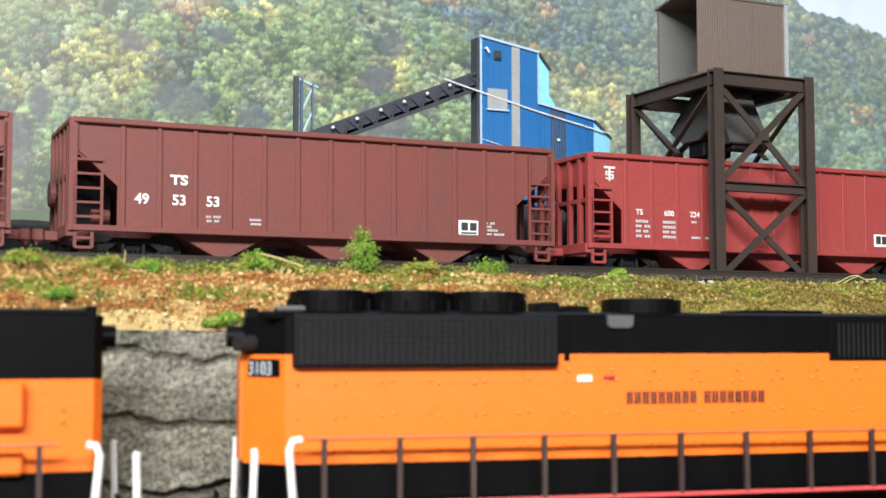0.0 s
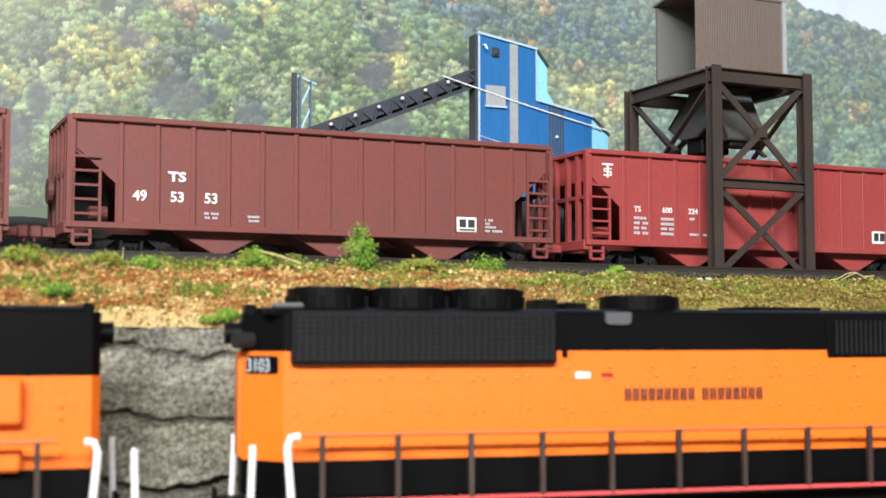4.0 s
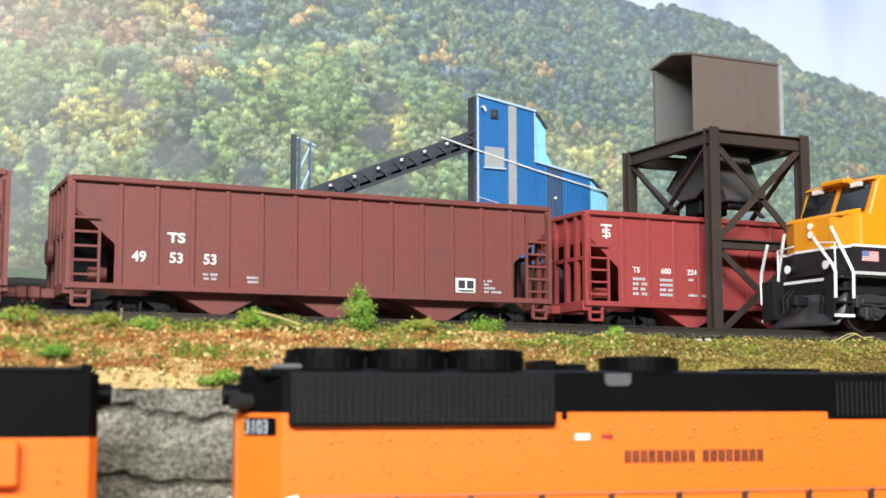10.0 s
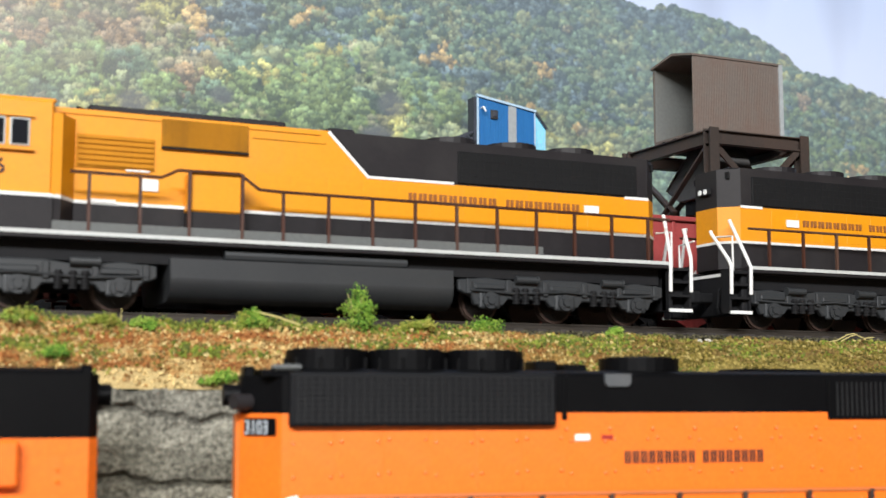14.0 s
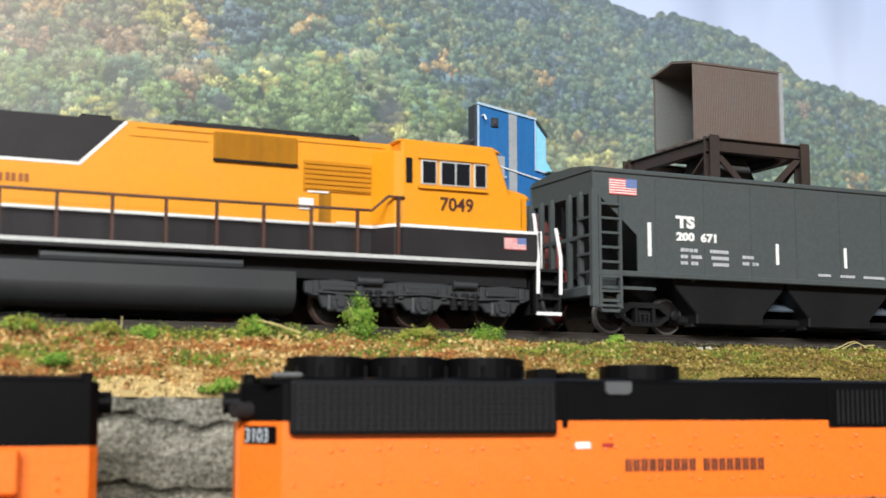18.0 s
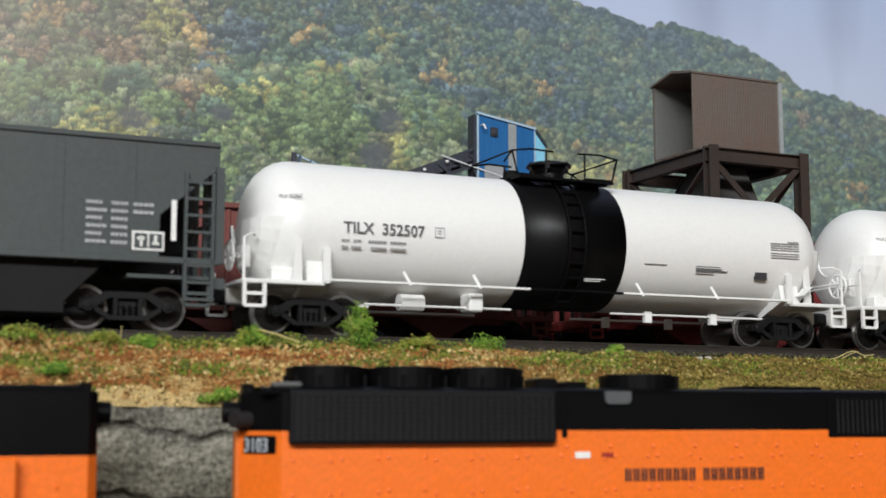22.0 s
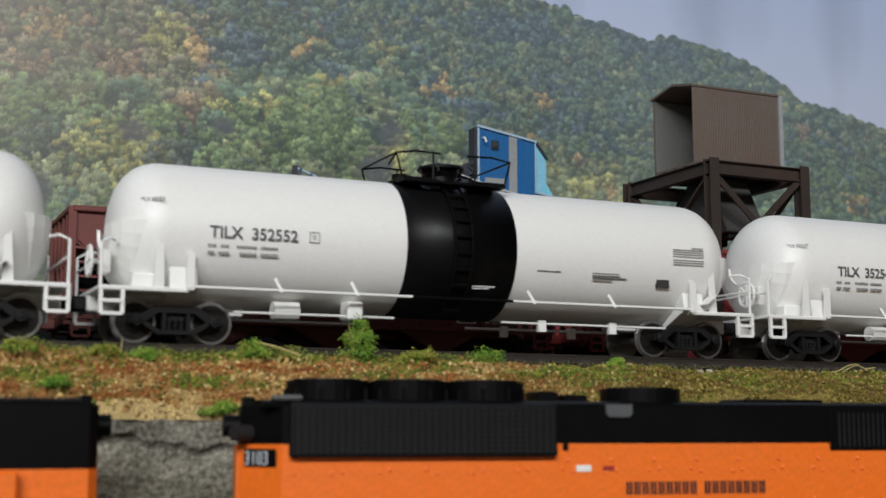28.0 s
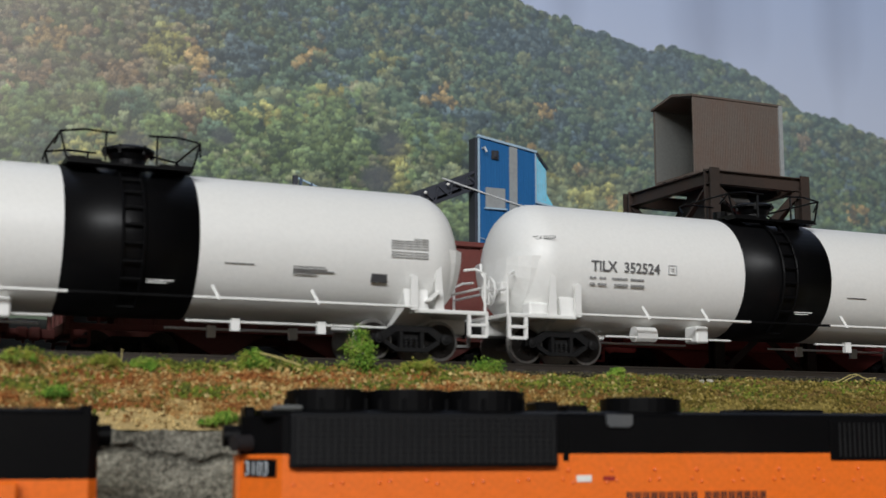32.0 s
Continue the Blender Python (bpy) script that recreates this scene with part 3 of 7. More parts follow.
        stirrup(car, M_GREYCAR, *sorted((e * (L - 0.2), e * (L - 0.7))), -Y, 0.5, 1.0)
        freight_truck(car, e * 6.0, True)
    # the grey bays are coloured black: their shade is put into the colour
    bay = None
    for x in (-3.6, 0, 3.6):
        if bay is None:
            bay = part("discharge_bay", prism(bmesh.new(), [(-1.76, 1.45), (-1.72, 1.2), (-1.05, 0.5), (-1.05, 0.25), (1.05, 0.25), (1.05, 0.5), (1.72, 1.2), (1.76, 1.45)], -1.42, 1.42, bevel=0.03), M_BLACKTRUCK, car)
            bay.location.x = x * K
        else:
            twin(bay, car, Matrix.Translation((x * K, 0, 0)))
    # slope sheets between the bays, their reflected light put into the colour
    for x in (-1.8, 1.8):
        sheet_ = bmesh.new()
        quad = [sheet_.verts.new(p) for p in ((x - 0.30, -0.32, 1.22), (x + 0.30, -0.32, 1.22), (x + 0.62, -1.05, 0.72), (x - 0.62, -1.05, 0.72))]
        low = [sheet_.verts.new((v.co.x, v.co.y + 0.03, v.co.z - 0.04)) for v in quad]
        sheet_.faces.new(quad)
        sheet_.faces.new(low[::-1])
        for i in range(4):
            sheet_.faces.new((quad[i], low[i], low[(i + 1) % 4], quad[(i + 1) % 4]))
        bmesh.ops.recalc_face_normals(sheet_, faces=sheet_.faces)
        part("bay_slope", sheet_, M_BAYSLOPE, car, "slope sheet between the bays with its pale blue-grey reflection painted in")
    part("centre_sill", bx(-7.6, 7.6, -0.3, 0.3, 0.75, 1.2), M_BLACKTRUCK, car)
    part("outlet_pipe", rod(bmesh.new(), (-5.2, -0.9, 0.36), (5.2, -0.9, 0.36), 0.13, 10), M_BLACKTRUCK, car)
    for x in (-3.6, 0, 3.6):
        part("outlet_gate", bx(x - 1.1, x + 1.1, -1.25, 1.25, 0.2, 0.28), M_UNDER, car)
    part("brake_reservoir", rod(bmesh.new(), (-6.9, 0.3, 1.45), (-6.1, 0.3, 1.45), 0.25, 12), M_GREYCAR, car)
    c = 122.1
    flag_decal(car, 114.77 - c, 3.40, 0.80, 0.40, -Y - 0.01, mirrored=True)
    words("lettering", "TS", 0.40, M_LETTER, car, 116.74 - c, -Y - 0.02, 2.68, weight=0.02, squeeze=1.3)
    words("lettering", "200  671", 0.28, M_LETTER, car, 116.74 - c, -Y - 0.02, 2.35, weight=0.014, squeeze=1.28)
    for row in ((115.88 - c, 115.98 - c, 1.9, 2.75), (119.86 - c, 119.95 - c, 1.86, 2.41), (122.13 - c, 122.23 - c, 1.87, 2.41),
                (124.45 - c, 124.55 - c, 1.93, 2.46), (128.86 - c, 128.97 - c, 1.86, 2.73)):
        bars("reflector_strip", car, M_LETTER, [row], -Y - 0.012)
    rows = []
    for i in range(3):
        z = 2.15 - i * 0.165
        rows += letter_bars(116.86 - c, 117.4 - c + 0.12 * (i == 1), z - 0.085, z, ((4,), (2, 3), (2, 2))[i]) + letter_bars(117.75 - c + 0.05 * i, 118.35 - c, z - 0.085, z, (6 - i // 2,))
    rows += letter_bars(118.78 - c, 119.15 - c, 1.97, 2.05, (3,)) + letter_bars(118.78 - c, 119.3 - c, 1.80, 1.88, (2, 2))
    for x, w in ((121.25, 0.42), (122.0, 0.5), (122.8, 0.75)):
        rows += letter_bars(x - c, x + w - c, 1.61, 1.68, (int(w * 12),))
    bars("data_stencil", car, M_STENCIL, rows, -Y - 0.012)
    rows = []
    for i in range(6):
        z = 2.62 - i * 0.165
        rows += letter_bars(127.08 - c, 127.42 - c + 0.1 * (i % 2), z - 0.07, z, (4,)) + letter_bars(127.6 - c, 127.95 - c, z - 0.07, z, (4,))
        if i < 2:
            rows += letter_bars(128.05 - c, 128.5 - c, z - 0.07, z, (4,))
    bars("data_stencil", car, M_STENCIL, rows, -Y - 0.012)
    part("stencil_plate", bx(128.04 - c, 128.72 - c, -Y - 0.02, -Y, 1.62, 2.03), M_LETTER, car, "white-edged stencil plate")
    bars("stencil_squares", car, M_GREYCAR, [(128.09 - c, 128.36 - c, 1.67, 1.98), (128.40 - c, 128.67 - c, 1.67, 1.98)], -Y - 0.025)
    bars("stencil_marks", car, M_LETTER, [(128.15 - c, 128.3 - c, 1.84, 1.9), (128.2 - c, 128.26 - c, 1.7, 1.92), (128.46 - c, 128.6 - c, 1.74, 1.8), (128.5 - c, 128.56 - c, 1.74, 1.95)], -Y - 0.04)
    bars("emblem", car, M_LETTER, [(124.47 - c, 125.2 - c, 3.46, 3.56), (124.75 - c, 125.05 - c, 3.36, 3.42), (124.7 - c, 124.82 - c, 3.24, 3.4),
                                   (124.72 - c, 125.0 - c, 3.22, 3.29), (124.92 - c, 125.04 - c, 3.1, 3.26), (124.62 - c, 125.0 - c, 3.06, 3.13)], -Y - 0.012, "white railway emblem")
    return car


def tank_car(m, number):
    car = thing("tank_car", "glossy white tank car model with black centre band and dark lettering", "railway wagon", "moving train", m)
    R, ZC, S = 1.62, 2.45, 6.9
    prof = [(-S - 1.02 * math.sin(a), R * math.cos(a) ** 0.68 if math.cos(a) > 0 else 0.02) for a in [radians(d) for d in (88, 80, 70, 58, 45, 32, 20, 10, 0)]]
    prof = [(x, max(r, 0.03)) for x, r in prof]
    prof += [(-x, r) for x, r in prof[::-1]]
    part("tank_shell", lathe_x(bmesh.new(), prof, 64, ZC), M_TANKWHITE, car, smooth=True)
    part("centre_band", lathe_x(bmesh.new(), [(-1.42, R - 0.02), (-1.42, R + 0.012), (1.42, R + 0.012), (1.42, R - 0.02)], 64, ZC), M_TANKBLACK, car, "glossy black band round the tank", smooth=True)
    # manway, valve box, platform and its rails
    dome = part("manway", lathe_z(bmesh.new(), [(3.95, 0.40), (4.30, 0.38), (4.44, 0.46), (4.50, 0.56)], 28, 0.15), M_TANKBLACK, car)
    part("manway_lid", lathe_z(bmesh.new(), [(4.50, 0.58), (4.55, 0.58), (4.60, 0.50), (4.62, 0.30)], 28, 0.15), M_TANKBLACK, dome)
    bm = bmesh.new()
    for i in range(6):
        a = i * 1.047
        rod(bm, (0.15 + 0.53 * math.cos(a), 0.53 * math.sin(a), 4.40), (0.15 + 0.53 * math.cos(a), 0.53 * math.sin(a), 4.60), 0.045, 6)
    part("lid_bolts", bm, M_TANKBLACK, dome)
    for e in (-1, 1):
        part("platform", bx(min(e * 0.62, e * 1.35), max(e * 0.62, e * 1.35), -1.15, 1.15, 4.02, 4.08), M_TANKBLACK, car)
    part("platform_front", bx(-1.35, 1.35, -1.2, -0.75, 3.96, 4.02), M_TANKBLACK, car)
    part("safety_valve", rod(bmesh.new(), (-0.95, 0.0, 4.02), (-0.95, 0.0, 4.32), 0.2, 12), M_TANKBLACK, car)
    for e in (-1, 1):
        for y in (-1.12, 1.12):
            part("rail_post", rod(bmesh.new(), (e * 1.35, y, 4.05), (e * 1.5, y, 4.62), 0.026, 6), M_TANKBLACK, car)
            part("rail_post", rod(bmesh.new(), (e * 0.55, y, 4.05), (e * 0.55, y, 4.66), 0.026, 6), M_TANKBLACK, car)
            part("safety_rail", pipe(bmesh.new(), [(e * 0.35, y, 4.68), (e * 1.0, y, 4.70), (e * 1.5, y, 4.62), (e * 1.58, y * 0.75, 4.38)], 0.025, 6), M_TANKBLACK, car)
        part("cross_rail", rod(bmesh.new(), (e * 1.5, -1.12, 4.62), (e * 1.5, 1.12, 4.62), 0.025, 6), M_TANKBLACK, car)
    rr = R + 0.1
    arc = lambda x, d: (x, -rr * math.cos(radians(d)), ZC + rr * math.sin(radians(d)))
    lad = part("ladder", pipe(bmesh.new(), [arc(-0.22, 62 - 12 * k) for k in range(11)], 0.035, 6), M_TANKBLACK, car)
    part("stile", pipe(bmesh.new(), [arc(0.22, 62 - 12 * k) for k in range(11)], 0.035, 6), M_TANKBLACK, lad)
    for k in range(10):
        part("rung", rod(bmesh.new(), arc(-0.22, 58 - 13 * k), arc(0.22, 58 - 13 * k), 0.03, 6), M_TANKBLACK, lad)
    # long side rails with slanted brackets
    for s in (-1, 1):
        y = s * 1.62
        for e in (-1, 1):
            part("side_rail", rod(bmesh.new(), (e * 1.3, y, 1.17), (e * 6.5, y, 1.17), 0.035, 6), M_TANKWHITE, car)
            for x in ((2.60, 4.38) if e < 0 else (1.90, 4.15)):
                part("rail_bracket", beam(bmesh.new(), (e * x, y, 1.13), (e * x - 0.15, y + s * -0.1, 1.45), 0.1, 0.06), M_TANKWHITE, car)
        part("side_rail", rod(bmesh.new(), (-1.3, y, 1.17), (1.3, y, 1.17), 0.035, 6), M_TANKBLACK, car)
        part("lower_pipe", rod(bmesh.new(), (1.3, y * 0.62, 0.72), (6.0, y * 0.62, 0.72), 0.03, 6), M_TANKWHITE, car)
        part("lower_pipe", rod(bmesh.new(), (-5.3, y * 0.62, 0.72), (-1.5, y * 0.62, 0.72), 0.03, 6), M_TANKWHITE, car)
        for x in (2.4, 4.4):
            part("pipe_hanger", bx(x - 0.1, x + 0.1, y * 0.62 - 0.06, y * 0.62 + 0.06, 0.52, 0.8), M_TANKWHITE, car)
    part("brake_chest", bx(-2.72, -2.35, -1.25, -0.7, 0.62, 1.05, bevel=0.04), M_TANKWHITE, car)
    part("brake_cylinder", rod(bmesh.new(), (-4.4, -0.9, 0.8), (-3.8, -0.9, 0.8), 0.2, 12), M_TANKWHITE, car)
    # end sills, cradles, walkways, steps, grab rails
    for e in (-1, 1):
        part("stub_sill", bx(min(e * 4.9, e * 8.35), max(e * 4.9, e * 8.35), -0.32, 0.32, 0.68, 1.05, bevel=0.03), M_TANKWHITE, car)
        part("tank_cradle", across(bmesh.new(), [(-1.5, 1.15), (-1.42, 1.6), (-0.9, 1.08), (0.9, 1.08), (1.42, 1.6), (1.5, 1.15), (0.5, 0.72), (-0.5, 0.72)], e * 6.55 - 0.3, e * 6.55 + 0.3), M_TANKWHITE, car)
        part("end_walkway", bx(min(e * 6.45, e * 8.35), max(e * 6.45, e * 8.35), -1.6, 1.6, 1.04, 1.14, bevel=0.02), M_TANKWHITE, car)
        # half-height shield plate that follows the head, a gap behind it
        bm = bmesh.new()
        layers = []
        for gap in (0.16, 0.09):
            grid = []
            for q in (1.0, 0.9, 0.75, 0.55, 0.3):
                xx = e * (S + gap + 1.02 * math.sqrt(max(0.0, 1 - q ** 2.94)))
                grid.append([bm.verts.new((xx, q * 1.58 * math.cos(radians(d)), ZC + 0.12 + q * 1.58 * math.sin(radians(d)))) for d in range(180, 361, 12)])
            layers.append(grid)
        for grid in layers:
            for p, q in zip(grid, grid[1:]):
                for k in range(len(p) - 1):
                    bm.faces.new((p[k], p[k + 1], q[k + 1], q[k]))
        for p, q in ((layers[0][0], layers[1][0]), (layers[0][-1], layers[1][-1])):
            for k in range(len(p) - 1):
                bm.faces.new((p[k], p[k + 1], q[k + 1], q[k]))
        for k in (0, -1):
            for i in range(4):
                bm.faces.new((layers[0][i][k], layers[0][i + 1][k], layers[1][i + 1][k], layers[1][i][k]))
        bmesh.ops.recalc_face_normals(bm, faces=bm.faces)
        part("head_shield", bm, M_TANKWHITE, car)
        part("shield_post", prism(bmesh.new(), [(e * 6.98, 1.1), (e * 7.22, 1.1), (e * 7.12, 2.5), (e * 7.02, 2.5)], -1.56, -1.50), M_TANKWHITE, car)
        for s in (-1, 1):
            part("sill_plate", prism(bmesh.new(), [(e * 6.35, 1.1), (e * 6.52, 1.1), (e * 6.52, 1.86), (e * 6.4, 1.92), (e * 6.35, 1.86)], s * 1.6 - 0.04, s * 1.6 + 0.04), M_TANKWHITE, car)
            stirrup(car, M_TANKWHITE, *sorted((e * 7.85, e * 8.3)), s * 1.56, 0.55, 1.08)
            bm = pipe(bmesh.new(), [(e * 8.3, s * 1.5, 1.1), (e * 8.3, s * 1.5, 2.05), (e * 8.1, s * 1.4, 2.15), (e * 7.95, s * 1.1, 2.15)], 0.035, 6)
            part("grab_rail", bm, M_TANKWHITE, car)
        part("cross_rail", rod(bmesh.new(), (e * 8.3, -1.45, 1.72), (e * 8.3, 1.45, 1.72), 0.03, 6), M_TANKWHITE, car)
        coupler(car, e * 8.2, e, M_BLACKTRUCK)
        freight_truck(car, e * 6.6, True)
    bm = bmesh.new()
    for i in range(14):
        a0, a1 = i * 0.4488, (i + 1) * 0.4488
        rod(bm, (-8.42, -0.75 + 0.33 * math.cos(a0), 1.72 + 0.33 * math.sin(a0)), (-8.42, -0.75 + 0.33 * math.cos(a1), 1.72 + 0.33 * math.sin(a1)), 0.035, 6)
    for i in range(4):
        a0 = i * 0.785
        rod(bm, (-8.42, -0.75 - 0.33 * math.cos(a0), 1.72 - 0.33 * math.sin(a0)), (-8.42, -0.75 + 0.33 * math.cos(a0), 1.72 + 0.33 * math.sin(a0)), 0.028, 6)
    rod(bm, (-8.1, -0.75, 1.72), (-8.42, -0.75, 1.72), 0.06, 8)
    part("brake_wheel", bm, M_TANKWHITE, car)
    part("gear_box", bx(-8.2, -8.0, -1.0, -0.5, 1.45, 1.95, bevel=0.03), M_TANKWHITE, car)
    part("valve_box", bx(-7.6, -7.0, -1.3, -0.9, 1.14, 1.45, bevel=0.04), M_TANKWHITE, car)
    part("sign_holder", beam(bmesh.new(), (6.75, -1.62, 1.3), (7.05, -1.62, 1.55), 0.34, 0.03), M_TANKWHITE, car)
    # lettering lies on the curved shell
    yf = lambda z: -math.sqrt(max(0.0, (R + 0.015) ** 2 - (z - ZC) ** 2))
    words("lettering", "TILX  " + number, 0.355, M_TANKLETTER, car, -6.05, yf(2.55) - 0.012, 2.27, weight=0.004, squeeze=1.0)
    bars("stencil_frame", car, M_STENCIL, [(-3.80, -3.56, 2.50, 2.515), (-3.80, -3.56, 2.28, 2.295), (-3.80, -3.785, 2.28, 2.515), (-3.575, -3.56, 2.28, 2.515), (-3.74, -3.62, 2.42, 2.435), (-3.72, -3.64, 2.36, 2.375)], yf(2.45) - 0.004)
    for i in range(2):
        z = 2.12 - 0.15 * i
        rows = letter_bars(-6.08, -5.60, z - 0.055, z, (2, 2 + i)) + letter_bars(-5.44 + 0.06 * i, -4.98, z - 0.055, z, (6 - i,)) + letter_bars(-4.90, -4.50, z - 0.055, z, (6,))
        bars("data_stencil", car, M_STENCILDARK, rows, yf(2.05) - 0.006)
    bars("notice_line", car, M_TANKLETTER, [(2.0, 2.65, 1.94, 1.96)], yf(1.93) - 0.004)
    rows = []
    for i, (a, b) in enumerate(((3.55, 4.3), (3.55, 4.35), (3.55, 4.52), (3.55, 4.1))):
        rows.append((a, b, 1.95 - i * 0.05, 1.972 - i * 0.05))
    bars("notice_stencil", car, M_TANKLETTER, rows, yf(1.88) - 0.006)
    rows = []
    for i in range(8):
        z = 2.74 - i * 0.058 - (0.03 if i > 4 else 0)
        rows += [(5.86, 6.18, z - 0.016, z), (6.2, 6.40, z - 0.016, z), (6.42, 6.58, z - 0.016, z), (6.60, 6.78, z - 0.016, z)][2 if i == 0 else 0:]
    bars("test_table", car, M_STENCILDARK, rows, yf(2.55) - 0.006)
    part("placard", bx(5.42, 5.80, yf(1.8) - 0.02, yf(1.8) + 0.04, 1.70, 1.90), M_LETTERDARK, car, "small dark placard")
    bars("band_notice", car, M_LETTER, [(0.35, 0.85, 1.56, 1.58), (0.35, 0.95, 1.51, 1.53), (0.35, 0.8, 1.46, 1.48), (1.0, 1.15, 1.62, 1.64)], yf(1.5) - 0.012)
    words("head_lettering", "TILX " + number, 0.13, M_TANKLETTER, car, -7.48, -1.30, 2.98, squeeze=0.8, turn=-36)
    return car


def loco_truck(eng, x, turning, mat=M_TRUCKGREY):
    """A three-axle truck with its sideframes, journals and springs."""
    tr = part("truck", bx(-2.3, 2.3, -0.9, 0.9, 0.55, 0.95, bevel=0.04), M_UNDER, eng)
    tr.location.x = x * K
    for s in (-1, 1):
        bm = bmesh.new()
        prism(bm, [(-2.85, 0.96), (-2.85, 0.70), (-2.5, 0.55), (-2.42, 0.36), (-1.68, 0.36), (-1.55, 0.52), (-0.5, 0.52), (-0.37, 0.36), (0.37, 0.36), (0.5, 0.52), (1.55, 0.52),
                   (1.68, 0.36), (2.42, 0.36), (2.5, 0.55), (2.85, 0.70), (2.85, 0.96), (2.1, 1.02), (1.2, 0.94), (0.5, 1.02), (-0.5, 1.02), (-1.2, 0.94), (-2.1, 1.02)], s * 1.12, s * 1.3, bevel=0.03)
        for j in (-2.6, -1.55, -0.55, 0.55, 1.55, 2.6):
            box(bm, j - 0.07, j + 0.07, min(s * 1.28, s * 1.37), max(s * 1.28, s * 1.37), 0.62, 0.98, bevel=0.02)
        for j in (-2.05, 0.0, 2.05):
            box(bm, j - 0.40, j + 0.40, min(s * 1.28, s * 1.36), max(s * 1.28, s * 1.36), 0.74, 0.88, bevel=0.03)
        sf = part("sideframe", bm, mat, tr)
        for j in (-2.05, 0, 2.05):
            jb = part("journal_box", bx(j - 0.28, j + 0.28, min(s * 1.22, s * 1.34), max(s * 1.22, s * 1.34), 0.28, 0.68, bevel=0.06, seg=2), mat, sf)
            bm = rod(bmesh.new(), (j, s * 1.30, 0.48), (j, s * 1.40, 0.48), 0.20, 16)
            rod(bm, (j, s * 1.36, 0.48), (j, s * 1.45, 0.48), 0.10, 10)
            for a in range(4):
                rod(bm, (j + 0.14 * math.cos(a * 1.571 + 0.785), s * 1.39, 0.48 + 0.14 * math.sin(a * 1.571 + 0.785)), (j + 0.14 * math.cos(a * 1.571 + 0.785), s * 1.43, 0.48 + 0.14 * math.sin(a * 1.571 + 0.785)), 0.035, 6)
            jb.data = joined(jb.data, bm)
        for j in (-1.35, -1.1, -0.8, 0.8, 1.1, 1.35):
            bm = bmesh.new()
            for k in range(5):
                rod(bm, (j, s * 1.33, 0.42 + 0.075 * k), (j, s * 1.33, 0.46 + 0.075 * k), 0.10, 10)
            rod(bm, (j, s * 1.33, 0.4), (j, s * 1.33, 0.8), 0.07, 8)
            part("spring", bm, M_UNDER, sf)
        bm = bmesh.new()
        for j in (-1.1, 1.3):
            rod(bm, (j - 0.28, s * 1.36, 0.99), (j + 0.28, s * 1.36, 0.99), 0.09, 12)
            rod(bm, (j + 0.28, s * 1.36, 0.99), (j + 0.34, s * 1.36, 0.99), 0.11, 12)
        pipe(bm, [(-2.6, s * 1.36, 0.72), (-1.4, s * 1.38, 0.66), (0, s * 1.36, 0.74), (1.4, s * 1.38, 0.66), (2.6, s * 1.36, 0.72)], 0.03, 6)
        part("brake_rigging", bm, mat, sf)
    for j in (-2.05, 0, 2.05):
        wheelset(tr, j, 0.5, M_WHEELBROWN, turning)
    return tr


def loco_steps(eng, e, s, x, grab_mat, zdeck, tread_mat=M_UNDER, edge_mat=M_WHITE):
    """One corner stair well with treads, white edges and two grab rails. x: its outer end."""
    xi = x - e * 0.62
    a, b = sorted((x, xi))
    st = part("corner_steps", bx(a, b, min(s * 1.1, s * 1.2), max(s * 1.1, s * 1.2), 0.4, zdeck), tread_mat, eng)
    for z in (0.4, 0.75, 1.1, 1.42):
        part("tread", bx(a, b, min(s * 1.2, s * 1.52), max(s * 1.2, s * 1.52), z - 0.03, z + 0.03), tread_mat, st)
    for xx in (a, b):
        part("stringer", bx(xx - 0.03, xx + 0.03, min(s * 1.2, s * 1.5), max(s * 1.2, s * 1.5), 0.36, zdeck), tread_mat, st)
    part("lower_edge", bx(a - 0.03, b + 0.03, min(s * 1.5, s * 1.55), max(s * 1.5, s * 1.55), 0.34, 0.42), edge_mat, st, "white step edge")
    for xx, top in ((x, 2.45), (xi, 2.78)):
        bm = pipe(bmesh.new(), [(xx, s * 1.55, 0.85), (xx, s * 1.57, 1.55), (xx + e * 0.04, s * 1.5, 1.75), (xx + e * 0.2, s * 1.02, top), (xx + e * 0.2, s * 0.98, top + 0.08)], 0.046, 8)
        part("grab_rail", bm, grab_mat, st, "white painted grab rail")
    return st


def chamfered(x0, x1, y, c0, c1):
    """Plan outline of a hood: (x, y) points with chamfered corners at both ends."""
    pts = [(x0, -y + c0 * 1.05), (x0 + c0, -y), (x1 - c1, -y), (x1, -y + c1 * 1.05)]
    return pts + [(x, -yy) for x, yy in pts[::-1]]


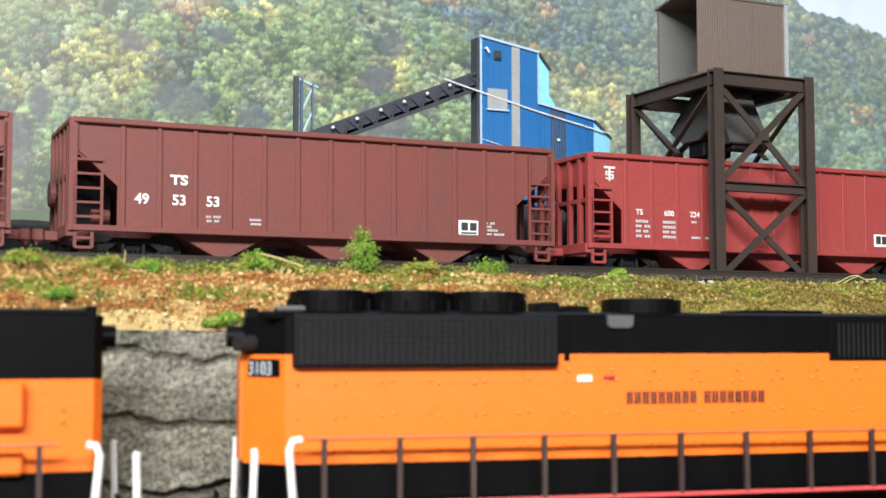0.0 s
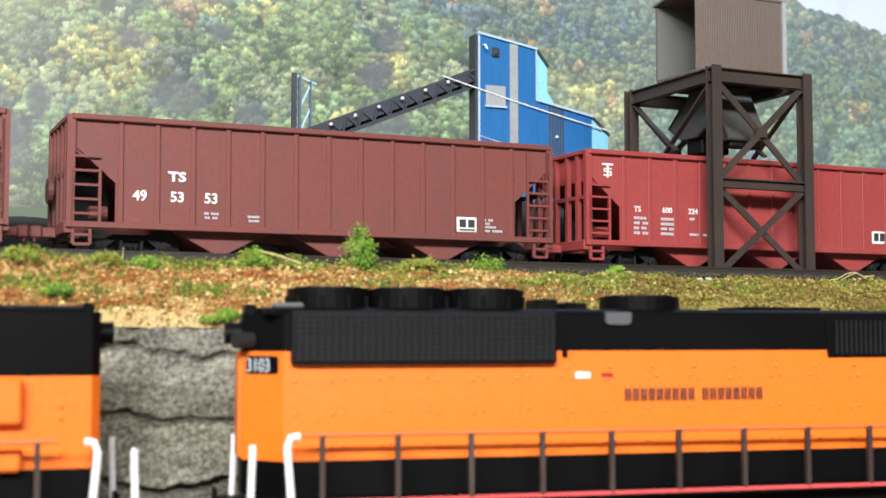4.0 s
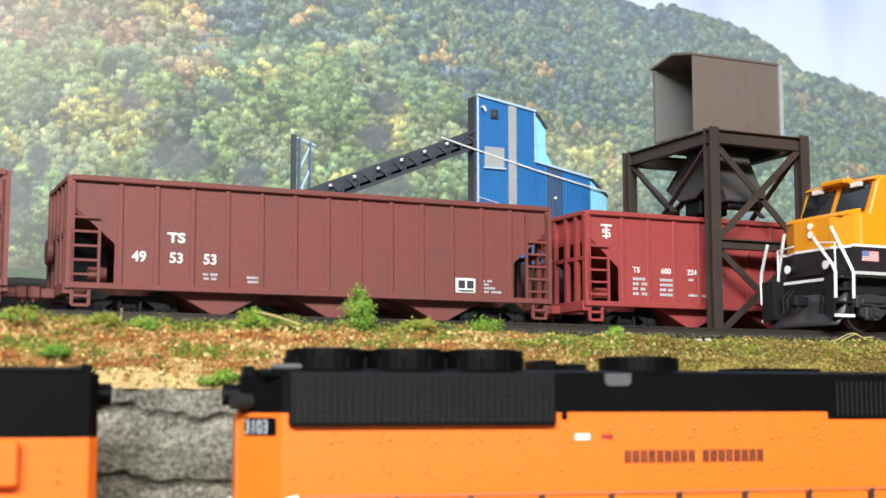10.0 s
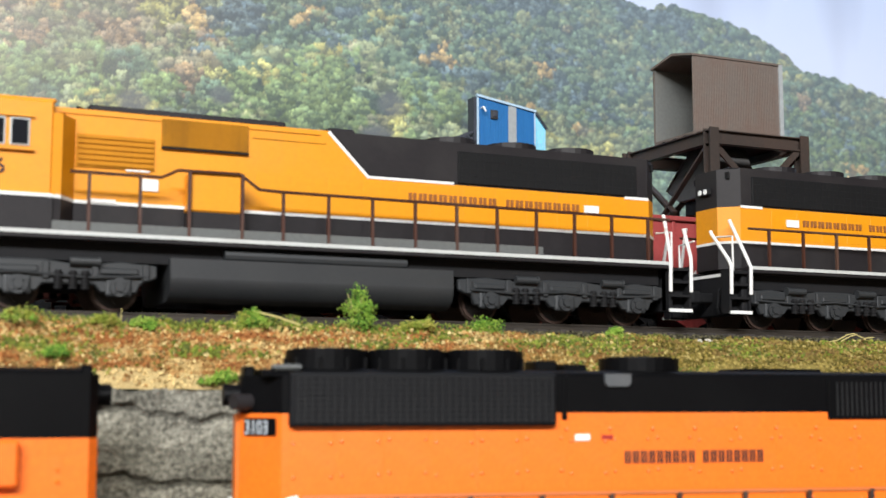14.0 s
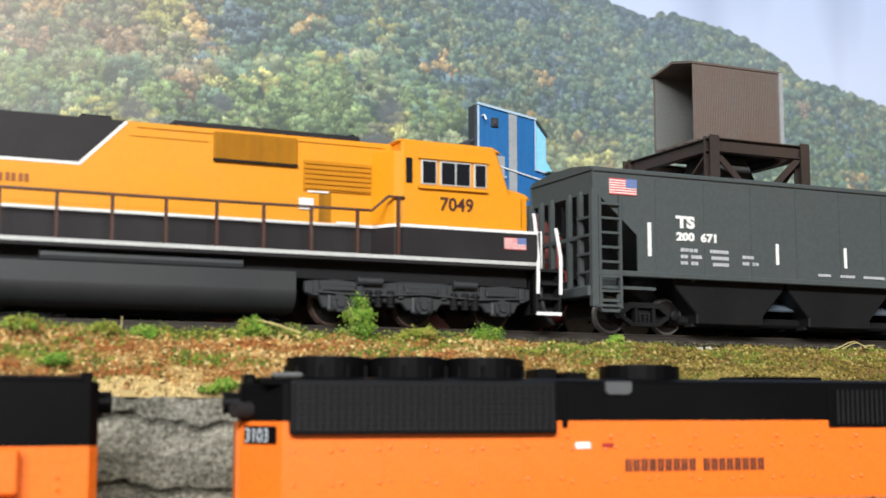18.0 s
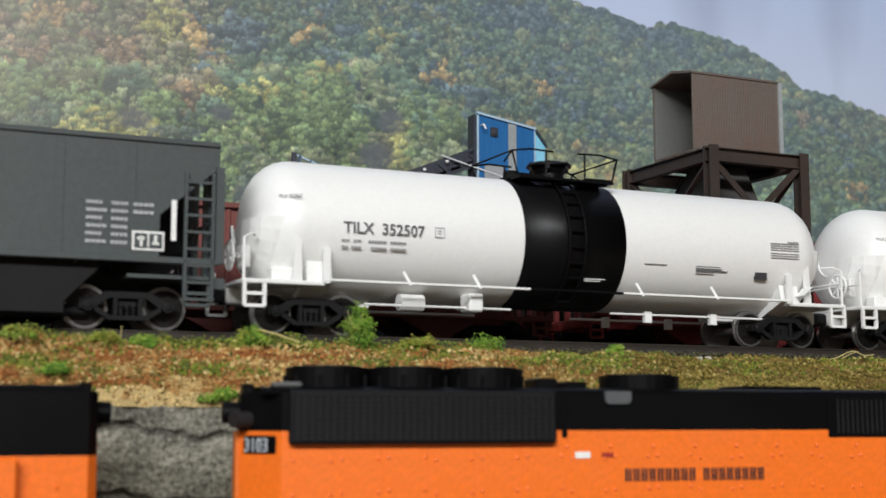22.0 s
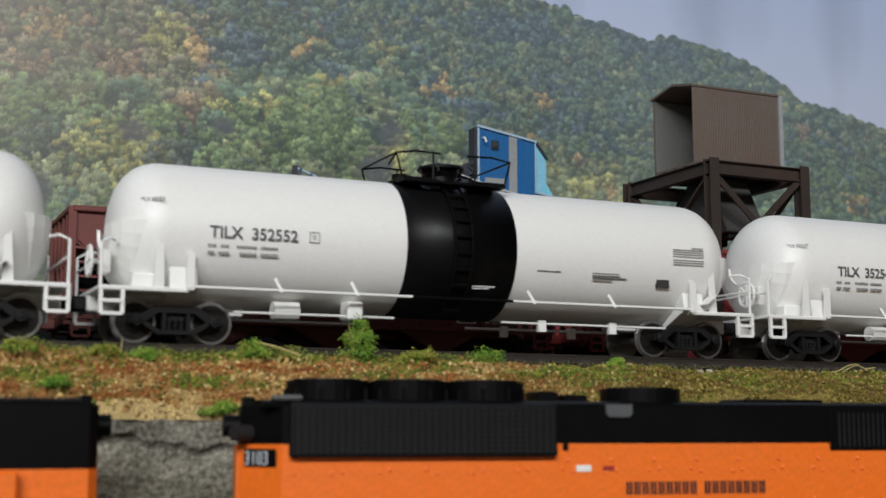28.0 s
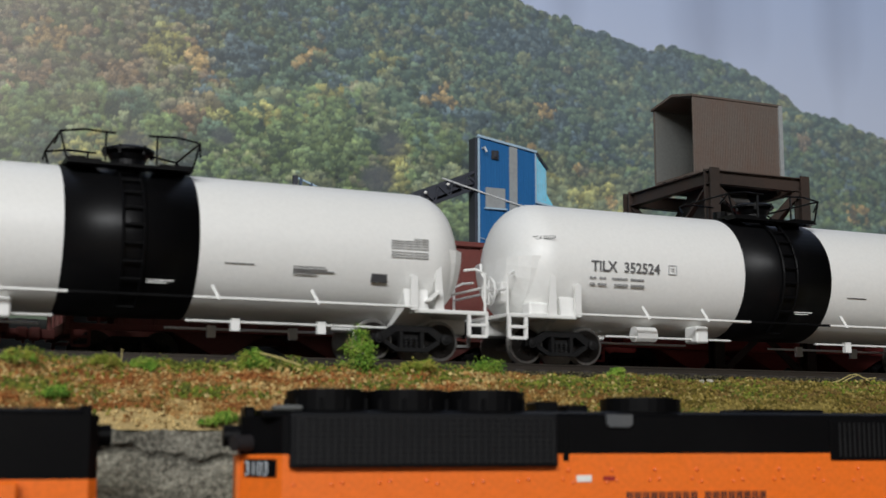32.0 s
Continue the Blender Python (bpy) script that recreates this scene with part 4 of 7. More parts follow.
def road_engine(m, number, mirrored):
    """A yellow and charcoal six-axle hood engine; its cab is at the -x end."""
    eng = thing("diesel_locomotive", "yellow and charcoal six-axle diesel locomotive model with white stripe, number " + number, "locomotive", "moving train", m)
    HY = 0.92
    part("deck", bx(-9.3, 9.3, -1.55, 1.55, 1.42, 1.60, bevel=0.02), M_CHARCOAL, eng)
    part("frame_sill", bx(-9.2, 9.2, -1.2, 1.2, 1.02, 1.42), M_UNDER, eng)
    for s in (-1, 1):
        part("sill_stripe", bx(-9.3, 9.3, s * 1.565 - 0.012, s * 1.565 + 0.012, 1.51, 1.595), M_SILL, eng, "dusty white painted sill stripe")
        if s < 0:
            part("walkway_edge", bx(-6.25, 5.7, s * 1.5 - 0.03, s * 1.5 + 0.03, 1.6, 1.80, bevel=0.01), M_TREAD, eng, "scuffed grey walkway edge")
        part("black_skirt", bx(-9.32, -5.80, s * 1.53 - 0.02, s * 1.53 + 0.02, 1.6, 2.27), M_CHARCOAL, eng)
        part("cab_stripe", bx(-9.34, -5.80, s * 1.54 - 0.02, s * 1.54 + 0.02, 2.27, 2.34), M_WHITE, eng)
    # long hood in colour bands
    plan = lambda pts, a, b, mat, name: part(name, flat(bmesh.new(), pts, a, b), mat, eng)
    plan(chamfered(-5.8, 9.55, HY, 0.0001, 0.42), 1.6, 2.27, M_CHARCOAL, "hood_base")
    plan(chamfered(-5.8, 9.56, HY + 0.01, 0.0001, 0.42), 2.27, 2.34, M_WHITE, "hood_stripe")
    plan(chamfered(-5.8, 9.55, HY, 0.0001, 0.42), 2.34, 3.26, M_YELLOW, "hood_side")
    part("hood_upper", prism(bmesh.new(), [(-5.8, 3.26), (1.39, 3.26), (0.44, 4.26), (0.39, 4.30), (-5.8, 4.30)], -HY, HY), M_YELLOW, eng)
    bm = bmesh.new()
    prism(bm, [(1.39, 3.26), (9.1, 3.26), (9.1, 4.30), (0.39, 4.30)], -HY, HY)
    flat(bm, [(9.1, -HY), (9.55, -HY + 0.44), (9.55, HY - 0.44), (9.1, HY)], 3.26, 4.28)
    part("hood_black", bm, M_CHARCOAL, eng)
    for s in (-1, 1):
        part("colour_line", beam(bmesh.new(), (1.39, s * (HY + 0.004), 3.29), (0.41, s * (HY + 0.004), 4.28), 0.02, 0.07), M_WHITE, eng)
        for a, b, z0, z1 in ((1.36, 3.6, 3.26, 3.32), (8.4, 9.12, 3.22, 3.29)):
            part("colour_line", bx(a, b, s * (HY + 0.004) - 0.01, s * (HY + 0.004) + 0.01, z0, z1), M_WHITE, eng)
        # radiator screen with its fine bars
        rad = part("radiator_screen", bx(3.7, 8.75, s * (HY + 0.02) - 0.03, s * (HY + 0.02) + 0.03, 3.30, 4.08, bevel=0.015), M_SCREEN, eng)
        row_of("screen_bar", rad, M_GRILLE, (0.014, 0.01, 0.74), [(3.8 + i * 0.2, s * (HY + 0.052), 3.69) for i in range(25)])
        row_of("screen_bar", rad, M_GRILLE, (4.95, 0.01, 0.012), [(6.22, s * (HY + 0.052), 3.5 + 0.19 * i) for i in range(3)])
        # louvres behind the cab, the brake bulge and its outlet
        # panel and slats in a yellow darkened for the shade among them
        lou = part("louvre_panel", bx(-5.25, -3.6, s * (HY + 0.02) - 0.02, s * (HY + 0.02) + 0.02, 3.06, 3.76), M_LOUVRE, eng)
        slat = None
        for i in range(6):
            if slat is None:
                slat = part("slat", prism(bmesh.new(), [(-0.8, -0.02), (0.8, -0.02), (0.8, 0.04), (-0.8, 0.04)], s * (HY + 0.04), s * (HY + 0.075)), M_LOUVRE, lou)
                slat.location = (-4.42 * K, 0, 3.12 * K)
            else:
                twin(slat, lou, Matrix.Translation((-4.42 * K, 0, (3.12 + 0.115 * i) * K)))
        part("brake_bulge", prism(bmesh.new(), [(-3.45, 3.62), (-1.5, 3.62), (-1.5, 4.24), (-3.45, 4.24)], min(s * HY, s * (HY + 0.05)), max(s * HY, s * (HY + 0.05)), bevel=0.02), M_DUSKY, eng)
        row_of("bulge_slat", eng, M_DUSKY, (1.75, 0.012, 0.018), [(-2.475, s * (HY + 0.052), 3.70 + i * 0.05) for i in range(11)])
        # thin dark strip along the bulge's lower edge
        part("bulge_dark_strip", bx(-3.45, -1.5, s * (HY + 0.05) - 0.03, s * (HY + 0.05) + 0.03, 3.575, 3.62), M_UNDER, eng, "dark strip under the outlet")
        if mirrored and s > 0:
            part("soot_streak", bx(-4.28, -3.98, s * (HY + 0.008) - 0.004, s * (HY + 0.008) + 0.004, 2.36, 3.05), M_DUSKY, eng, "brown soot streak below the louvres")
        part("panel_seam", bx(-1.4, 0.35, s * (HY + 0.003) - 0.004, s * (HY + 0.003) + 0.004, 3.97, 3.995), M_DUSKY, eng)
        part("hood_drip_rail", bx(-5.6, 0.2, s * (HY + 0.015) - 0.015, s * (HY + 0.015) + 0.015, 4.18, 4.22), M_YELLOW, eng)
        # doors along the hood
        door = None
        for i in range(11):
            x = -0.9 + i * 0.86
            if door is None:
                door = part("hood_door", bx(-0.4, 0.4, s * HY - 0.006, s * HY + 0.006, 2.42, 3.2, bevel=0.004), M_YELLOW, eng)
                door.location.x = x * K
            else:
                twin(door, eng, Matrix.Translation((x * K, 0, 0)))
        row_of("door_latch", eng, M_YELLOW, (0.03, 0.02, 0.1), [(-0.9 + i * 0.86, s * (HY + 0.012), 2.79) for i in range(11)])
        for row in ((-3.85, -3.5, 2.62, 2.88), (-4.2, -3.7, 3.02, 3.08), (7.2, 7.62, 2.78, 2.98), (-4.95, -4.4, 2.3, 2.38)):
            bars("warning_plate", eng, M_WHITE, [row], s * (HY + 0.025))
    # roof
    part("brake_hatch", bx(-5.0, -0.6, -0.88, 0.88, 4.29, 4.43, bevel=0.03), M_CHARCOAL, eng, "dark raised roof hatch")
    part("roof_walk", bx(-5.7, 9.3, -0.7, 0.7, 4.30, 4.34, bevel=0.02), M_CHARCOAL, eng)
    for x in (3.9, 5.6, 7.3):
        fan = part("radiator_fan", rod(bmesh.new(), (x, 0, 4.32), (x, 0, 4.50), 0.66, 24), M_CHARCOAL, eng)
        part("fan_grille", rod(bmesh.new(), (x, 0, 4.48), (x, 0, 4.52), 0.54, 20), M_SCREEN, fan)
    for x in (-2.9, -1.9):
        part("brake_fan", rod(bmesh.new(), (x, 0, 4.32), (x, 0, 4.44), 0.46, 20), M_CHARCOAL, eng)
    part("exhaust", bx(0.6, 1.3, -0.3, 0.3, 4.33, 4.52, bevel=0.04), M_CHARCOAL, eng)
    part("horn", rod(bmesh.new(), (-4.6, 0.2, 4.42), (-5.1, 0.2, 4.5), 0.05, 10, 0.12), M_UNDER, eng)
    # cab
    part("cab_base", bx(-8.94, -5.8, -1.49, 1.49, 1.6, 2.30), M_CHARCOAL, eng)
    cab = part("cab", prism(bmesh.new(), [(-8.95, 2.30), (-8.95, 3.18), (-8.62, 3.22), (-8.28, 4.18), (-8.12, 4.30), (-5.8, 4.30), (-5.8, 2.30)], -1.5, 1.5, bevel=0.05), M_YELLOW, eng)
    # the side walls run back and in to meet the hood
    for s in (-1, 1):
        for name, z0, z1, mat, o in (("skirt_fairing", 1.6, 2.27, M_CHARCOAL, 0.0), ("stripe_fairing", 2.27, 2.34, M_WHITE, 0.01), ("cab_fairing", 2.34, 4.05, M_YELLOW, 0.0)):
            pts = [(-5.82, s * 0.8), (-5.82, s * (1.485 + o)), (-5.62, s * (1.46 + o)), (-5.28, s * (HY + 0.012 + o)), (-5.28, s * 0.8)]
            part(name, flat(bmesh.new(), pts if s > 0 else pts[::-1], z0, z1), mat, cab)
    part("cab_roof", prism(bmesh.new(), [(-8.45, 4.20), (-8.2, 4.34), (-5.75, 4.36), (-5.75, 4.28)], -1.42, 1.42, bevel=0.03), M_YELLOW, cab)
    part("nose", flat(bmesh.new(), [(-9.38, -0.75), (-9.1, -1.42), (-8.6, -1.5), (-8.6, 1.5), (-9.1, 1.42), (-9.38, 0.75)], 2.34, 3.16), M_YELLOW, eng)
    part("nose_skirt", flat(bmesh.new(), [(-9.38, -0.75), (-9.1, -1.42), (-8.6, -1.5), (-8.6, 1.5), (-9.1, 1.42), (-9.38, 0.75)], 1.6, 2.27), M_CHARCOAL, eng)
    part("nose_stripe", flat(bmesh.new(), [(-9.39, -0.76), (-9.1, -1.43), (-8.6, -1.51), (-8.6, 1.51), (-9.1, 1.43), (-9.39, 0.76)], 2.27, 2.34), M_WHITE, eng)
    part("nose_top", prism(bmesh.new(), [(-9.36, 3.16), (-9.2, 3.3), (-8.6, 3.42), (-8.6, 3.16)], -1.2, 1.2, bevel=0.04), M_YELLOW, eng)
    for s in (-1, 1):
        for a, b, panes in ((-7.98, -7.64, 1), (-7.56, -6.76, 2), (-6.68, -6.28, 1)):
            fr = part("side_window", bx(a, b, s * 1.51 - 0.02, s * 1.51 + 0.02, 3.30, 3.88, bevel=0.01), M_SILL, cab, "dusty white-framed cab side window")
            w = (b - a - 0.04 * (panes + 1)) / panes
            for i in range(panes):
                x = a + 0.04 + i * (w + 0.04)
                part("pane", bx(x, x + w, s * 1.525 - 0.02, s * 1.525 + 0.02, 3.335, 3.845), M_GLASS, fr)
        if s > 0:
            part("rear_pane", bx(-6.05, -5.9, s * 1.512 - 0.02, s * 1.512 + 0.02, 3.32, 3.9), M_GLASS, cab)
        part("drip_strip", bx(-8.02, -6.2, s * 1.54 - 0.03, s * 1.54 + 0.03, 3.9, 3.94), M_YELLOW, cab)
        part("arm_rest", bx(-8.0, -6.2, s * 1.55 - 0.05, s * 1.55 + 0.03, 3.2, 3.26), M_YELLOW, cab)
        part("windshield", prism(bmesh.new(), [(-8.66, 3.34), (-8.33, 4.12), (-8.30, 4.10), (-8.62, 3.33)], min(s * 0.12, s * 1.3), max(s * 0.12, s * 1.3)), M_GLASS, cab)
        flag_decal(eng, -9.0, 1.88, 0.58, 0.28, s * 1.56)
        part("number_board", bx(-8.47, -8.36, s * 0.8 - 0.22, s * 0.8 + 0.22, 4.06, 4.2, bevel=0.02), M_WHITE, cab)
    for z in (2.74, 2.98):
        lamp = part("headlight", rod(bmesh.new(), (-9.36, 0, z), (-9.43, 0, z), 0.13, 14), M_YELLOW, eng)
        part("lens", rod(bmesh.new(), (-9.42, 0, z), (-9.45, 0, z), 0.10, 14), M_LENS, lamp)
    for y in (-0.8, 0.8):
        lamp = part("ditch_light", rod(bmesh.new(), (-9.4, y, 1.82), (-9.6, y, 1.82), 0.14, 14), M_UNDER, eng)
        part("lens", rod(bmesh.new(), (-9.59, y, 1.82), (-9.63, y, 1.82), 0.12, 14), M_LENS, lamp)
    part("roof_visor", bx(-8.6, -8.25, -0.5, 0.5, 4.22, 4.36, bevel=0.03), M_YELLOW, cab)
    if mirrored:
        ob = words("cab_number", number, 0.44, M_LETTERBROWN, eng, 0, 0, 0, weight=0.008)
        ob.data.transform(pose(-6.76 * K, 1.512 * K, 2.72 * K, 0, 0, 180))
    else:
        words("cab_number", number, 0.44, M_LETTERBROWN, eng, -7.62, -1.512, 2.72, weight=0.008)
    for s in (-1, 1):
        y = s * (HY + 0.02)
        rows = letter_bars(2.4, 7.1, 2.82, 2.99, (9, 8))
        bars("company_name", eng, M_LETTERFAINT, rows, y, "faded brown company name as plain bars")
    # equipment box, handrails, stanchions
    for s in (-1, 1):
        y = s * 1.53
        pts = [(-5.45, y, 2.84), (-3.55, y, 2.84), (-3.2, y, 3.02), (-1.85, y, 3.03), (-1.4, y, 2.72), (-0.9, y, 2.70), (9.35, y, 2.66)]
        posts = [(-5.06, 2.84), (-4.0, 2.84), (-2.95, 3.02), (-1.78, 3.03)]
        if s > 0:
            pts = [(-5.85, y, 2.95), (-5.45, y, 2.95), (-5.05, y, 2.60), (0, y, 2.58), (9.35, y, 2.58)]
            posts = [(-5.7, 2.95), (-4.7, 2.6), (-3.6, 2.6), (-2.5, 2.6), (-1.45, 2.6)]
        part("handrail", pipe(bmesh.new(), pts, 0.036, 6), M_RAILBROWN, eng, "thin brown handrail")
        for x, z in posts + [((-0.85 + i * 1.06, 2.66) if s < 0 else (-0.35 + i * 1.13, 2.58)) for i in range(10 if s < 0 else 9)]:
            part("stanchion", bx(x - 0.032, x + 0.032, y - 0.035, y + 0.035, 1.5, z), M_RAILBROWN, eng)
        for e, x in ((-1, -9.95), (1, 9.95)):
            loco_steps(eng, e, s, x, M_WHITE, 1.5)
        if s > 0:
            continue
        eb = part("equipment_box", bx(-2.92, -1.78, s * 1.2 - 0.28, s * 1.2 + 0.28, 2.16, 3.05, bevel=0.04), M_YELLOW, eng)
        part("box_foot", bx(-2.92, -1.78, s * 1.2 - 0.26, s * 1.2 + 0.26, 1.6, 2.16), M_CHARCOAL, eb)
    # tank, trucks, ends
    arc = [(-0.95 - 0.49 * math.cos(radians(d)), 0.72 - 0.50 * math.sin(radians(d))) for d in range(-6, 91, 6)]
    part("fuel_tank", across(bmesh.new(), [(-1.42, 1.14)] + arc + [(-y, z) for y, z in arc[::-1]] + [(1.42, 1.14)], -3.3, 3.35), M_FUELGREY, eng)
    part("air_reservoir", rod(bmesh.new(), (-2.1, -1.25, 1.26), (2.2, -1.25, 1.26), 0.15, 12), M_TRUCKGREY, eng)
    part("air_reservoir", rod(bmesh.new(), (-2.1, 1.25, 1.26), (2.2, 1.25, 1.26), 0.15, 12), M_TRUCKGREY, eng)
    for x in (-6.4, 6.4):
        loco_truck(eng, x, True)
    bm = bmesh.new()
    rings = []
    for i in range(9):
        y = -1.45 + 2.9 * i / 8
        bow = 0.35 * (1 - (y / 1.45) ** 2)
        rings.append([bm.verts.new((-9.5 - bow * 0.5 - d, y, z)) for z, d in ((1.02, 0.0), (0.75, 0.02), (0.5, 0.09), (0.3, 0.2), (0.14, 0.36), (0.12, 0.30), (0.3, 0.12), (0.6, -0.02), (1.02, -0.08))])
    for p, q in zip(rings, rings[1:]):
        for k in range(9):
            bm.faces.new((p[k], p[(k + 1) % 9], q[(k + 1) % 9], q[k]))
    bm.faces.new(rings[0][::-1])
    bm.faces.new(rings[-1])
    bmesh.ops.recalc_face_normals(bm, faces=bm.faces)
    part("pilot_plow", bm, M_PLOW, eng, "dark curved plow blade", smooth=True)
    for e in (-1, 1):
        part("pilot", bx(min(e * 9.3, e * 9.5), max(e * 9.3, e * 9.5), -1.4, 1.4, 0.35, 1.45, bevel=0.03), M_UNDER, eng)
        part("end_sill_edge", bx(min(e * 9.45, e * 9.52), max(e * 9.45, e * 9.52), -1.3, 1.3, 1.40, 1.48), M_WHITE, eng)
        coupler(eng, e * 9.45, e)
        bm = bmesh.new()
        for y in (-0.9, -0.7, 0.7, 0.9):
            pipe(bm, [(e * 9.5, y, 1.2), (e * 9.72, y, 1.0), (e * 9.75, y * 0.95, 0.55), (e * 9.68, y * 0.9, 0.4)], 0.04, 6)
        part("air_hoses", bm, M_UNDER, eng)
        bm = bmesh.new()
        pipe(bm, [(e * 9.62, -1.2, 1.5), (e * 9.62, -1.2, 2.4), (e * 9.62, -0.5, 2.45)], 0.027, 6)
        pipe(bm, [(e * 9.62, 1.2, 1.5), (e * 9.62, 1.2, 2.4), (e * 9.62, 0.5, 2.45)], 0.027, 6)
        part("end_rail", bm, M_WHITE, eng)
    lamp = part("rear_headlight", bx(9.52, 9.66, -0.25, 0.25, 3.62, 3.82, bevel=0.04), M_UNDER, eng)
    for y in (-0.12, 0.12):
        part("lens", rod(bmesh.new(), (9.655, y, 3.72), (9.68, y, 3.72), 0.075, 12), M_LENS, lamp)
    for s in (-1, 1):
        part("rear_number_board", beam(bmesh.new(), (9.36, s * 0.62, 4.02), (9.36, s * 0.62, 4.2), 0.06, 0.3), M_UNDER, eng)
    return eng


def yard_engine(m, lettered, label):
    """An orange and black hood engine at rest; its hood's blunt end is at x = 0 and the cab lies at +x."""
    eng = thing("diesel_locomotive", label, "locomotive", "parked engines", m)
    HY, T, ZB, C0 = 0.95, 4.92, (4.12 if lettered else 3.72), (0.66 if lettered else 0.16)
    X0, GX = (-0.66, 0.0) if lettered else (-0.45, -0.35)
    part("deck", bx(-0.35, 18.9, -1.5, 1.5, 1.40, 1.54, bevel=0.02), M_NEARBLACK, eng)
    part("sill_line", bx(-0.35, 18.9, -1.52, -1.49, 1.46, 1.53), M_FLAGRED, eng, "red sill line")
    part("frame_sill", bx(-0.3, 18.8, -1.2, 1.2, 0.95, 1.40), M_NEARBLACK, eng)
    body = lambda a, b, z0, z1, mat, name: part(name, flat(bmesh.new(), chamfered(a, b, HY, C0, 0.001), z0, z1), mat, eng)
    body(X0, 13.9, 1.54, 2.16, M_NEARBLACK, "hood_base")
    body(X0, 13.9, 2.16, ZB, M_ORANGE, "hood_side")
    bm = flat(bmesh.new(), chamfered(X0, 13.9, HY, C0, 0.001), ZB, 4.80)
    part("hood_black", bm, M_NEARBLACK, eng)
    part("hood_roof", across(bmesh.new(), [(-HY, 4.78), (-HY + 0.07, 4.87), (-HY + 0.2, T), (HY - 0.2, T), (HY - 0.07, 4.87), (HY, 4.78)], X0 + 0.3, 13.9), M_NEARBLACK, eng)
    # radiator section: deep black box with a mesh of bars
    for s in (-1, 1) if lettered else ():
        rad = part("radiator_housing", bx(0.12, 5.16, s * (HY + 0.05) - 0.10, s * (HY + 0.05) + 0.10, 3.88, 4.86, bevel=0.05, seg=2), M_HOUSING, eng)
        row_of("grille_bar", rad, M_GRILLE, (0.026, 0.03, 0.83), [(0.26 + i * 0.1335, s * (HY + 0.16), 4.365) for i in range(37)])
        row_of("grille_bar", rad, M_GRILLE, (4.84, 0.03, 0.026), [(2.64, s * (HY + 0.155), 3.99 + i * 0.097) for i in range(9)])
        part("grille_frame", bx(0.16, 5.12, s * (HY + 0.155) - 0.015, s * (HY + 0.155) + 0.02, 3.90, 3.94), M_NEARBLACK, rad)
        part("step_plate", bx(5.3, 5.42, s * (HY + 0.0) - 0.02, s * (HY + 0.0) + 0.02, 3.98, 4.82, bevel=0.02), M_NEARBLACK, eng)
        part("bracket_plate", prism(bmesh.new(), [(6.17, 4.86), (6.70, 4.86), (6.70, 4.68), (6.63, 4.62), (6.23, 4.62), (6.17, 4.68)], s * (HY + 0.02) - 0.05, s * (HY + 0.02) + 0.05), M_BRACKET, eng, "pale grey bracket plate")
        scr = part("intake_screen", bx(10.95, 13.6, s * (HY + 0.02) - 0.03, s * (HY + 0.02) + 0.03, 3.98, 4.78, bevel=0.02), M_NEARBLACK, eng)
        row_of("screen_bar", scr, M_GRILLE, (0.04, 0.035, 0.67), [(11.15 + i * 0.11, s * (HY + 0.05), 4.385) for i in range(22)])
    for s in (-1, 1):
        # hood doors with rivet rows and latches
        door = None
        for i in range(15):
            x = 0.55 + i * 0.88
            if door is None:
                door = part("hood_door", bx(-0.41, 0.41, s * HY - 0.004, s * HY + 0.004, 2.2, ZB - 0.3, bevel=0.003), M_ORANGE, eng)
                door.location.x = x * K
            else:
                twin(door, eng, Matrix.Translation((x * K, 0, 0)))
        bm = bmesh.new()
        for i in range(15):
            for dx in (-0.34, 0.34):
                for z in (ZB - 0.5, 3.02, 2.42):
                    x = 0.55 + i * 0.88 + dx
                    bmesh.ops.create_icosphere(bm, subdivisions=1, radius=0.042, matrix=Matrix.Translation((x, s * (HY + 0.006), z + 0.03 * ((i * 7) % 3 - 1))))
        part("rivets", bm, M_ORANGE, eng, kind="stuff")
        bm = bmesh.new()
        for i in range(10):
            x = 5.4 + i * 0.88
            bmesh.ops.create_icosphere(bm, subdivisions=1, radius=0.045, matrix=Matrix.Translation((x, s * (HY + 0.005), ZB - 0.3)))
        part("upper_rivets", bm, M_ORANGE, eng, kind="stuff")
        if lettered:
            bars("builder_plate", eng, M_WHITE, [(5.56, 5.86, 3.60, 3.72)], s * (HY + 0.012), "small white plate")
            bars("fuel_cut_off", eng, M_CUTOFF, [(6.1, 6.33, 3.62, 3.70)], s * (HY + 0.012), "small red plate")
            bars("company_name", eng, M_LETTERBROWN, letter_bars(6.56, 9.52, 3.16, 3.40, (9, 8)), s * (HY + 0.012), "dark company name as plain bars")
        # rail, stanchions, steps
        y = s * 1.47
        part("handrail", pipe(bmesh.new(), [(0.3, y, 2.66), (13.5, y, 2.62)], 0.04, 8), M_RAILORANGE, eng, "thin faded orange handrail")
        for i in range(10):
            x = 0.62 + i * 1.365
            part("stanchion", bx(x - 0.045, x + 0.045, y - 0.05, y + 0.05, 1.5, 2.64), M_POST, eng)
        st = part("corner_steps", bx(-1.0, -0.4, s * 1.2 - 0.3, s * 1.2 + 0.3, 0.3, 0.36), M_NEARBLACK, eng)
        for z in (0.66, 1.0, 1.3):
            part("tread", bx(-1.0, -0.4, s * 1.2 - 0.28, s * 1.2 + 0.28, z - 0.03, z + 0.03), M_NEARBLACK, st)
        for x in (-1.0, -0.4):
            part("stringer", bx(x - 0.03, x + 0.03, s * 1.2 - 0.26, s * 1.2 + 0.26, 0.3, 1.5), M_NEARBLACK, st)
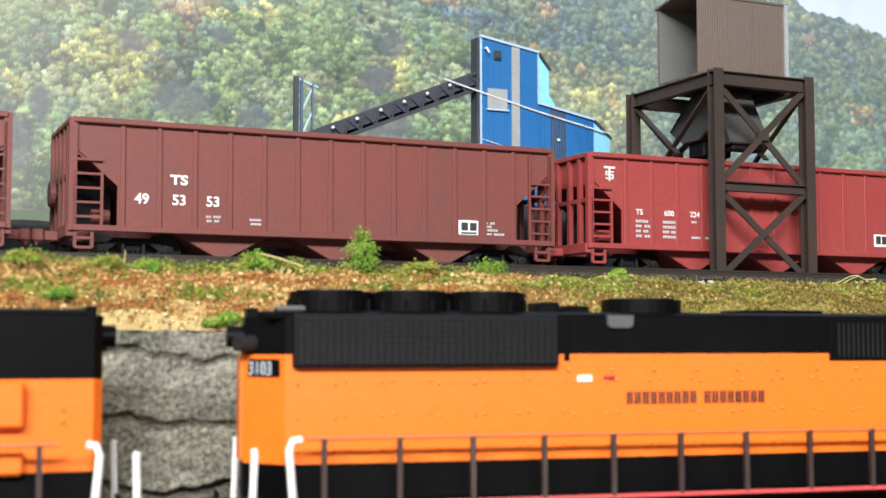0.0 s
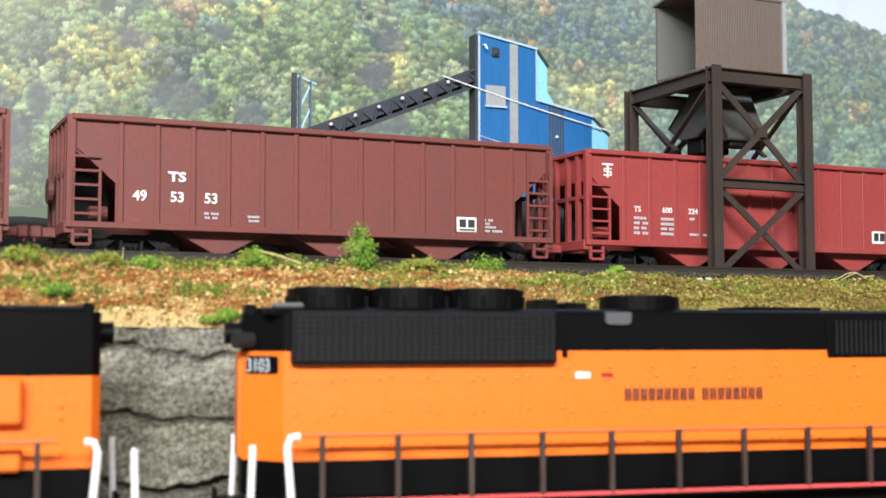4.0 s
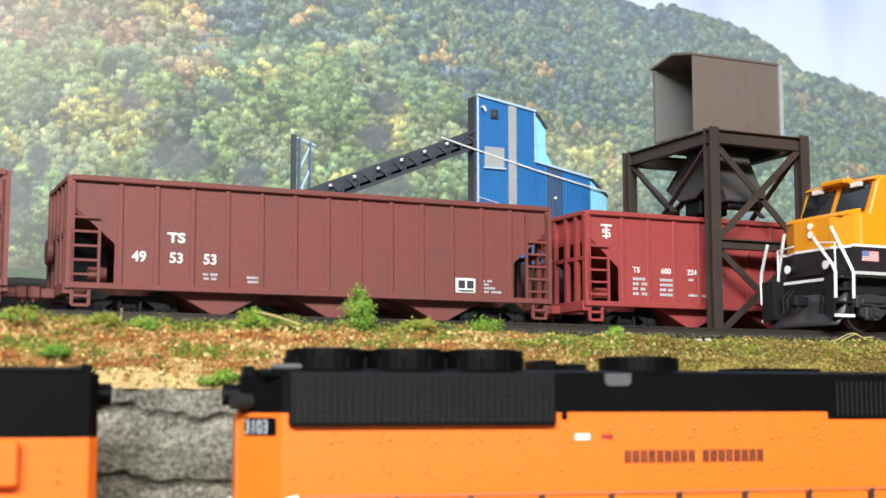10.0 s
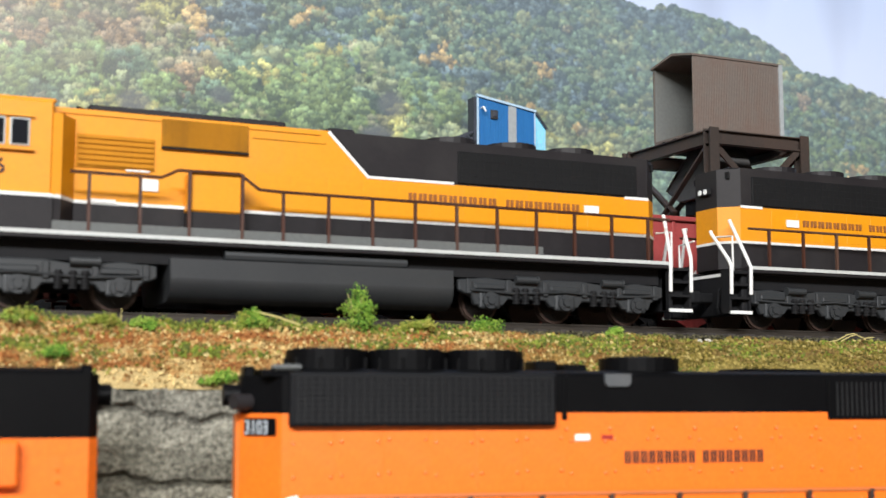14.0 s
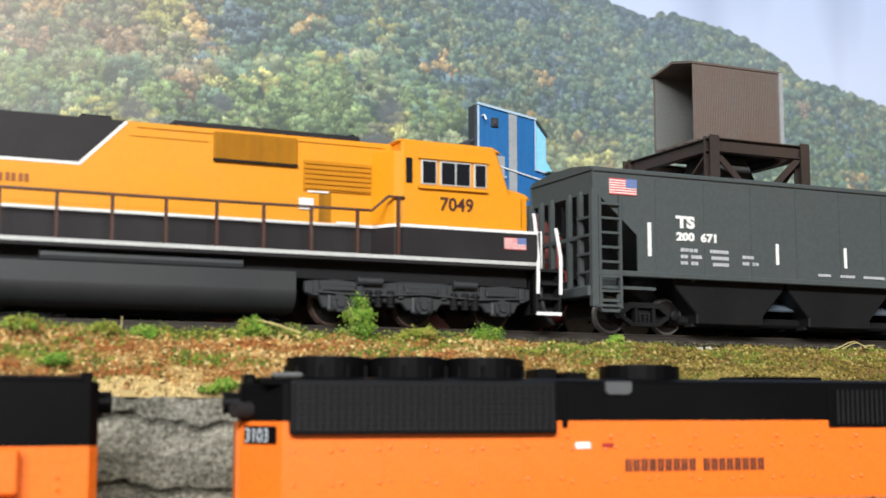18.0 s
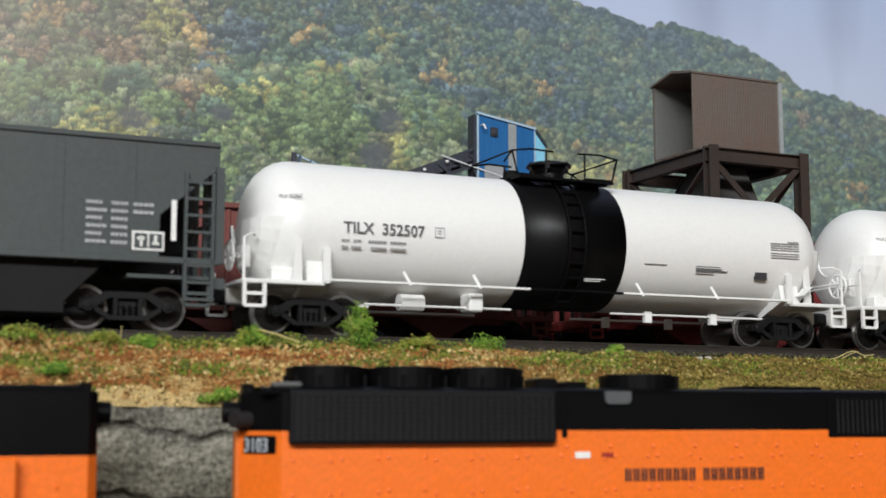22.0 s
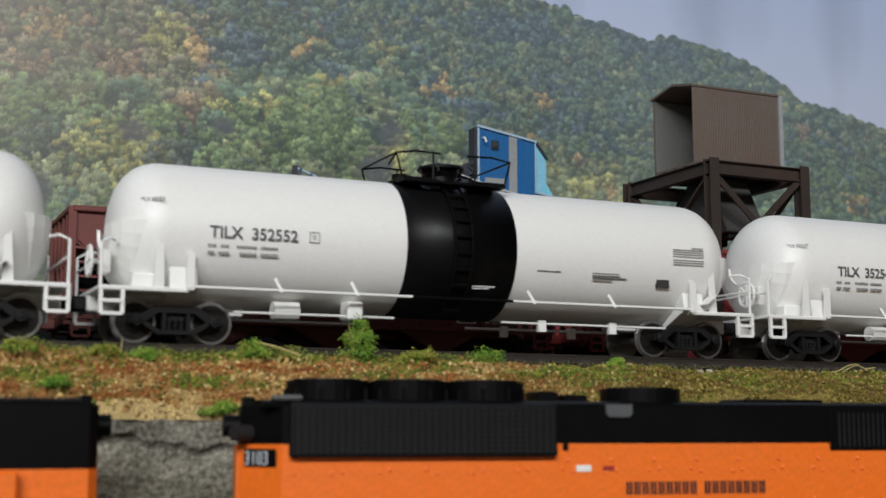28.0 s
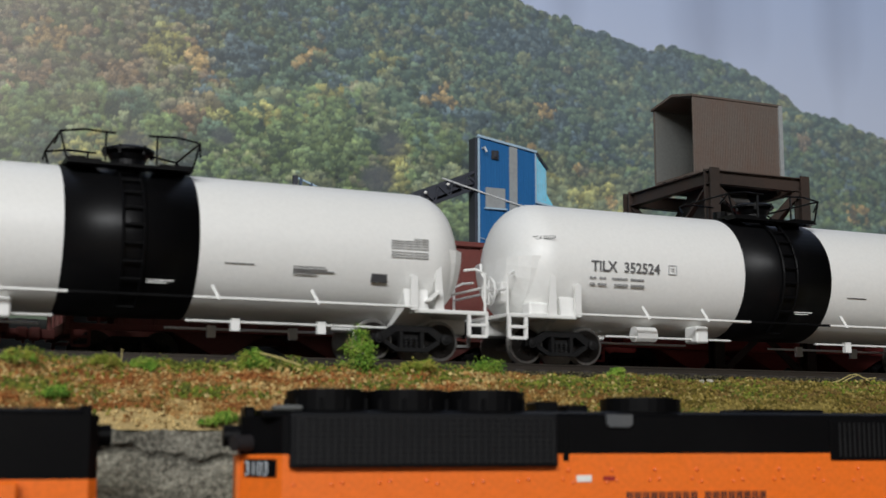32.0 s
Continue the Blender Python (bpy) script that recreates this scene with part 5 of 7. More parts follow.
        part("grab_rail", pipe(bmesh.new(), [(0.08 + GX, y, 1.5), (GX, y, 2.45), (0.06 + GX, y, 2.62), (0.22 + GX, y, 2.64)], 0.07, 10), M_WHITE, eng, "white painted grab rail")
        part("grab_rail", pipe(bmesh.new(), [(-0.66 + GX, y, 0.6), (-0.6 + GX, y, 2.42), (-0.62 + GX, y, 2.5)], 0.065, 10), M_WHITE, eng, "white painted grab rail")
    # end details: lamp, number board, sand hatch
    # the end panel takes a darker orange than the hood side
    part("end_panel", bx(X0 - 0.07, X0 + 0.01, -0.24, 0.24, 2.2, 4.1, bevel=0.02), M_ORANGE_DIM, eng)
    part("end_lamp", rod(bmesh.new(), (X0, 0, 4.45), (X0 - 0.3, 0, 4.45), 0.2, 16), M_NEARBLACK, eng)
    part("end_lamp", rod(bmesh.new(), (X0 + 0.15, -0.42, 4.32), (X0 - 0.17, -0.58, 4.32), 0.15, 14), M_CHARCOAL, eng)
    if lettered:
        nb = part("number_board", bx(-0.37, 0.37, -0.02, 0.02, -0.16, 0.16, bevel=0.02), M_NEARBLACK, eng, "black number board with pale figures")
        nb.matrix_basis = pose(-0.347 * K, -0.619 * K, 3.88 * K, 0, 0, -46.4)
        words("figures", "3103", 0.36, M_FIGURE, nb, -0.34, -0.03, -0.13, squeeze=0.78)
    if not lettered:
        for s in (-1, 1):
            part("battery_box", bx(0.85, 2.3, s * (HY + 0.1) - 0.14, s * (HY + 0.1) + 0.14, 2.92, 3.70, bevel=0.05), M_ORANGE, eng)
            part("sand_box", bx(0.85, 2.4, s * (HY + 0.1) - 0.14, s * (HY + 0.1) + 0.14, 2.14, 2.55, bevel=0.05), M_ORANGE, eng)
    # roof: fans and hatches
    for x in (0.97, 2.52, 4.05) if lettered else (4.4, 6.0):
        fan = part("radiator_fan", rod(bmesh.new(), (x, 0, 4.9), (x, 0, 5.29), 0.77, 28), M_NEARBLACK, eng)
        part("fan_grille", rod(bmesh.new(), (x, 0, 5.27), (x, 0, 5.32), 0.64, 24), M_SCREEN, fan)
        row_of("fan_clip", fan, M_NEARBLACK, (0.06, 0.06, 0.25), [(x + 0.79 * math.cos(i * 0.628), 0.79 * math.sin(i * 0.628), 5.02) for i in range(10)])
    part("exhaust", bx(5.0, 5.45, -0.35, 0.35, 4.9, 5.12, bevel=0.04), M_NEARBLACK, eng)
    part("roof_hatch", bx(5.55, 6.0, -0.5, 0.5, 4.9, 5.05, bevel=0.03), M_NEARBLACK, eng)
    bf = part("brake_fan", rod(bmesh.new(), (7.3, 0, 4.9), (7.3, 0, 5.18), 0.80, 28), M_NEARBLACK, eng)
    part("fan_grille", rod(bmesh.new(), (7.3, 0, 5.16), (7.3, 0, 5.21), 0.66, 24), M_SCREEN, bf)
    part("roof_cover", bx(9.3, 11.1, -0.55, 0.55, 4.9, 4.99, bevel=0.03), M_NEARBLACK, eng)
    if lettered:
        part("lift_lug", bx(-0.17, 0.38, -0.9, -0.55, 4.90, 5.00, bevel=0.04), M_TREAD, eng, "pale lift lug on the roof edge")
    part("lift_lug", bx(X0 + 0.05, X0 + 0.25, -0.3, 0.3, 4.76, 4.98, bevel=0.03), M_NEARBLACK, eng)
    # cab and short nose
    cab = part("cab", prism(bmesh.new(), [(13.9, 1.54), (16.3, 1.54), (16.3, 4.7), (15.9, 5.0), (13.9, 5.0)], -1.45, 1.45, bevel=0.05), M_ORANGE, eng)
    for s in (-1, 1):
        wn = part("side_window", bx(14.3, 15.8, s * 1.46 - 0.02, s * 1.46 + 0.02, 3.5, 4.3), M_NEARBLACK, cab)
        part("pane", bx(14.38, 15.0, s * 1.48 - 0.02, s * 1.48 + 0.02, 3.58, 4.22), M_GLASS, wn)
        part("pane", bx(15.08, 15.72, s * 1.48 - 0.02, s * 1.48 + 0.02, 3.58, 4.22), M_GLASS, wn)
    part("nose", bx(16.3, 18.2, -1.0, 1.0, 1.54, 3.5, bevel=0.1), M_ORANGE, eng)
    # running gear
    part("fuel_tank", across(bmesh.new(), [(-1.4, 0.98), (-1.4, 0.6), (-1.1, 0.25), (1.1, 0.25), (1.4, 0.6), (1.4, 0.98)], 6.2, 12.4, bevel=0.05), M_NEARBLACK, eng)
    for x in (2.9, 15.6):
        loco_truck(eng, x, False, M_NEARBLACK)
    part("pilot", bx(-0.5, -0.3, -1.4, 1.4, 0.3, 1.45, bevel=0.03), M_NEARBLACK, eng)
    part("pilot", bx(18.7, 18.95, -1.4, 1.4, 0.3, 1.45, bevel=0.03), M_NEARBLACK, eng)
    coupler(eng, -0.4, -1)
    coupler(eng, 18.9, 1)
    return eng

# ---- the room and the benchwork ----
def slab(name, x0, x1, y0, y1, z0, z1, mat, label, bevel=0.0):
    ob = part(name, bx(x0, x1, y0, y1, z0, z1, bevel=bevel), mat, None, scale=1)
    return tagged(ob, label, kind="structure")


slab("floor", -5.2, 5.8, -3.8, 4.2, -1.15, -1.05, M_CARPET, "dark grey carpeted room floor")
slab("ceiling", -5.2, 5.8, -3.8, 4.2, 1.45, 1.55, M_WALL, "plain dark grey room ceiling")
slab("wall_south", -5.2, 5.8, -3.9, -3.8, -1.05, 1.45, M_WALL, "plain dark grey room wall")
slab("wall_north", -5.2, 5.8, 4.2, 4.3, -1.05, 1.45, M_WALL, "plain dark grey room wall")
slab("wall_west", -5.3, -5.2, -3.8, 4.2, -1.05, 1.45, M_WALL, "plain dark grey room wall")
slab("wall_east", 5.8, 5.9, -3.8, 4.2, -1.05, 1.45, M_WALL, "plain dark grey room wall")
for lx, ly in ((-0.7, -2.2), (0.5, -1.9)):
    fx = thing("ceiling_light", "white ceiling light fitting with flat panel", "ceiling light", "ceiling lights", pose(lx, ly, 1.40))
    part("housing", bx(-0.84, 0.84, -0.29, 0.29, 0.0, 0.05, bevel=0.01), M_FIXTURE, fx, scale=1)

table = thing("layout_table", "wooden model railway benchwork table on square legs", "table", "", pose(0, 0, 0))
part("tabletop", bx(-3.9, 4.5, -2.1, 2.9, -0.04, -0.004, bevel=0.004), M_WOOD, table, scale=1)
for lx in (-3.7, 0.3, 4.3):
    for ly in (-1.9, 2.7):
        part("leg", bx(lx - 0.045, lx + 0.045, ly - 0.045, ly + 0.045, -1.05, -0.04, bevel=0.004), M_WOOD, table, scale=1)
slab("ground", -3.88, 4.48, -2.08, 2.88, -0.004, 0.0, M_EARTH, "brown earth-covered lower level of the layout")


# ---- the land: rock face, grassy bank, upper level ----
def y_near(x):
    """The near track's middle line: straight, then easing parallel to the upper tracks."""
    t1, t2 = math.tan(radians(TH1)), math.tan(radians(TH2))
    a, b = -0.105, -0.025
    if x >= b:
        return FOOT1.y + t1 * x
    if x >= a:
        d = b - x
        return FOOT1.y + t1 * x - (t2 - t1) * d * d / (2 * (b - a))
    ya = FOOT1.y + t1 * a - (t2 - t1) * (b - a) / 2
    return ya + t2 * (x - a)


def y_up(x):
    return FOOT2.y + math.tan(radians(TH2)) * x


def sheet(name, rows, mat, label, tints=None, kind="structure", smooth=True):
    """A surface through rows of points, all rows as long as one another."""
    n = len(rows[0])
    verts = [p for r in rows for p in r]
    faces = [(i * n + j, i * n + j + 1, (i + 1) * n + j + 1, (i + 1) * n + j) for i in range(len(rows) - 1) for j in range(n - 1)]
    data = bpy.data.meshes.new(name)
    data.from_pydata(verts, [], faces)
    data.materials.append(mat)
    data.polygons.foreach_set("use_smooth", [smooth] * len(data.polygons))
    if tints is not None:
        layer = data.color_attributes.new("tint", "FLOAT_COLOR", "POINT")
        layer.data.foreach_set("color", np.c_[np.array(tints), np.ones(len(tints))].ravel())
    return tagged(new(name, data), label, kind=kind)


XR = [-3.6, -1.5, -0.55, -0.26, -0.2, -0.15, -0.12] + [-0.1 + 0.0005 * i for i in range(125)] + [-0.035, -0.03, -0.02] + [0.01 * i for i in range(-1, 32)] + [0.36, 0.5, 0.8, 1.3, 2.2, 3.2, 4.2]
XS = [-3.6, -2.4, -1.5, -0.9, -0.55, -0.36, -0.26] + [-0.2 + 0.0016 * i for i in range(313)] + [0.36, 0.5, 0.8, 1.3, 2.2, 3.2, 4.2]
CLIFF_TOP = 0.0625
DECK = Z2 - 0.0042


def fnoise(x, y, z, octaves=4):
    return noise.fractal(Vector((x, y, z)), 0.9, 2.1, octaves)


def strata(x, z):
    """Which rock layer lies at this height, counted from below."""
    return (z + 0.0065 * fnoise(x * 16, 3.1, 0.4) + 0.0022 * fnoise(x * 75, 7.7, z * 40) + 0.16 * (x + 0.07)) / 0.0150


def cliff_out(x, z):
    """How far the rock stands out towards the track: ledges, folds and grain."""
    led = strata(x, z)
    f = led - math.floor(led)
    strong = 0.2 + 1.3 * abs(noise.noise(Vector((x * 26, math.floor(led) * 3.3, 0))))
    shelf = (0.0010 * (1 - f) if f < 0.84 else -0.0026 * math.sin((f - 0.84) / 0.16 * math.pi)) * strong
    lump = 0.0013 * fnoise(x * 60, z * 90, 1.7) + 0.0006 * fnoise(x * 190, z * 260, 4.2, 4) + 0.0005 * fnoise(x * 560, z * 640, 2.2, 3)
    return shelf + lump - 0.06 * max(0, z - 0.046)


rows, tints = [], []
for i in range(151):
    z = CLIFF_TOP * i / 150
    r = []
    for x in XR:
        o = cliff_out(x, z) if -0.25 < x < 0.34 else 0.0
        r.append((x, y_near(x) + 0.0345 - o, z + (0.0012 * fnoise(x * 70, 2, 9) if i == 150 else 0)))
        g = 0.5 + 0.42 * fnoise(x * 150, z * 210, 5.5) + 0.55 * noise.noise(Vector((x * 900, z * 1000, 2)))
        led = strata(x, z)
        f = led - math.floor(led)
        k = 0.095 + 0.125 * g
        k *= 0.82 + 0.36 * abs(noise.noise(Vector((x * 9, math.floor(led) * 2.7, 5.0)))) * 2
        # shade of the recessed crevices is put into the tint
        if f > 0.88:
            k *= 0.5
        warm = 0.5 + 0.5 * noise.noise(Vector((x * 30, z * 40, 8)))
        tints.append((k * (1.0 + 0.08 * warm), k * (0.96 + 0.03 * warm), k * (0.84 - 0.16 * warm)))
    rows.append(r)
sheet("rock_face", rows, M_ROCK, "grey layered plaster rock face with crevice shade put into its tint", tints)


def bank_point(x, v):
    """The grassy slope, v from the rock's brink (0) to the upper track's shoulder (1)."""
    y0 = y_near(x) + 0.0345 - (cliff_out(x, CLIFF_TOP) if -0.25 < x < 0.34 else 0)
    y1 = y_up(x) - 0.0262
    z = CLIFF_TOP + (DECK + 0.0012 - 0.0014 * min(1, max(0, (x + 0.005) / 0.02)) - CLIFF_TOP) * (v ** 0.85)
    z += math.sin(math.pi * v) * 0.0015 + (0.0016 * fnoise(x * 60, v * 3, 2.2) + 0.0007 * fnoise(x * 220, v * 9, 6)) * min(1, 4 * v + 0.2)
    return Vector((x, y0 + (y1 - y0) * v, z))


def bank_tint(x, v, q):
    r, g, b = foam_tint(x, v, q)
    return r * 1.2, g * 1.12, b * 0.92


def foam_tint(x, v, q):
    """Foam colours: tan and rust low on the slope, green near the track, olive where x grows."""
    green = 0.5 + 0.75 * fnoise(x * 38, v * 3.6, 11.0) + 0.55 * (v - 0.62)
    patch = fnoise(x * 60, v * 5.5, 4.0) + (q - 0.5) * 0.5
    olive = min(1, max(0, (x - 0.0) / 0.06))
    if v < 0.14 and q < 0.75:
        return (0.50, 0.40, 0.22)
    if q > 0.93:
        return (0.52 - 0.20 * olive, 0.43 - 0.16 * olive, 0.24 - 0.12 * olive)
    if green + (q - 0.5) * 0.7 > 0.66:
        return ((0.13, 0.18, 0.03), (0.19, 0.21, 0.045), (0.085, 0.105, 0.03))[int(q * 29.7) % 3]
    if patch > 0.34:
        return (0.46 - 0.22 * olive, 0.35 - 0.15 * olive, 0.18 - 0.11 * olive)
    if patch < -0.36:
        return (0.25 - 0.10 * olive, 0.105, 0.04)
    a = ((0.33, 0.185, 0.075), (0.27, 0.125, 0.048), (0.40, 0.28, 0.13), (0.21, 0.14, 0.055))[int(q * 37.3) % 4]
    b = ((0.165, 0.130, 0.036), (0.125, 0.105, 0.026), (0.22, 0.175, 0.062), (0.085, 0.075, 0.02))[int(q * 37.3) % 4]
    return tuple(p + (s - p) * olive for p, s in zip(a, b))


rng = random.Random(5)
rows, tints = [], []
for j in range(31):
    r = [tuple(bank_point(x, j / 30)) for x in XS]
    rows.append(r)
    tints += [tuple(c * 0.75 for c in bank_tint(x, j / 30, 0.5 + 0.5 * noise.noise(Vector((x * 300, j, 3))))) for x in XS]
sheet("grass_bank", rows, M_FOAM, "sloping bank covered with tan and green ground foam", tints)
slab_rows = [[(x, y_up(x) - 0.0262 + 0.5 * w, DECK) for x in XS] for w in (0, 1)]
sheet("upper_level", slab_rows, M_BALLAST, "dark ballasted upper level under the two far tracks")
# added black berm: stands for the shade low behind the tipple
berm = [[(x, y_up(x) + FOOT3.y - FOOT2.y + (o * K) / math.cos(radians(TH2)), DECK + h * K + (0.0016 * fnoise(x * 40, o, 1.0) if 0 < j < 4 else 0)) for x in XS]
        for j, (o, h) in enumerate(((8.2, 0.0), (8.8, 1.2), (9.6, 2.1), (10.6, 2.5), (11.6, 2.6)))]
sheet("shade_berm", berm, M_SHADEBLACK, "added black berm at the backdrop's foot in place of shade")
# added black mound: stands for the shade seen between and under the wagons
mound = [[(x, y_up(x) + FOOT3.y - FOOT2.y + (o * K) / math.cos(radians(TH2)), DECK + h * K * (0.62 + 0.38 * min(1, max(0, (x + 0.02) / 0.03))) + (0.0012 * fnoise(x * 55, o, 4.0) if 0 < j < 3 else 0)) for x in XS]
         for j, (o, h) in enumerate(((2.75, 0.0), (3.2, 1.4), (4.2, 2.6), (5.9, 3.3)))]
sheet("shade_mound", mound, M_SHADEBLACK, "added low black mound before the tipple in place of shade")
slab_rows = [[(x, y_up(x) - 0.0262, bank_point(x, 1.0).z - down) for x in XS] for down in (0.0002, 0.005)]
sheet("deck_edge", slab_rows, M_EARTH, "earth edge of the upper level")


def scatter(name, points, label, mat, squash=1.0, kind="stuff"):
    """Many small rough granules in one mesh: points of (place, size, tint)."""
    base = [(1, 0, 0), (-1, 0, 0), (0, 1, 0), (0, -1, 0), (0, 0, 1), (0, 0, -1)]
    tri = [(0, 2, 4), (2, 1, 4), (1, 3, 4), (3, 0, 4), (2, 0, 5), (1, 2, 5), (3, 1, 5), (0, 3, 5)]
    verts, faces, tints = [], [], []
    for p, size, tint in points:
        k = len(verts)
        turn = Euler((rng.uniform(0, 6), rng.uniform(0, 6), rng.uniform(0, 6))).to_matrix()
        for b in base:
            c = turn @ (Vector(b) * size * rng.uniform(0.55, 1.3))
            verts.append((p[0] + c.x, p[1] + c.y, p[2] + c.z * squash))
            tints.append(tint)
        faces += [(k + a, k + b, k + c) for a, b, c in tri]
    data = bpy.data.meshes.new(name)
    data.from_pydata(verts, [], faces)
    data.materials.append(mat)
    layer = data.color_attributes.new("tint", "FLOAT_COLOR", "POINT")
    layer.data.foreach_set("color", np.c_[np.array(tints), np.ones(len(tints))].ravel())
    return tagged(new(name, data), label, "ground cover", kind=kind)


pts = []
for i in range(28000):
    x, v = rng.uniform(-0.145, 0.165), rng.random() ** 0.85
    q = rng.random()
    p = bank_point(x, v)
    size = rng.uniform(0.00024, 0.00072) * (1.15 if v > 0.8 else 1)
    shade = rng.uniform(0.6, 1.25)
    pts.append(((p.x, p.y, p.z + size * 0.5), size, tuple(c * shade for c in bank_tint(x, v, q))))
scatter("ground_foam", pts, "loose tan, rust and green ground foam on the bank", M_FOAM)
pts = []
for i in range(5200):
    x = rng.uniform(-0.145, 0.165)
    clump = 0.5 + 0.5 * noise.noise(Vector((x * 130, 1.5, 0.3)))
    if rng.random() > (0.25 + 0.9 * clump) * (1.0 if x < 0.015 else 0.35):
        continue
    p = bank_point(x, rng.uniform(0.86, 1.0))
    h = rng.random() ** 1.6 * 0.0026 * (0.3 + clump) * (1.0 if x < 0.015 else 0.3)
    q = rng.random()
    tint = (0.19, 0.23, 0.04) if q > 0.6 else ((0.11, 0.17, 0.03) if q > 0.25 else (0.28, 0.26, 0.06))
    pts.append(((p.x, p.y + rng.uniform(-0.001, 0.001), p.z + h), rng.uniform(0.00022, 0.00048), tint))
scatter("green_tufts", pts, "bright green foam tufts along the track shoulder", M_LEAF)
pts = []
for i in range(6000):
    x = rng.uniform(-0.15, 0.19)
    pts.append(((x, y_up(x) - 0.0255 + rng.random() ** 2 * 0.014, DECK + rng.uniform(0, 0.0012)), rng.uniform(0.0003, 0.0006),
                rng.choice(((0.085, 0.075, 0.042), (0.055, 0.050, 0.034), (0.13, 0.115, 0.065), (0.045, 0.042, 0.024)))))
scatter("ballast", pts, "dark grey model ballast stones beside the rail", M_FOAM)


def bush(x, v, h, w, label, seed, tones):
    """A small foam shrub: a twig core with many leaf bits."""
    r = random.Random(seed)
    p = bank_point(x, v)
    ob = thing("bush", label, "bush", "bushes on the bank", pose(p.x, p.y, p.z - 0.0004))
    bm = bmesh.new()
    for i in range(5):
        rod(bm, (0, 0, 0), (r.uniform(-w, w) * 0.35, r.uniform(-w, w) * 0.3, h * r.uniform(0.5, 0.9)), 0.00016, 5, 0.00006)
    part("twigs", bm, M_STRAW, ob, scale=1)
    pts = []
    for lobe in range(26):
        f = lobe / 26
        c = Vector((r.uniform(-w, w) * 0.5 * (1.05 - 0.6 * f) + 0.12 * w * f, r.uniform(-w, w) * 0.3, h * (0.04 + 0.92 * f * r.uniform(0.6, 1.0))))
        lw = min(w * 0.17, h * 0.42) * r.uniform(0.6, 1.25)
        tone = r.choice(tones)
        for i in range(60):
            d = Vector((r.gauss(0, 0.55), r.gauss(0, 0.5), r.gauss(0, 0.5))) * lw
            shade = r.uniform(0.7, 1.15)
            pts.append((tuple(c + d), r.uniform(0.00012, 0.00036), tuple(q * shade for q in (tone if r.random() < 0.7 else r.choice(tones)))))
    lv = scatter("leaves", pts, "", M_LEAF)
    lv.parent = ob
    for key in ("category", "kind"):
        del lv[key]


GREENS = ((0.16, 0.31, 0.04), (0.24, 0.38, 0.05), (0.10, 0.22, 0.03), (0.30, 0.40, 0.07))
YELLOWS = ((0.30, 0.33, 0.05), (0.22, 0.28, 0.04), (0.36, 0.33, 0.07))

# ---- tracks ----
def track(name, label, line, near, far, step):
    """Two rails on ties along line(s) -> pose; s in full-size metres from near to far."""
    tr = tagged(new(name), label, "railway track", kind="structure")
    n = int((far - near) / step)
    for y in (-0.75, 0.75):
        prof = [(-0.07, -0.17), (0.07, -0.17), (0.02, -0.13), (0.02, -0.05), (0.04, -0.04), (0.04, 0), (-0.04, 0), (-0.04, -0.04), (-0.02, -0.05), (-0.02, -0.13)]
        verts, faces = [], []
        m = len(prof)
        ss = [near + (far - near) * i / 160 for i in range(161)]
        for s in ss:
            w = line(s)
            verts += [tuple(w @ Vector((0, (y + a) * K, b * K))) for a, b in prof]
        for i in range(len(ss) - 1):
            faces += [(i * m + j, i * m + (j + 1) % m, (i + 1) * m + (j + 1) % m, (i + 1) * m + j) for j in range(m)]
        data = bpy.data.meshes.new("rail")
        data.from_pydata(verts, [], faces)
        data.materials.append(M_RAIL)
        ob = new("rail", data)
        ob.parent = tr
    tie = None
    rest = bmesh.new()
    for i in range(n):
        s = near + step * (i + 0.5)
        w = line(s)
        if -16 < s < 22:
            if tie is None:
                tie = part("tie", bx(-0.12, 0.12, -1.35, 1.35, -0.36, -0.17, bevel=0.02), M_TIE, tr)
                tie.matrix_basis = w
            else:
                twin(tie, tr, w)
        elif i % 2 == 0:
            c = bmesh.ops.create_cube(rest, size=1, matrix=w @ Matrix.Translation((0, 0, -0.265 * K)) @ Matrix.Diagonal((0.5 * K, 2.7 * K, 0.19 * K, 1)))
    part("far_ties", rest, M_TIE, tr, scale=1, kind="stuff")
    return tr


def near_line(s):
    x = s * K * math.cos(radians(TH1))
    y, y2 = y_near(x), y_near(x + 0.001)
    return pose(x, y, Z1, 0, 0, math.degrees(math.atan2(y2 - y, 0.001)))


track("track_near", "brown-railed near track on the lower level", near_line, -60, 60, 0.62)
track("track_middle", "dark rails and ties of the running track", lambda s: on_upper(FOOT2, s), -320, 340, 0.62)
track("track_far", "dark rails and ties of the siding behind", lambda s: on_upper(FOOT3, s), -60, 60, 0.62)
roadbed = bmesh.new()
for s in range(-60, 60):
    a, b = near_line(s), near_line(s + 1)
    q = [a @ Vector((0, -1.9 * K, -0.36 * K)), a @ Vector((0, 1.9 * K, -0.36 * K)), b @ Vector((0, 1.9 * K, -0.36 * K)), b @ Vector((0, -1.9 * K, -0.36 * K))]
    lo = [a @ Vector((0, -2.6 * K, -Z1)), a @ Vector((0, 2.6 * K, -Z1)), b @ Vector((0, 2.6 * K, -Z1)), b @ Vector((0, -2.6 * K, -Z1))]
    v = [roadbed.verts.new(p) for p in q + lo]
    for f in ((0, 1, 2, 3), (0, 3, 7, 4), (1, 5, 6, 2)):
        roadbed.faces.new([v[i] for i in f])
tagged(part("roadbed", roadbed, M_BALLAST, None, scale=1), "grey ballast bed of the near track", kind="structure")

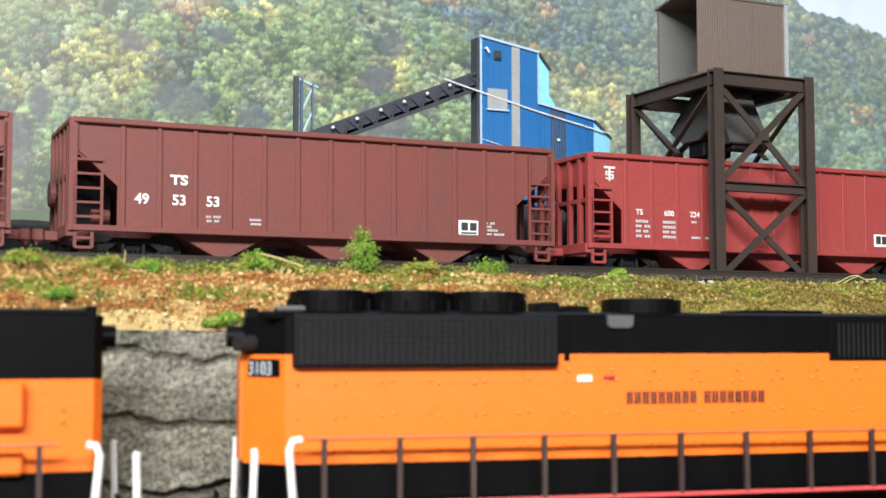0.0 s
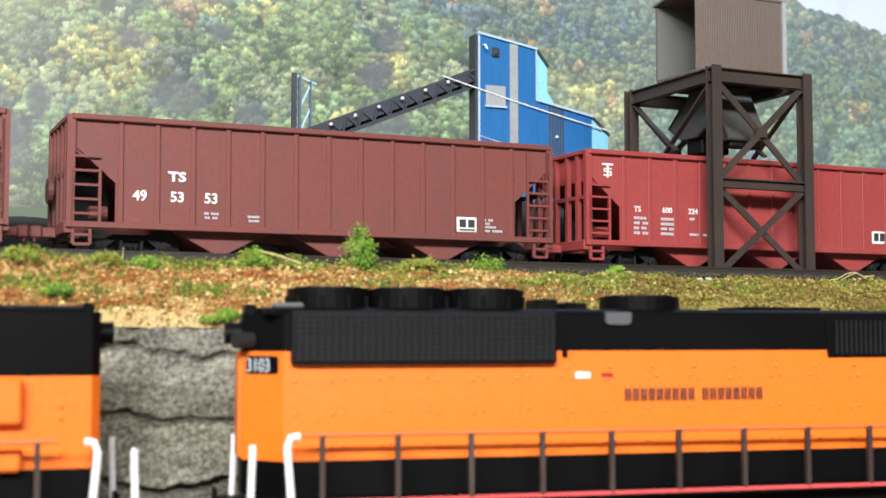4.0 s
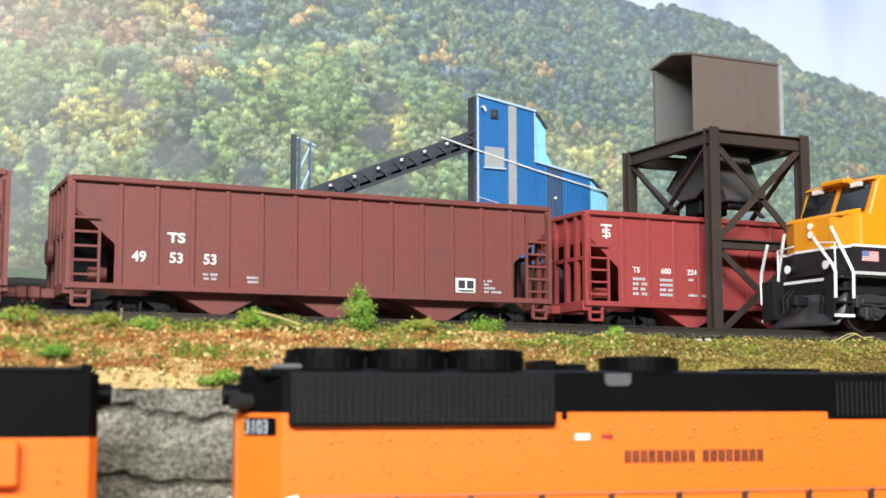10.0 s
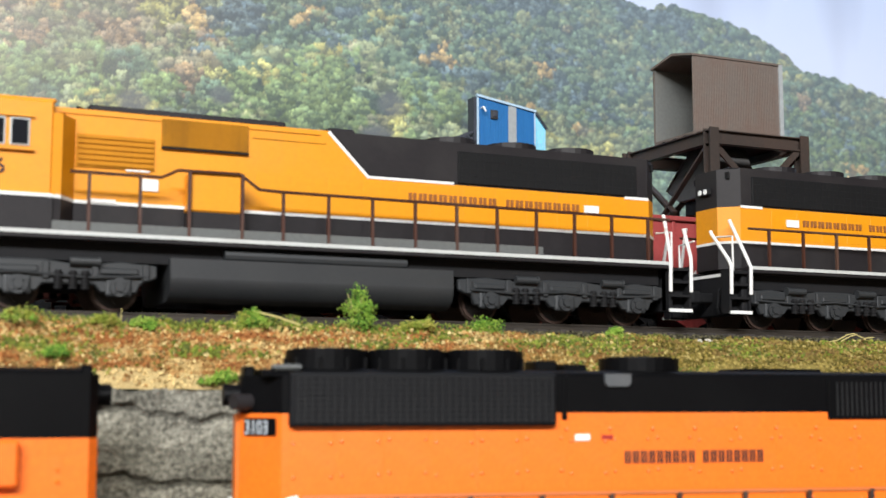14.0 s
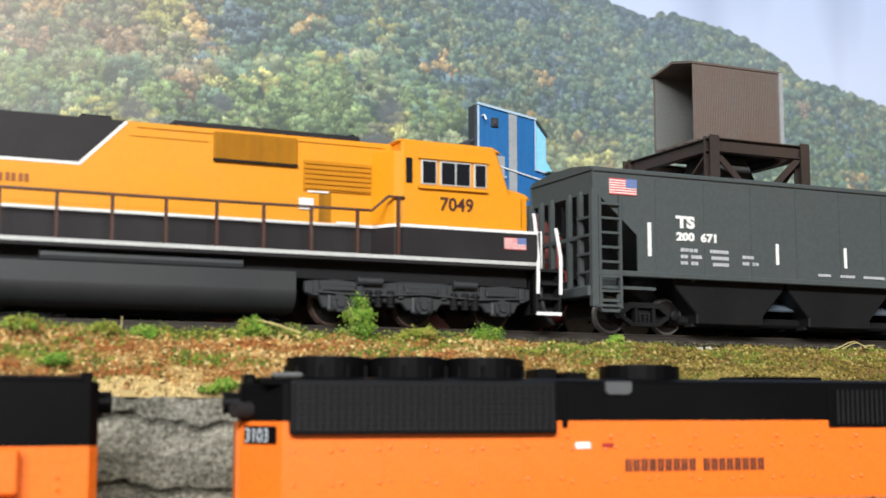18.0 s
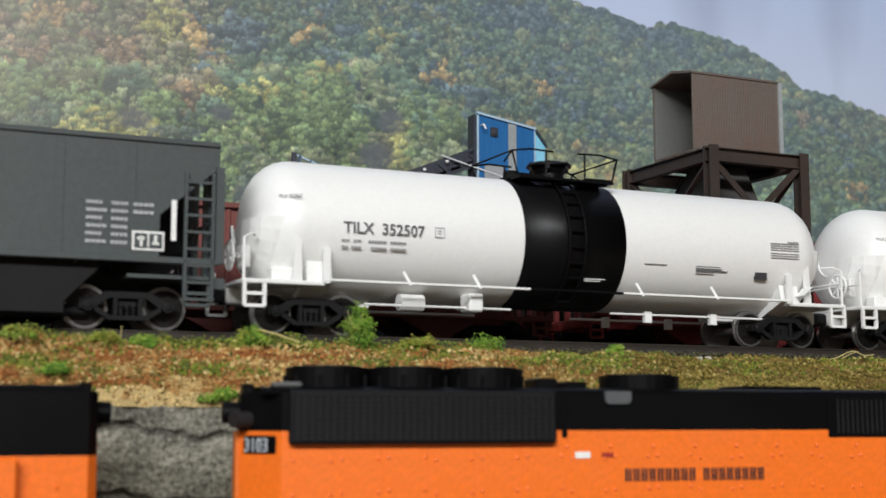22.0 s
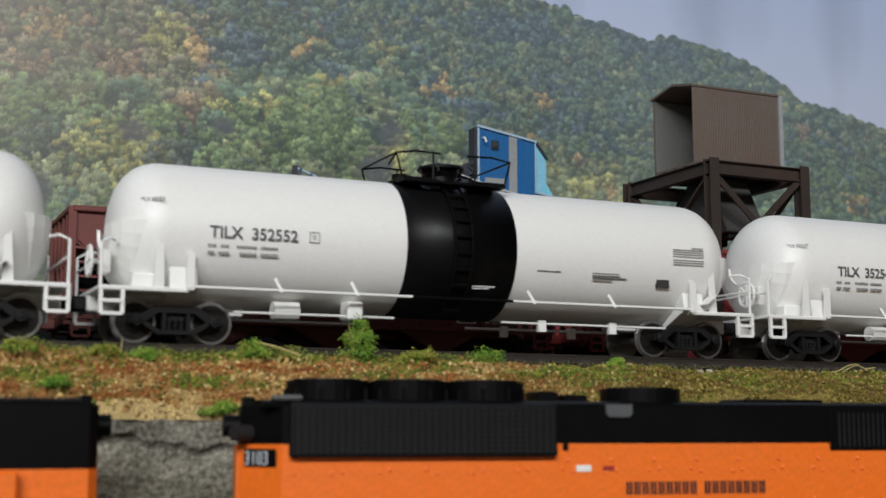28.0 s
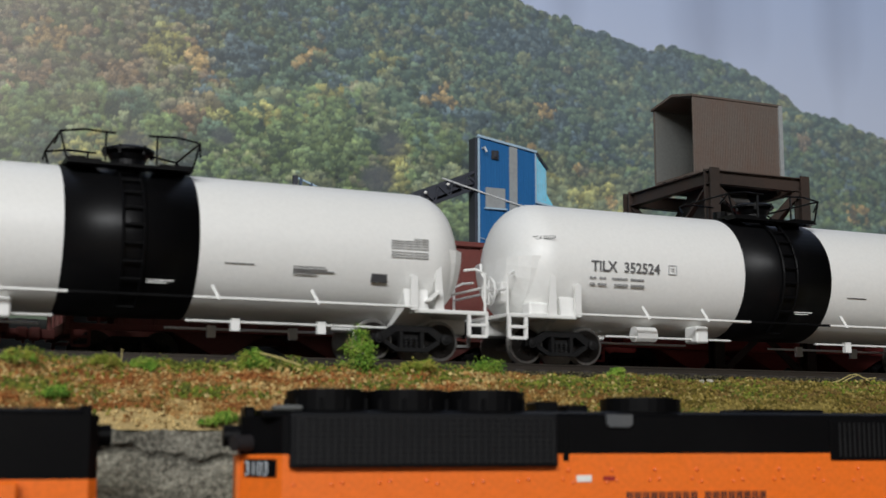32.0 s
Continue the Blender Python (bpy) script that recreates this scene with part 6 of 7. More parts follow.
# ---- parked hoppers on the siding ----
open_hopper(on_upper(FOOT3, -4.05), M_BROWNCAR, "weathered oxide-brown open coal hopper model wagon numbered 495353", "parked hoppers", brown_marks)
open_hopper(on_upper(FOOT3, 10.92), M_REDCAR, "oxide-red open coal hopper model wagon with white emblem", "parked hoppers", red_marks)
open_hopper(on_upper(FOOT3, -19.25), M_BROWNCAR, "weathered oxide-brown open coal hopper model wagon", "parked hoppers", lambda car: None)

# ---- parked engines on the near track ----
yard_engine(on_near(-3.18), True, "orange and black six-axle diesel locomotive model, parked, number board 3103")
le = near_line(-6.82)
yard_engine(le @ pose(0, 0, 0, 0, 0, 180), False, "orange and black diesel locomotive model parked behind another")


# ---- the loading tower over the siding ----
def tower():
    tw = thing("coal_loading_tower", "rusty steel coal loading tower with corrugated bin on four legs", "tower", "", on_upper(FOOT3, 9.85))
    H, X, Y = 6.40, 1.74, 2.3
    for sx in (-1, 1):
        for sy in (-1, 1):
            bm = bmesh.new()
            x, y = sx * X, sy * Y
            box(bm, x - 0.03, x + 0.03, y - 0.17, y + 0.17, 0.0, H + 0.06)
            for d in (-0.16, 0.16):
                box(bm, x - 0.17, x + 0.17, y + d - 0.025, y + d + 0.025, 0.0, H + 0.06)
            leg = part("leg", bm, M_RUST, tw)
            part("foot_plate", bx(x - 0.3, x + 0.3, y - 0.3, y + 0.3, -0.36, 0.02, bevel=0.02), M_RUST, leg)
    for sy in (-1, 1):
        y = sy * Y
        bm = bmesh.new()
        box(bm, -X, X, y - 0.14, y + 0.14, H - 0.03, H)
        box(bm, -X, X, y - 0.14, y + 0.14, H - 0.43, H - 0.40)
        box(bm, -X, X, y - 0.03, y + 0.03, H - 0.42, H)
        part("top_beam", bm, M_RUST, tw)
        bm = bmesh.new()
        box(bm, -X, X, y - 0.13, y + 0.13, 2.98, 3.02)
        box(bm, -X, X, y - 0.13, y + 0.13, 2.72, 2.76)
        box(bm, -X, X, y - 0.03, y + 0.03, 2.74, 3.0)
        part("middle_beam", bm, M_RUST, tw)
        for z0, z1 in ((0.15, 2.75), (3.02, 6.0)):
            for sx in (-1, 1):
                part("brace", beam(bmesh.new(), (sx * (X - 0.15), y + 0.05 * sx, z0), (-sx * (X - 0.15), y + 0.05 * sx, z1), 0.06, 0.2), M_RUST, tw)
        part("gusset", bx(-0.2, 0.2, y - 0.09, y + 0.09, 4.35, 4.62), M_RUST, tw)
    for sx in (-1, 1):
        x = sx * X
        bm = bmesh.new()
        box(bm, x - 0.14, x + 0.14, -Y, Y, H - 0.03, H)
        box(bm, x - 0.14, x + 0.14, -Y, Y, H - 0.43, H - 0.40)
        box(bm, x - 0.03, x + 0.03, -Y, Y, H - 0.42, H)
        part("cross_beam", bm, M_RUST, tw)
        for z0, z1 in ((4.1, 6.0),):
            for s in (-1, 1):
                part("side_brace", beam(bmesh.new(), (x, s * (Y - 0.1), z1), (x, -s * 0.3, z0), 0.18, 0.06), M_RUST, tw)
    # bin floor, funnels and chutes
    part("deck_plate", bx(-X + 0.15, X - 0.15, -1.5, 0.9, H - 0.2, H - 0.12), M_UNDER, tw)
    # a two-legged loading chute, its legs spread across the track
    ch = part("chute", across(bmesh.new(), [(-0.75, 6.2), (-1.0, 5.72), (-1.72, 4.42), (-1.68, 4.32), (-1.05, 4.24), (-0.5, 4.86), (-0.05, 4.62), (0.85, 4.62), (1.5, 5.02), (1.52, 5.1), (0.5, 5.95), (0.3, 6.2)], -0.78, 0.78, bevel=0.03), M_CHUTE, tw, "dark steel chute with two spread legs")
    part("chute_seam", beam(bmesh.new(), (-0.80, 0.45, 5.96), (-0.80, 1.5, 5.08), 0.05, 0.05), M_RUST, ch)
    part("chute_seam", beam(bmesh.new(), (-0.80, -1.0, 5.72), (-0.80, -1.7, 4.42), 0.05, 0.05), M_RUST, ch)
    part("chute_gate", bx(-0.55, 0.55, -0.02, 0.85, 4.12, 4.64, bevel=0.05), M_BLACKTRUCK, ch)
    part("chute_spout", bx(-0.32, 0.32, 0.2, 0.75, 3.85, 4.14, bevel=0.05), M_BLACKTRUCK, ch)
    part("chute_gate", bx(-0.6, 0.6, -1.6, -1.15, 4.12, 4.3, bevel=0.05), M_BLACKTRUCK, ch)
    # corrugated bin, open at one end, with a low gable roof
    B0, B1, YF, YB, ZB, ZT = -1.83, 1.54, -1.52, 0.64, 6.5, 8.92
    bn = part("bin_floor", bx(B0, B1, YF, YB, ZB - 0.08, ZB), M_BIN, tw)
    for y, nm in ((YF, "bin_front"), (YB, "bin_back")):
        wall = part(nm, bx(B0, B1, y - 0.02, y + 0.02, ZB, ZT), M_BIN, tw)
        out = -1 if y < 0 else 1
        fold = [(B0 + (B1 - B0) * i / 104, y + out * (0.022 + 0.005 * (i % 2))) for i in range(105)]
        bm = flat(bmesh.new(), fold + [(B1, y + out * 0.01), (B0, y + out * 0.01)], ZB, ZT)
        part("corrugations", bm, M_BIN, wall, kind="stuff")
    part("bin_end", bx(B1 - 0.02, B1 + 0.02, YF, YB, ZB, ZT), M_BIN, tw)
    part("bin_lining", bx(B0 + 0.02, B1 - 0.05, YB - 0.06, YB - 0.03, ZB, ZT), M_BININ, tw)
    part("bin_roof", across(bmesh.new(), [(YF - 0.06, ZT), (YF - 0.06, ZT + 0.07), (-0.5, ZT + 0.30), (YB + 0.08, ZT + 0.07), (YB + 0.08, ZT), (-0.5, ZT + 0.22)], B0 - 0.06, B1 + 0.1), M_BIN, tw, "thin gabled sheet roof")
    part("corner_trim", bx(B1 - 0.02, B1 + 0.12, YF - 0.08, YF + 0.02, ZB, ZT + 0.04), M_GREYSTRIP, tw, "pale corner trim")
    for y in (-1.1, -0.5, 0.1):
        part("floor_joist", bx(B0 - 0.03, B1, y - 0.08, y + 0.08, H, ZB - 0.07), M_BLACKTRUCK, tw)
    return tw


tower()


# ---- the blue tipple and its conveyor ----
def tipple():
    tp = thing("mine_tipple", "blue corrugated metal mine tipple building with pale window and grey strip", "building", "", on_upper(FOOT3, 0, 6.0))
    F, BK = 0.0, 0.45
    part("tower_wall", prism(bmesh.new(), [(4.19, 0.0), (4.19, 8.84), (6.49, 8.46), (6.49, 0.0)], F, BK), M_BLUE, tp)
    part("low_wall", prism(bmesh.new(), [(6.49, 0.0), (6.49, 6.62), (8.80, 6.18), (8.80, 0.0)], F + 0.02, BK), M_BLUE, tp)
    part("bay_wall", prism(bmesh.new(), [(6.49, 6.6), (6.49, 8.46), (6.98, 7.86), (6.98, 7.0), (7.3, 6.5)], F + 0.06, BK, bevel=0.01), M_CYAN, tp, "pale blue side bay")
    part("end_bay", prism(bmesh.new(), [(8.80, 0.0), (8.80, 6.18), (9.52, 5.55), (9.52, 0.0)], F + 0.06, BK), M_CYAN, tp, "pale blue end bay")
    part("roof_edge", beam(bmesh.new(), (4.15, F - 0.03, 8.86), (6.52, F - 0.03, 8.48), 0.1, 0.08), M_PALE, tp)
    part("roof_edge", beam(bmesh.new(), (6.49, F - 0.03, 6.64), (8.82, F - 0.03, 6.2), 0.1, 0.08), M_PALE, tp)
    part("roof_edge", beam(bmesh.new(), (6.49, F, 8.5), (7.0, F + 0.03, 7.88), 0.1, 0.08), M_CONVEYOR, tp)
    part("roof_edge", beam(bmesh.new(), (8.80, F, 6.2), (9.55, F + 0.03, 5.55), 0.1, 0.08), M_CONVEYOR, tp)
    part("side_cladding", bx(4.06, 4.19, F, F + 0.5, 0, 8.8), M_CONVEYOR, tp, "dark side cladding")
    part("corner_trim", bx(4.17, 4.24, F - 0.03, F, 0, 8.82), M_PALE, tp)
    part("corner_trim", bx(6.47, 6.52, F - 0.03, F, 6.6, 8.46), M_PALE, tp)
    part("grey_strip", bx(5.42, 5.74, F - 0.03, F, 0, 8.58), M_GREYSTRIP, tp, "grey vertical cladding strip")
    wn = part("window", bx(4.46, 5.24, F - 0.06, F, 6.28, 7.02, bevel=0.01), M_GREYSTRIP, tp, "pale blank window panel")
    part("window_sill", bx(4.42, 5.28, F - 0.1, F, 6.24, 6.30), M_PALE, wn)
    part("vent", bx(4.7, 4.98, F - 0.08, F, 8.05, 8.38, bevel=0.02), M_LETTERDARK, tp, "small dark louvre vent")
    part("vent_cover", bx(4.76, 4.92, F - 0.12, F - 0.08, 8.12, 8.31, bevel=0.02), M_CONVEYOR, tp)
    part("wall_lamp", pipe(bmesh.new(), [(4.35, F - 0.02, 8.42), (4.35, F - 0.2, 8.42), (4.42, F - 0.24, 8.25)], 0.035, 6), M_WIRE, tp)
    part("door", bx(7.0, 7.62, F - 0.0, F + 0.03, 4.2, 6.5), M_CONVEYOR, tp)
    part("door_lamp", bmesh_ball(7.3, F - 0.05, 5.35, 0.06), M_BULB, tp)
    bm = bmesh.new()
    for i in range(42):
        x = 4.28 + i * 0.108
        if 5.4 < x < 5.78:
            continue
        t = 8.84 - (x - 4.19) * 0.165 if x < 6.49 else 6.62 - (x - 6.49) * 0.19
        box(bm, x - 0.014, x + 0.014, F - 0.018, F + 0.03, 0.2, t - 0.1)
    part("cladding_ribs", bm, M_BLUE, tp, kind="stuff")
    bm = bmesh.new()
    for i in range(7):
        box(bm, 8.86 + i * 0.095, 8.885 + i * 0.095, F + 0.04, F + 0.08, 0.2, 6.05 - i * 0.085)
    for i in range(5):
        box(bm, 6.55 + i * 0.09, 6.572 + i * 0.09, F + 0.04, F + 0.08, 6.7, 8.3 - i * 0.11)
    part("bay_ribs", bm, M_PALE, tp, kind="stuff")
    return tp


def bmesh_ball(x, y, z, r):
    bm = bmesh.new()
    bmesh.ops.create_icosphere(bm, subdivisions=2, radius=r, matrix=Matrix.Translation((x, y, z)))
    return bm


tipple()


def conveyor():
    cv = thing("inclined_conveyor", "dark steel inclined conveyor gallery with a string of white bulbs", "conveyor", "", on_upper(FOOT3, 0, 6.3))
    a, b = Vector((-6.0, 0, 3.12)), Vector((4.15, 0, 7.30))
    d = (b - a).normalized()
    up = Vector((-d.z, 0, d.x))
    for y in (-0.25, 0.45):
        for o, w in ((0.27, 0.09), (-0.27, 0.12)):
            p, q = a + up * o + Vector((0, y, 0)), b + up * o + Vector((0, y, 0))
            part("chord", beam(bmesh.new(), p, q, 0.08, w), M_CONVEYOR, cv)
        n = 18
        L = (b - a).length
        for i in range(n):
            p, q = a + d * (L * i / n) + up * -0.25, a + d * (L * (i + 0.5) / n) + up * 0.25
            r_ = a + d * (L * (i + 1) / n) + up * -0.25
            v = Vector((0, y, 0))
            bm = beam(bmesh.new(), p + v, q + v, 0.05, 0.06)
            beam(bm, q + v, r_ + v, 0.05, 0.06)
            part("lattice", bm, M_CONVEYOR, cv)
    corners = [a + up * 0.24, b + up * 0.24, b - up * 0.24, a - up * 0.24]
    part("side_sheet", prism(bmesh.new(), [(p.x, p.z) for p in corners], 0.30, 0.36), M_CONVEYOR, cv)
    part("belt", beam(bmesh.new(), a + Vector((0, 0.1, 0)), b + Vector((0, 0.1, 0)), 0.6, 0.22), M_CONVEYOR, cv)
    for i in range(9):
        p = a + (b - a) * (0.30 + 0.0845 * i) + up * 0.16
        if p.x < 3.0:
            part("bulb", bmesh_ball(p.x, -0.36, p.z, 0.062), M_BULB, cv, "white string bulb")
    for x, z in ((-4.5, 3.6), (-0.5, 5.2)):
        part("support_leg", beam(bmesh.new(), (x, 0.1, 0), (x, 0.1, z), 0.16, 0.16), M_CONVEYOR, cv)
    return cv


conveyor()
wire = thing("cable", "pale sagging cable strung across the tipple front", "cable", "", on_upper(FOOT3, 0, 5.93))
pts = [(2.75 + i * 0.43, 0, 7.20 - i * 0.095 - 0.06 * math.sin(math.pi * i / 16)) for i in range(17)]
part("strand", pipe(bmesh.new(), pts, 0.028, 5), M_WIRE, wire)
pts = [(4.2 + i * 0.3, 0, 5.20 - i * 0.07) for i in range(9)]
part("strand", pipe(bmesh.new(), pts, 0.012, 5), M_WIRE, wire)

mast = thing("lattice_mast", "slim blue lattice mast behind the wagons", "mast", "", on_upper(FOOT3, 0, 6.6))
part("post", bx(-2.46, -2.30, -0.06, 0.06, 0, 6.98), M_CONVEYOR, mast)
part("post", bx(-2.22, -2.14, -0.06, 0.06, 0, 6.9), M_MASTBLUE, mast)
part("post", bx(-1.84, -1.78, -0.06, 0.06, 0, 6.75), M_MASTBLUE, mast)
for i in range(8):
    z = 6.6 - i * 0.8
    part("brace", beam(bmesh.new(), (-2.16, 0, z - 0.75), (-1.82, 0, z), 0.05, 0.06), M_PALE, mast)
part("cap", beam(bmesh.new(), (-2.44, 0, 6.95), (-1.6, 0, 6.66), 0.06, 0.06), M_PALE, mast)

# ---- shrubs, straws, pebbles on the bank ----
bush(-0.0212, 0.95, 0.0112, 0.0088, "bright green foam shrub at the brink of the track", 1, GREENS)
bush(0.0120, 0.93, 0.0048, 0.0105, "low green foam shrub beside the rail", 2, GREENS)
bush(-0.0465, 0.97, 0.0038, 0.0075, "low green foam shrub with straw", 3, GREENS + YELLOWS)
bush(-0.0790, 0.97, 0.0022, 0.0080, "low yellow-green foam clump", 4, YELLOWS)
bush(-0.0960, 0.97, 0.0022, 0.0090, "low yellow-green foam clump", 5, YELLOWS + GREENS)
bush(-0.0700, 0.98, 0.0022, 0.0060, "low green foam clump", 6, GREENS)
bush(-0.0880, 0.42, 0.0022, 0.0070, "low green foam clump", 7, GREENS)
bush(-0.0520, 0.07, 0.0026, 0.0085, "green foam clump on the rock's brink", 8, GREENS)
bush(0.0480, 0.98, 0.0026, 0.0050, "low green foam clump", 9, GREENS)
bush(-0.0060, 0.95, 0.0022, 0.0090, "low yellow-green foam clump", 10, YELLOWS)
for (x, v, dx, dz, r_) in ((-0.0455, 0.93, 0.0115, -0.0034, 0.00022), (-0.0355, 0.8, 0.004, 0.002, 0.0001), (-0.0745, 0.95, 0.0002, 0.0042, 0.00012)):
    p = bank_point(x, v)
    st = thing("dry_stalk", "thin dry straw stalk lying on the bank", "plant", "dry stalks", pose(p.x, p.y - 0.0006, p.z))
    part("stem", pipe(bmesh.new(), [(0, 0, 0.0038 if dz < 0 else 0.0), (dx * 0.5, 0, (0.0024 if dz < 0 else dz * 0.6)), (dx, 0.0, (0.0038 + dz) if dz < 0 else dz)], r_, 6), M_STRAW, st, scale=1)
p = bank_point(0.123, 0.92)
st = thing("dry_stalk", "curled pale yellow straw beside the rail", "plant", "dry stalks", pose(p.x, p.y, p.z + 0.0006))
part("stem", pipe(bmesh.new(), [(-0.007, 0, 0), (-0.004, 0, 0.0006), (-0.001, 0, 0.0022), (0.001, 0, 0.0026), (0.004, 0, 0.0012), (0.007, 0, 0.0015)], 0.00016, 6), M_STRAW, st, scale=1)
part("stem", pipe(bmesh.new(), [(-0.003, -0.0003, 0.0003), (0.0, -0.0003, 0.0018), (0.002, -0.0003, 0.0024)], 0.00014, 6), M_STRAW, st, scale=1)
peb = []
for x, v, r_ in ((0.0475, 0.98, 0.0013), (0.0500, 0.99, 0.001), (0.0525, 0.98, 0.0011), (0.0740, 0.99, 0.001), (0.0765, 0.98, 0.0012), (0.0795, 0.99, 0.0009), (-0.0860, 0.12, 0.0012), (0.0445, 0.2, 0.0012)):
    p = bank_point(x, v)
    bm = bmesh.new()
    bmesh.ops.create_icosphere(bm, subdivisions=2, radius=r_)
    for vv in bm.verts:
        vv.co *= 0.8 + 0.4 * noise.noise(vv.co * 1500 + Vector((x * 90, 0, 0)))
        vv.co.z *= 0.7
    ob = tagged(part("pebble", bm, M_PEBBLE, None, scale=1), "pale rough pebble lying on the bank", "stone", "pebbles")
    ob.location = (p.x, p.y, p.z + r_ * 0.3)

# ---- the printed backdrop ----
BOARD = on_upper(FOOT3, 0, 12.0)
BOARD.translation.z = Z2
back = tagged(new("backdrop"), "printed photographic backdrop of a wooded autumn mountain under pale sky", "backdrop", kind="structure")
back.matrix_basis = BOARD


class Sum:
    """A node socket that takes part in sums: s + 1, s * t, s.smooth(a, b)."""

    def __init__(self, nt, socket):
        self.nt, self.socket = nt, socket

    def op(self, kind, *others):
        n = self.nt.nodes.new("ShaderNodeMath")
        n.operation = kind
        for i, v in enumerate((self,) + others):
            if isinstance(v, Sum):
                self.nt.links.new(v.socket, n.inputs[i])
            else:
                n.inputs[i].default_value = v
        return Sum(self.nt, n.outputs[0])

    def __add__(self, o):
        return self.op("ADD", o)

    def __sub__(self, o):
        return self.op("SUBTRACT", o)

    def __mul__(self, o):
        return self.op("MULTIPLY", o)

    def smooth(self, a, b, lo=0.0, hi=1.0):
        n = self.nt.nodes.new("ShaderNodeMapRange")
        n.interpolation_type = "SMOOTHSTEP"
        self.nt.links.new(self.socket, n.inputs[0])
        for i, v in zip((1, 2, 3, 4), (a, b, lo, hi)):
            n.inputs[i].default_value = v
        return Sum(self.nt, n.outputs[0])

    def clip(self):
        return self.op("MAXIMUM", 0.0).op("MINIMUM", 1.0)


def plane_of(nt):
    """Place on the board in full-size metres, along and up."""
    co = nt.nodes.new("ShaderNodeTexCoord").outputs["Object"]
    sep = nt.nodes.new("ShaderNodeSeparateXYZ")
    nt.links.new(co, sep.inputs[0])
    return Sum(nt, sep.outputs[0]) * (1 / K), Sum(nt, sep.outputs[2]) * (1 / K)


def flat_at(nt, x, z):
    c = nt.nodes.new("ShaderNodeCombineXYZ")
    nt.links.new(x.socket, c.inputs[0])
    nt.links.new(z.socket, c.inputs[1])
    return c.outputs[0]


def speck(nt, x, z, scale, detail=3, rough=0.6):
    n = noise_node(nt, scale, detail, rough, flat_at(nt, x, z))
    n.noise_dimensions = "2D"
    return Sum(nt, n.outputs[0])


def sky_print():
    m, nt, bsdf = blank("printed_sky", 0.7)
    x, z = plane_of(nt)
    r = ramp_node(nt, [(0.0, (0.66, 0.73, 0.90)), (1.0, (0.50, 0.62, 0.90))])
    nt.links.new(z.smooth(9.0, 22.0).socket, r.inputs[0])
    k = ramp_node(nt, [(0.36, (0.80, 0.80, 0.81)), (0.56, (1.0, 1.0, 1.0))])
    bands = speck(nt, x + 3.0, z * 0.03, 0.2, 2, 0.5)
    nt.links.new((bands + z.smooth(13.0, 17.0, 0.12, 0.0)).socket, k.inputs[0])
    nt.links.new(mix_node(nt, r.outputs[0], k.outputs[0], 1.0, "MULTIPLY"), bsdf.inputs["Base Color"])
    return m


part("backdrop_board", bx(-325, 345, 0.12, 0.8, -7, 62), sky_print(), back)

RIDGE = [(-325, 60), (-60, 30), (-20, 22.5), (0, 18.6), (5, 17.4), (9.4, 16.5), (12.1, 15.85), (14.1, 15.6), (15.5, 15.25), (17.0, 15.6), (19.8, 15.2), (22.3, 14.4), (23.9, 13.4), (25.8, 13.2), (28.8, 12.5), (34, 11), (60, 8), (345, 4)]


def ridge(s):
    return float(np.interp(s, [p[0] for p in RIDGE], [p[1] for p in RIDGE]))


# the wooded slope as the print shows it: every tree laid down crown by crown, far ones first
PX0, PX1, PZ0, PZ1, DOT = -13.0, 31.0, 2.6, 20.2, 0.042
GREEN, BLUEGREEN, OLIVE, YELLOW = (0.165, 0.228, 0.105), (0.140, 0.205, 0.138), (0.200, 0.228, 0.130), (0.300, 0.295, 0.115)
TAN, RUST, ORANGE, SLATE = (0.262, 0.240, 0.155), (0.290, 0.215, 0.135), (0.370, 0.265, 0.120), (0.118, 0.168, 0.182)
# single stands that differ from their surroundings: along, up, half width, half height
YELLOW_STANDS = ((-9.2, 7.2, 0.75, 1.0), (-6.7, 7.5, 1.25, 0.9), (3.6, 8.1, 0.9, 0.5), (-5.6, 12.4, 1.1, 0.7), (12.6, 7.9, 0.9, 0.6), (3.0, 12.9, 0.5, 0.6), (22.7, 13.0, 0.6, 0.4))
ORANGE_STANDS = ((10.35, 11.7, 0.5, 0.4), (5.8, 11.6, 0.4, 0.35), (-0.3, 12.7, 0.5, 0.4), (-9.9, 12.4, 0.9, 0.5), (26.9, 8.1, 0.5, 0.35), (13.2, 7.6, 0.6, 0.5), (-4.5, 12.0, 0.5, 0.4))
RUST_STANDS = ((-7.2, 11.2, 0.9, 0.6), (-10.6, 10.4, 0.7, 0.5), (-3.9, 11.1, 0.5, 0.4), (8.4, 9.6, 0.7, 0.4), (24.0, 11.6, 0.6, 0.35))
SLATE_STANDS = ((-2.8, 12.3, 1.1, 0.7), (-5.0, 14.2, 1.2, 0.5), (9.0, 14.6, 2.0, 0.7), (16.0, 14.6, 2.0, 0.5))
HOLLOWS = ((-11.2, 4.9, 1.3, 1.3), (-9.9, 6.4, 0.4, 0.8), (-4.9, 6.9, 1.3, 0.75), (-6.6, 8.9, 0.7, 0.45), (3.4, 9.7, 0.6, 0.55), (2.8, 8.3, 0.8, 0.55), (3.0, 6.6, 1.4, 0.8), (-2.2, 6.4, 0.7, 0.6), (8.0, 7.0, 0.8, 0.7), (-3.4, 9.4, 0.5, 0.4))


def smooth_step(v, a, b):
    f = np.clip((v - a) / (b - a), 0, 1)
    return f * f * (3 - 2 * f)


def inside(stands, x, z, reach=1.0):
    return any(((x - a) / w) ** 2 + ((z - b) / h) ** 2 < reach for a, b, w, h in stands)


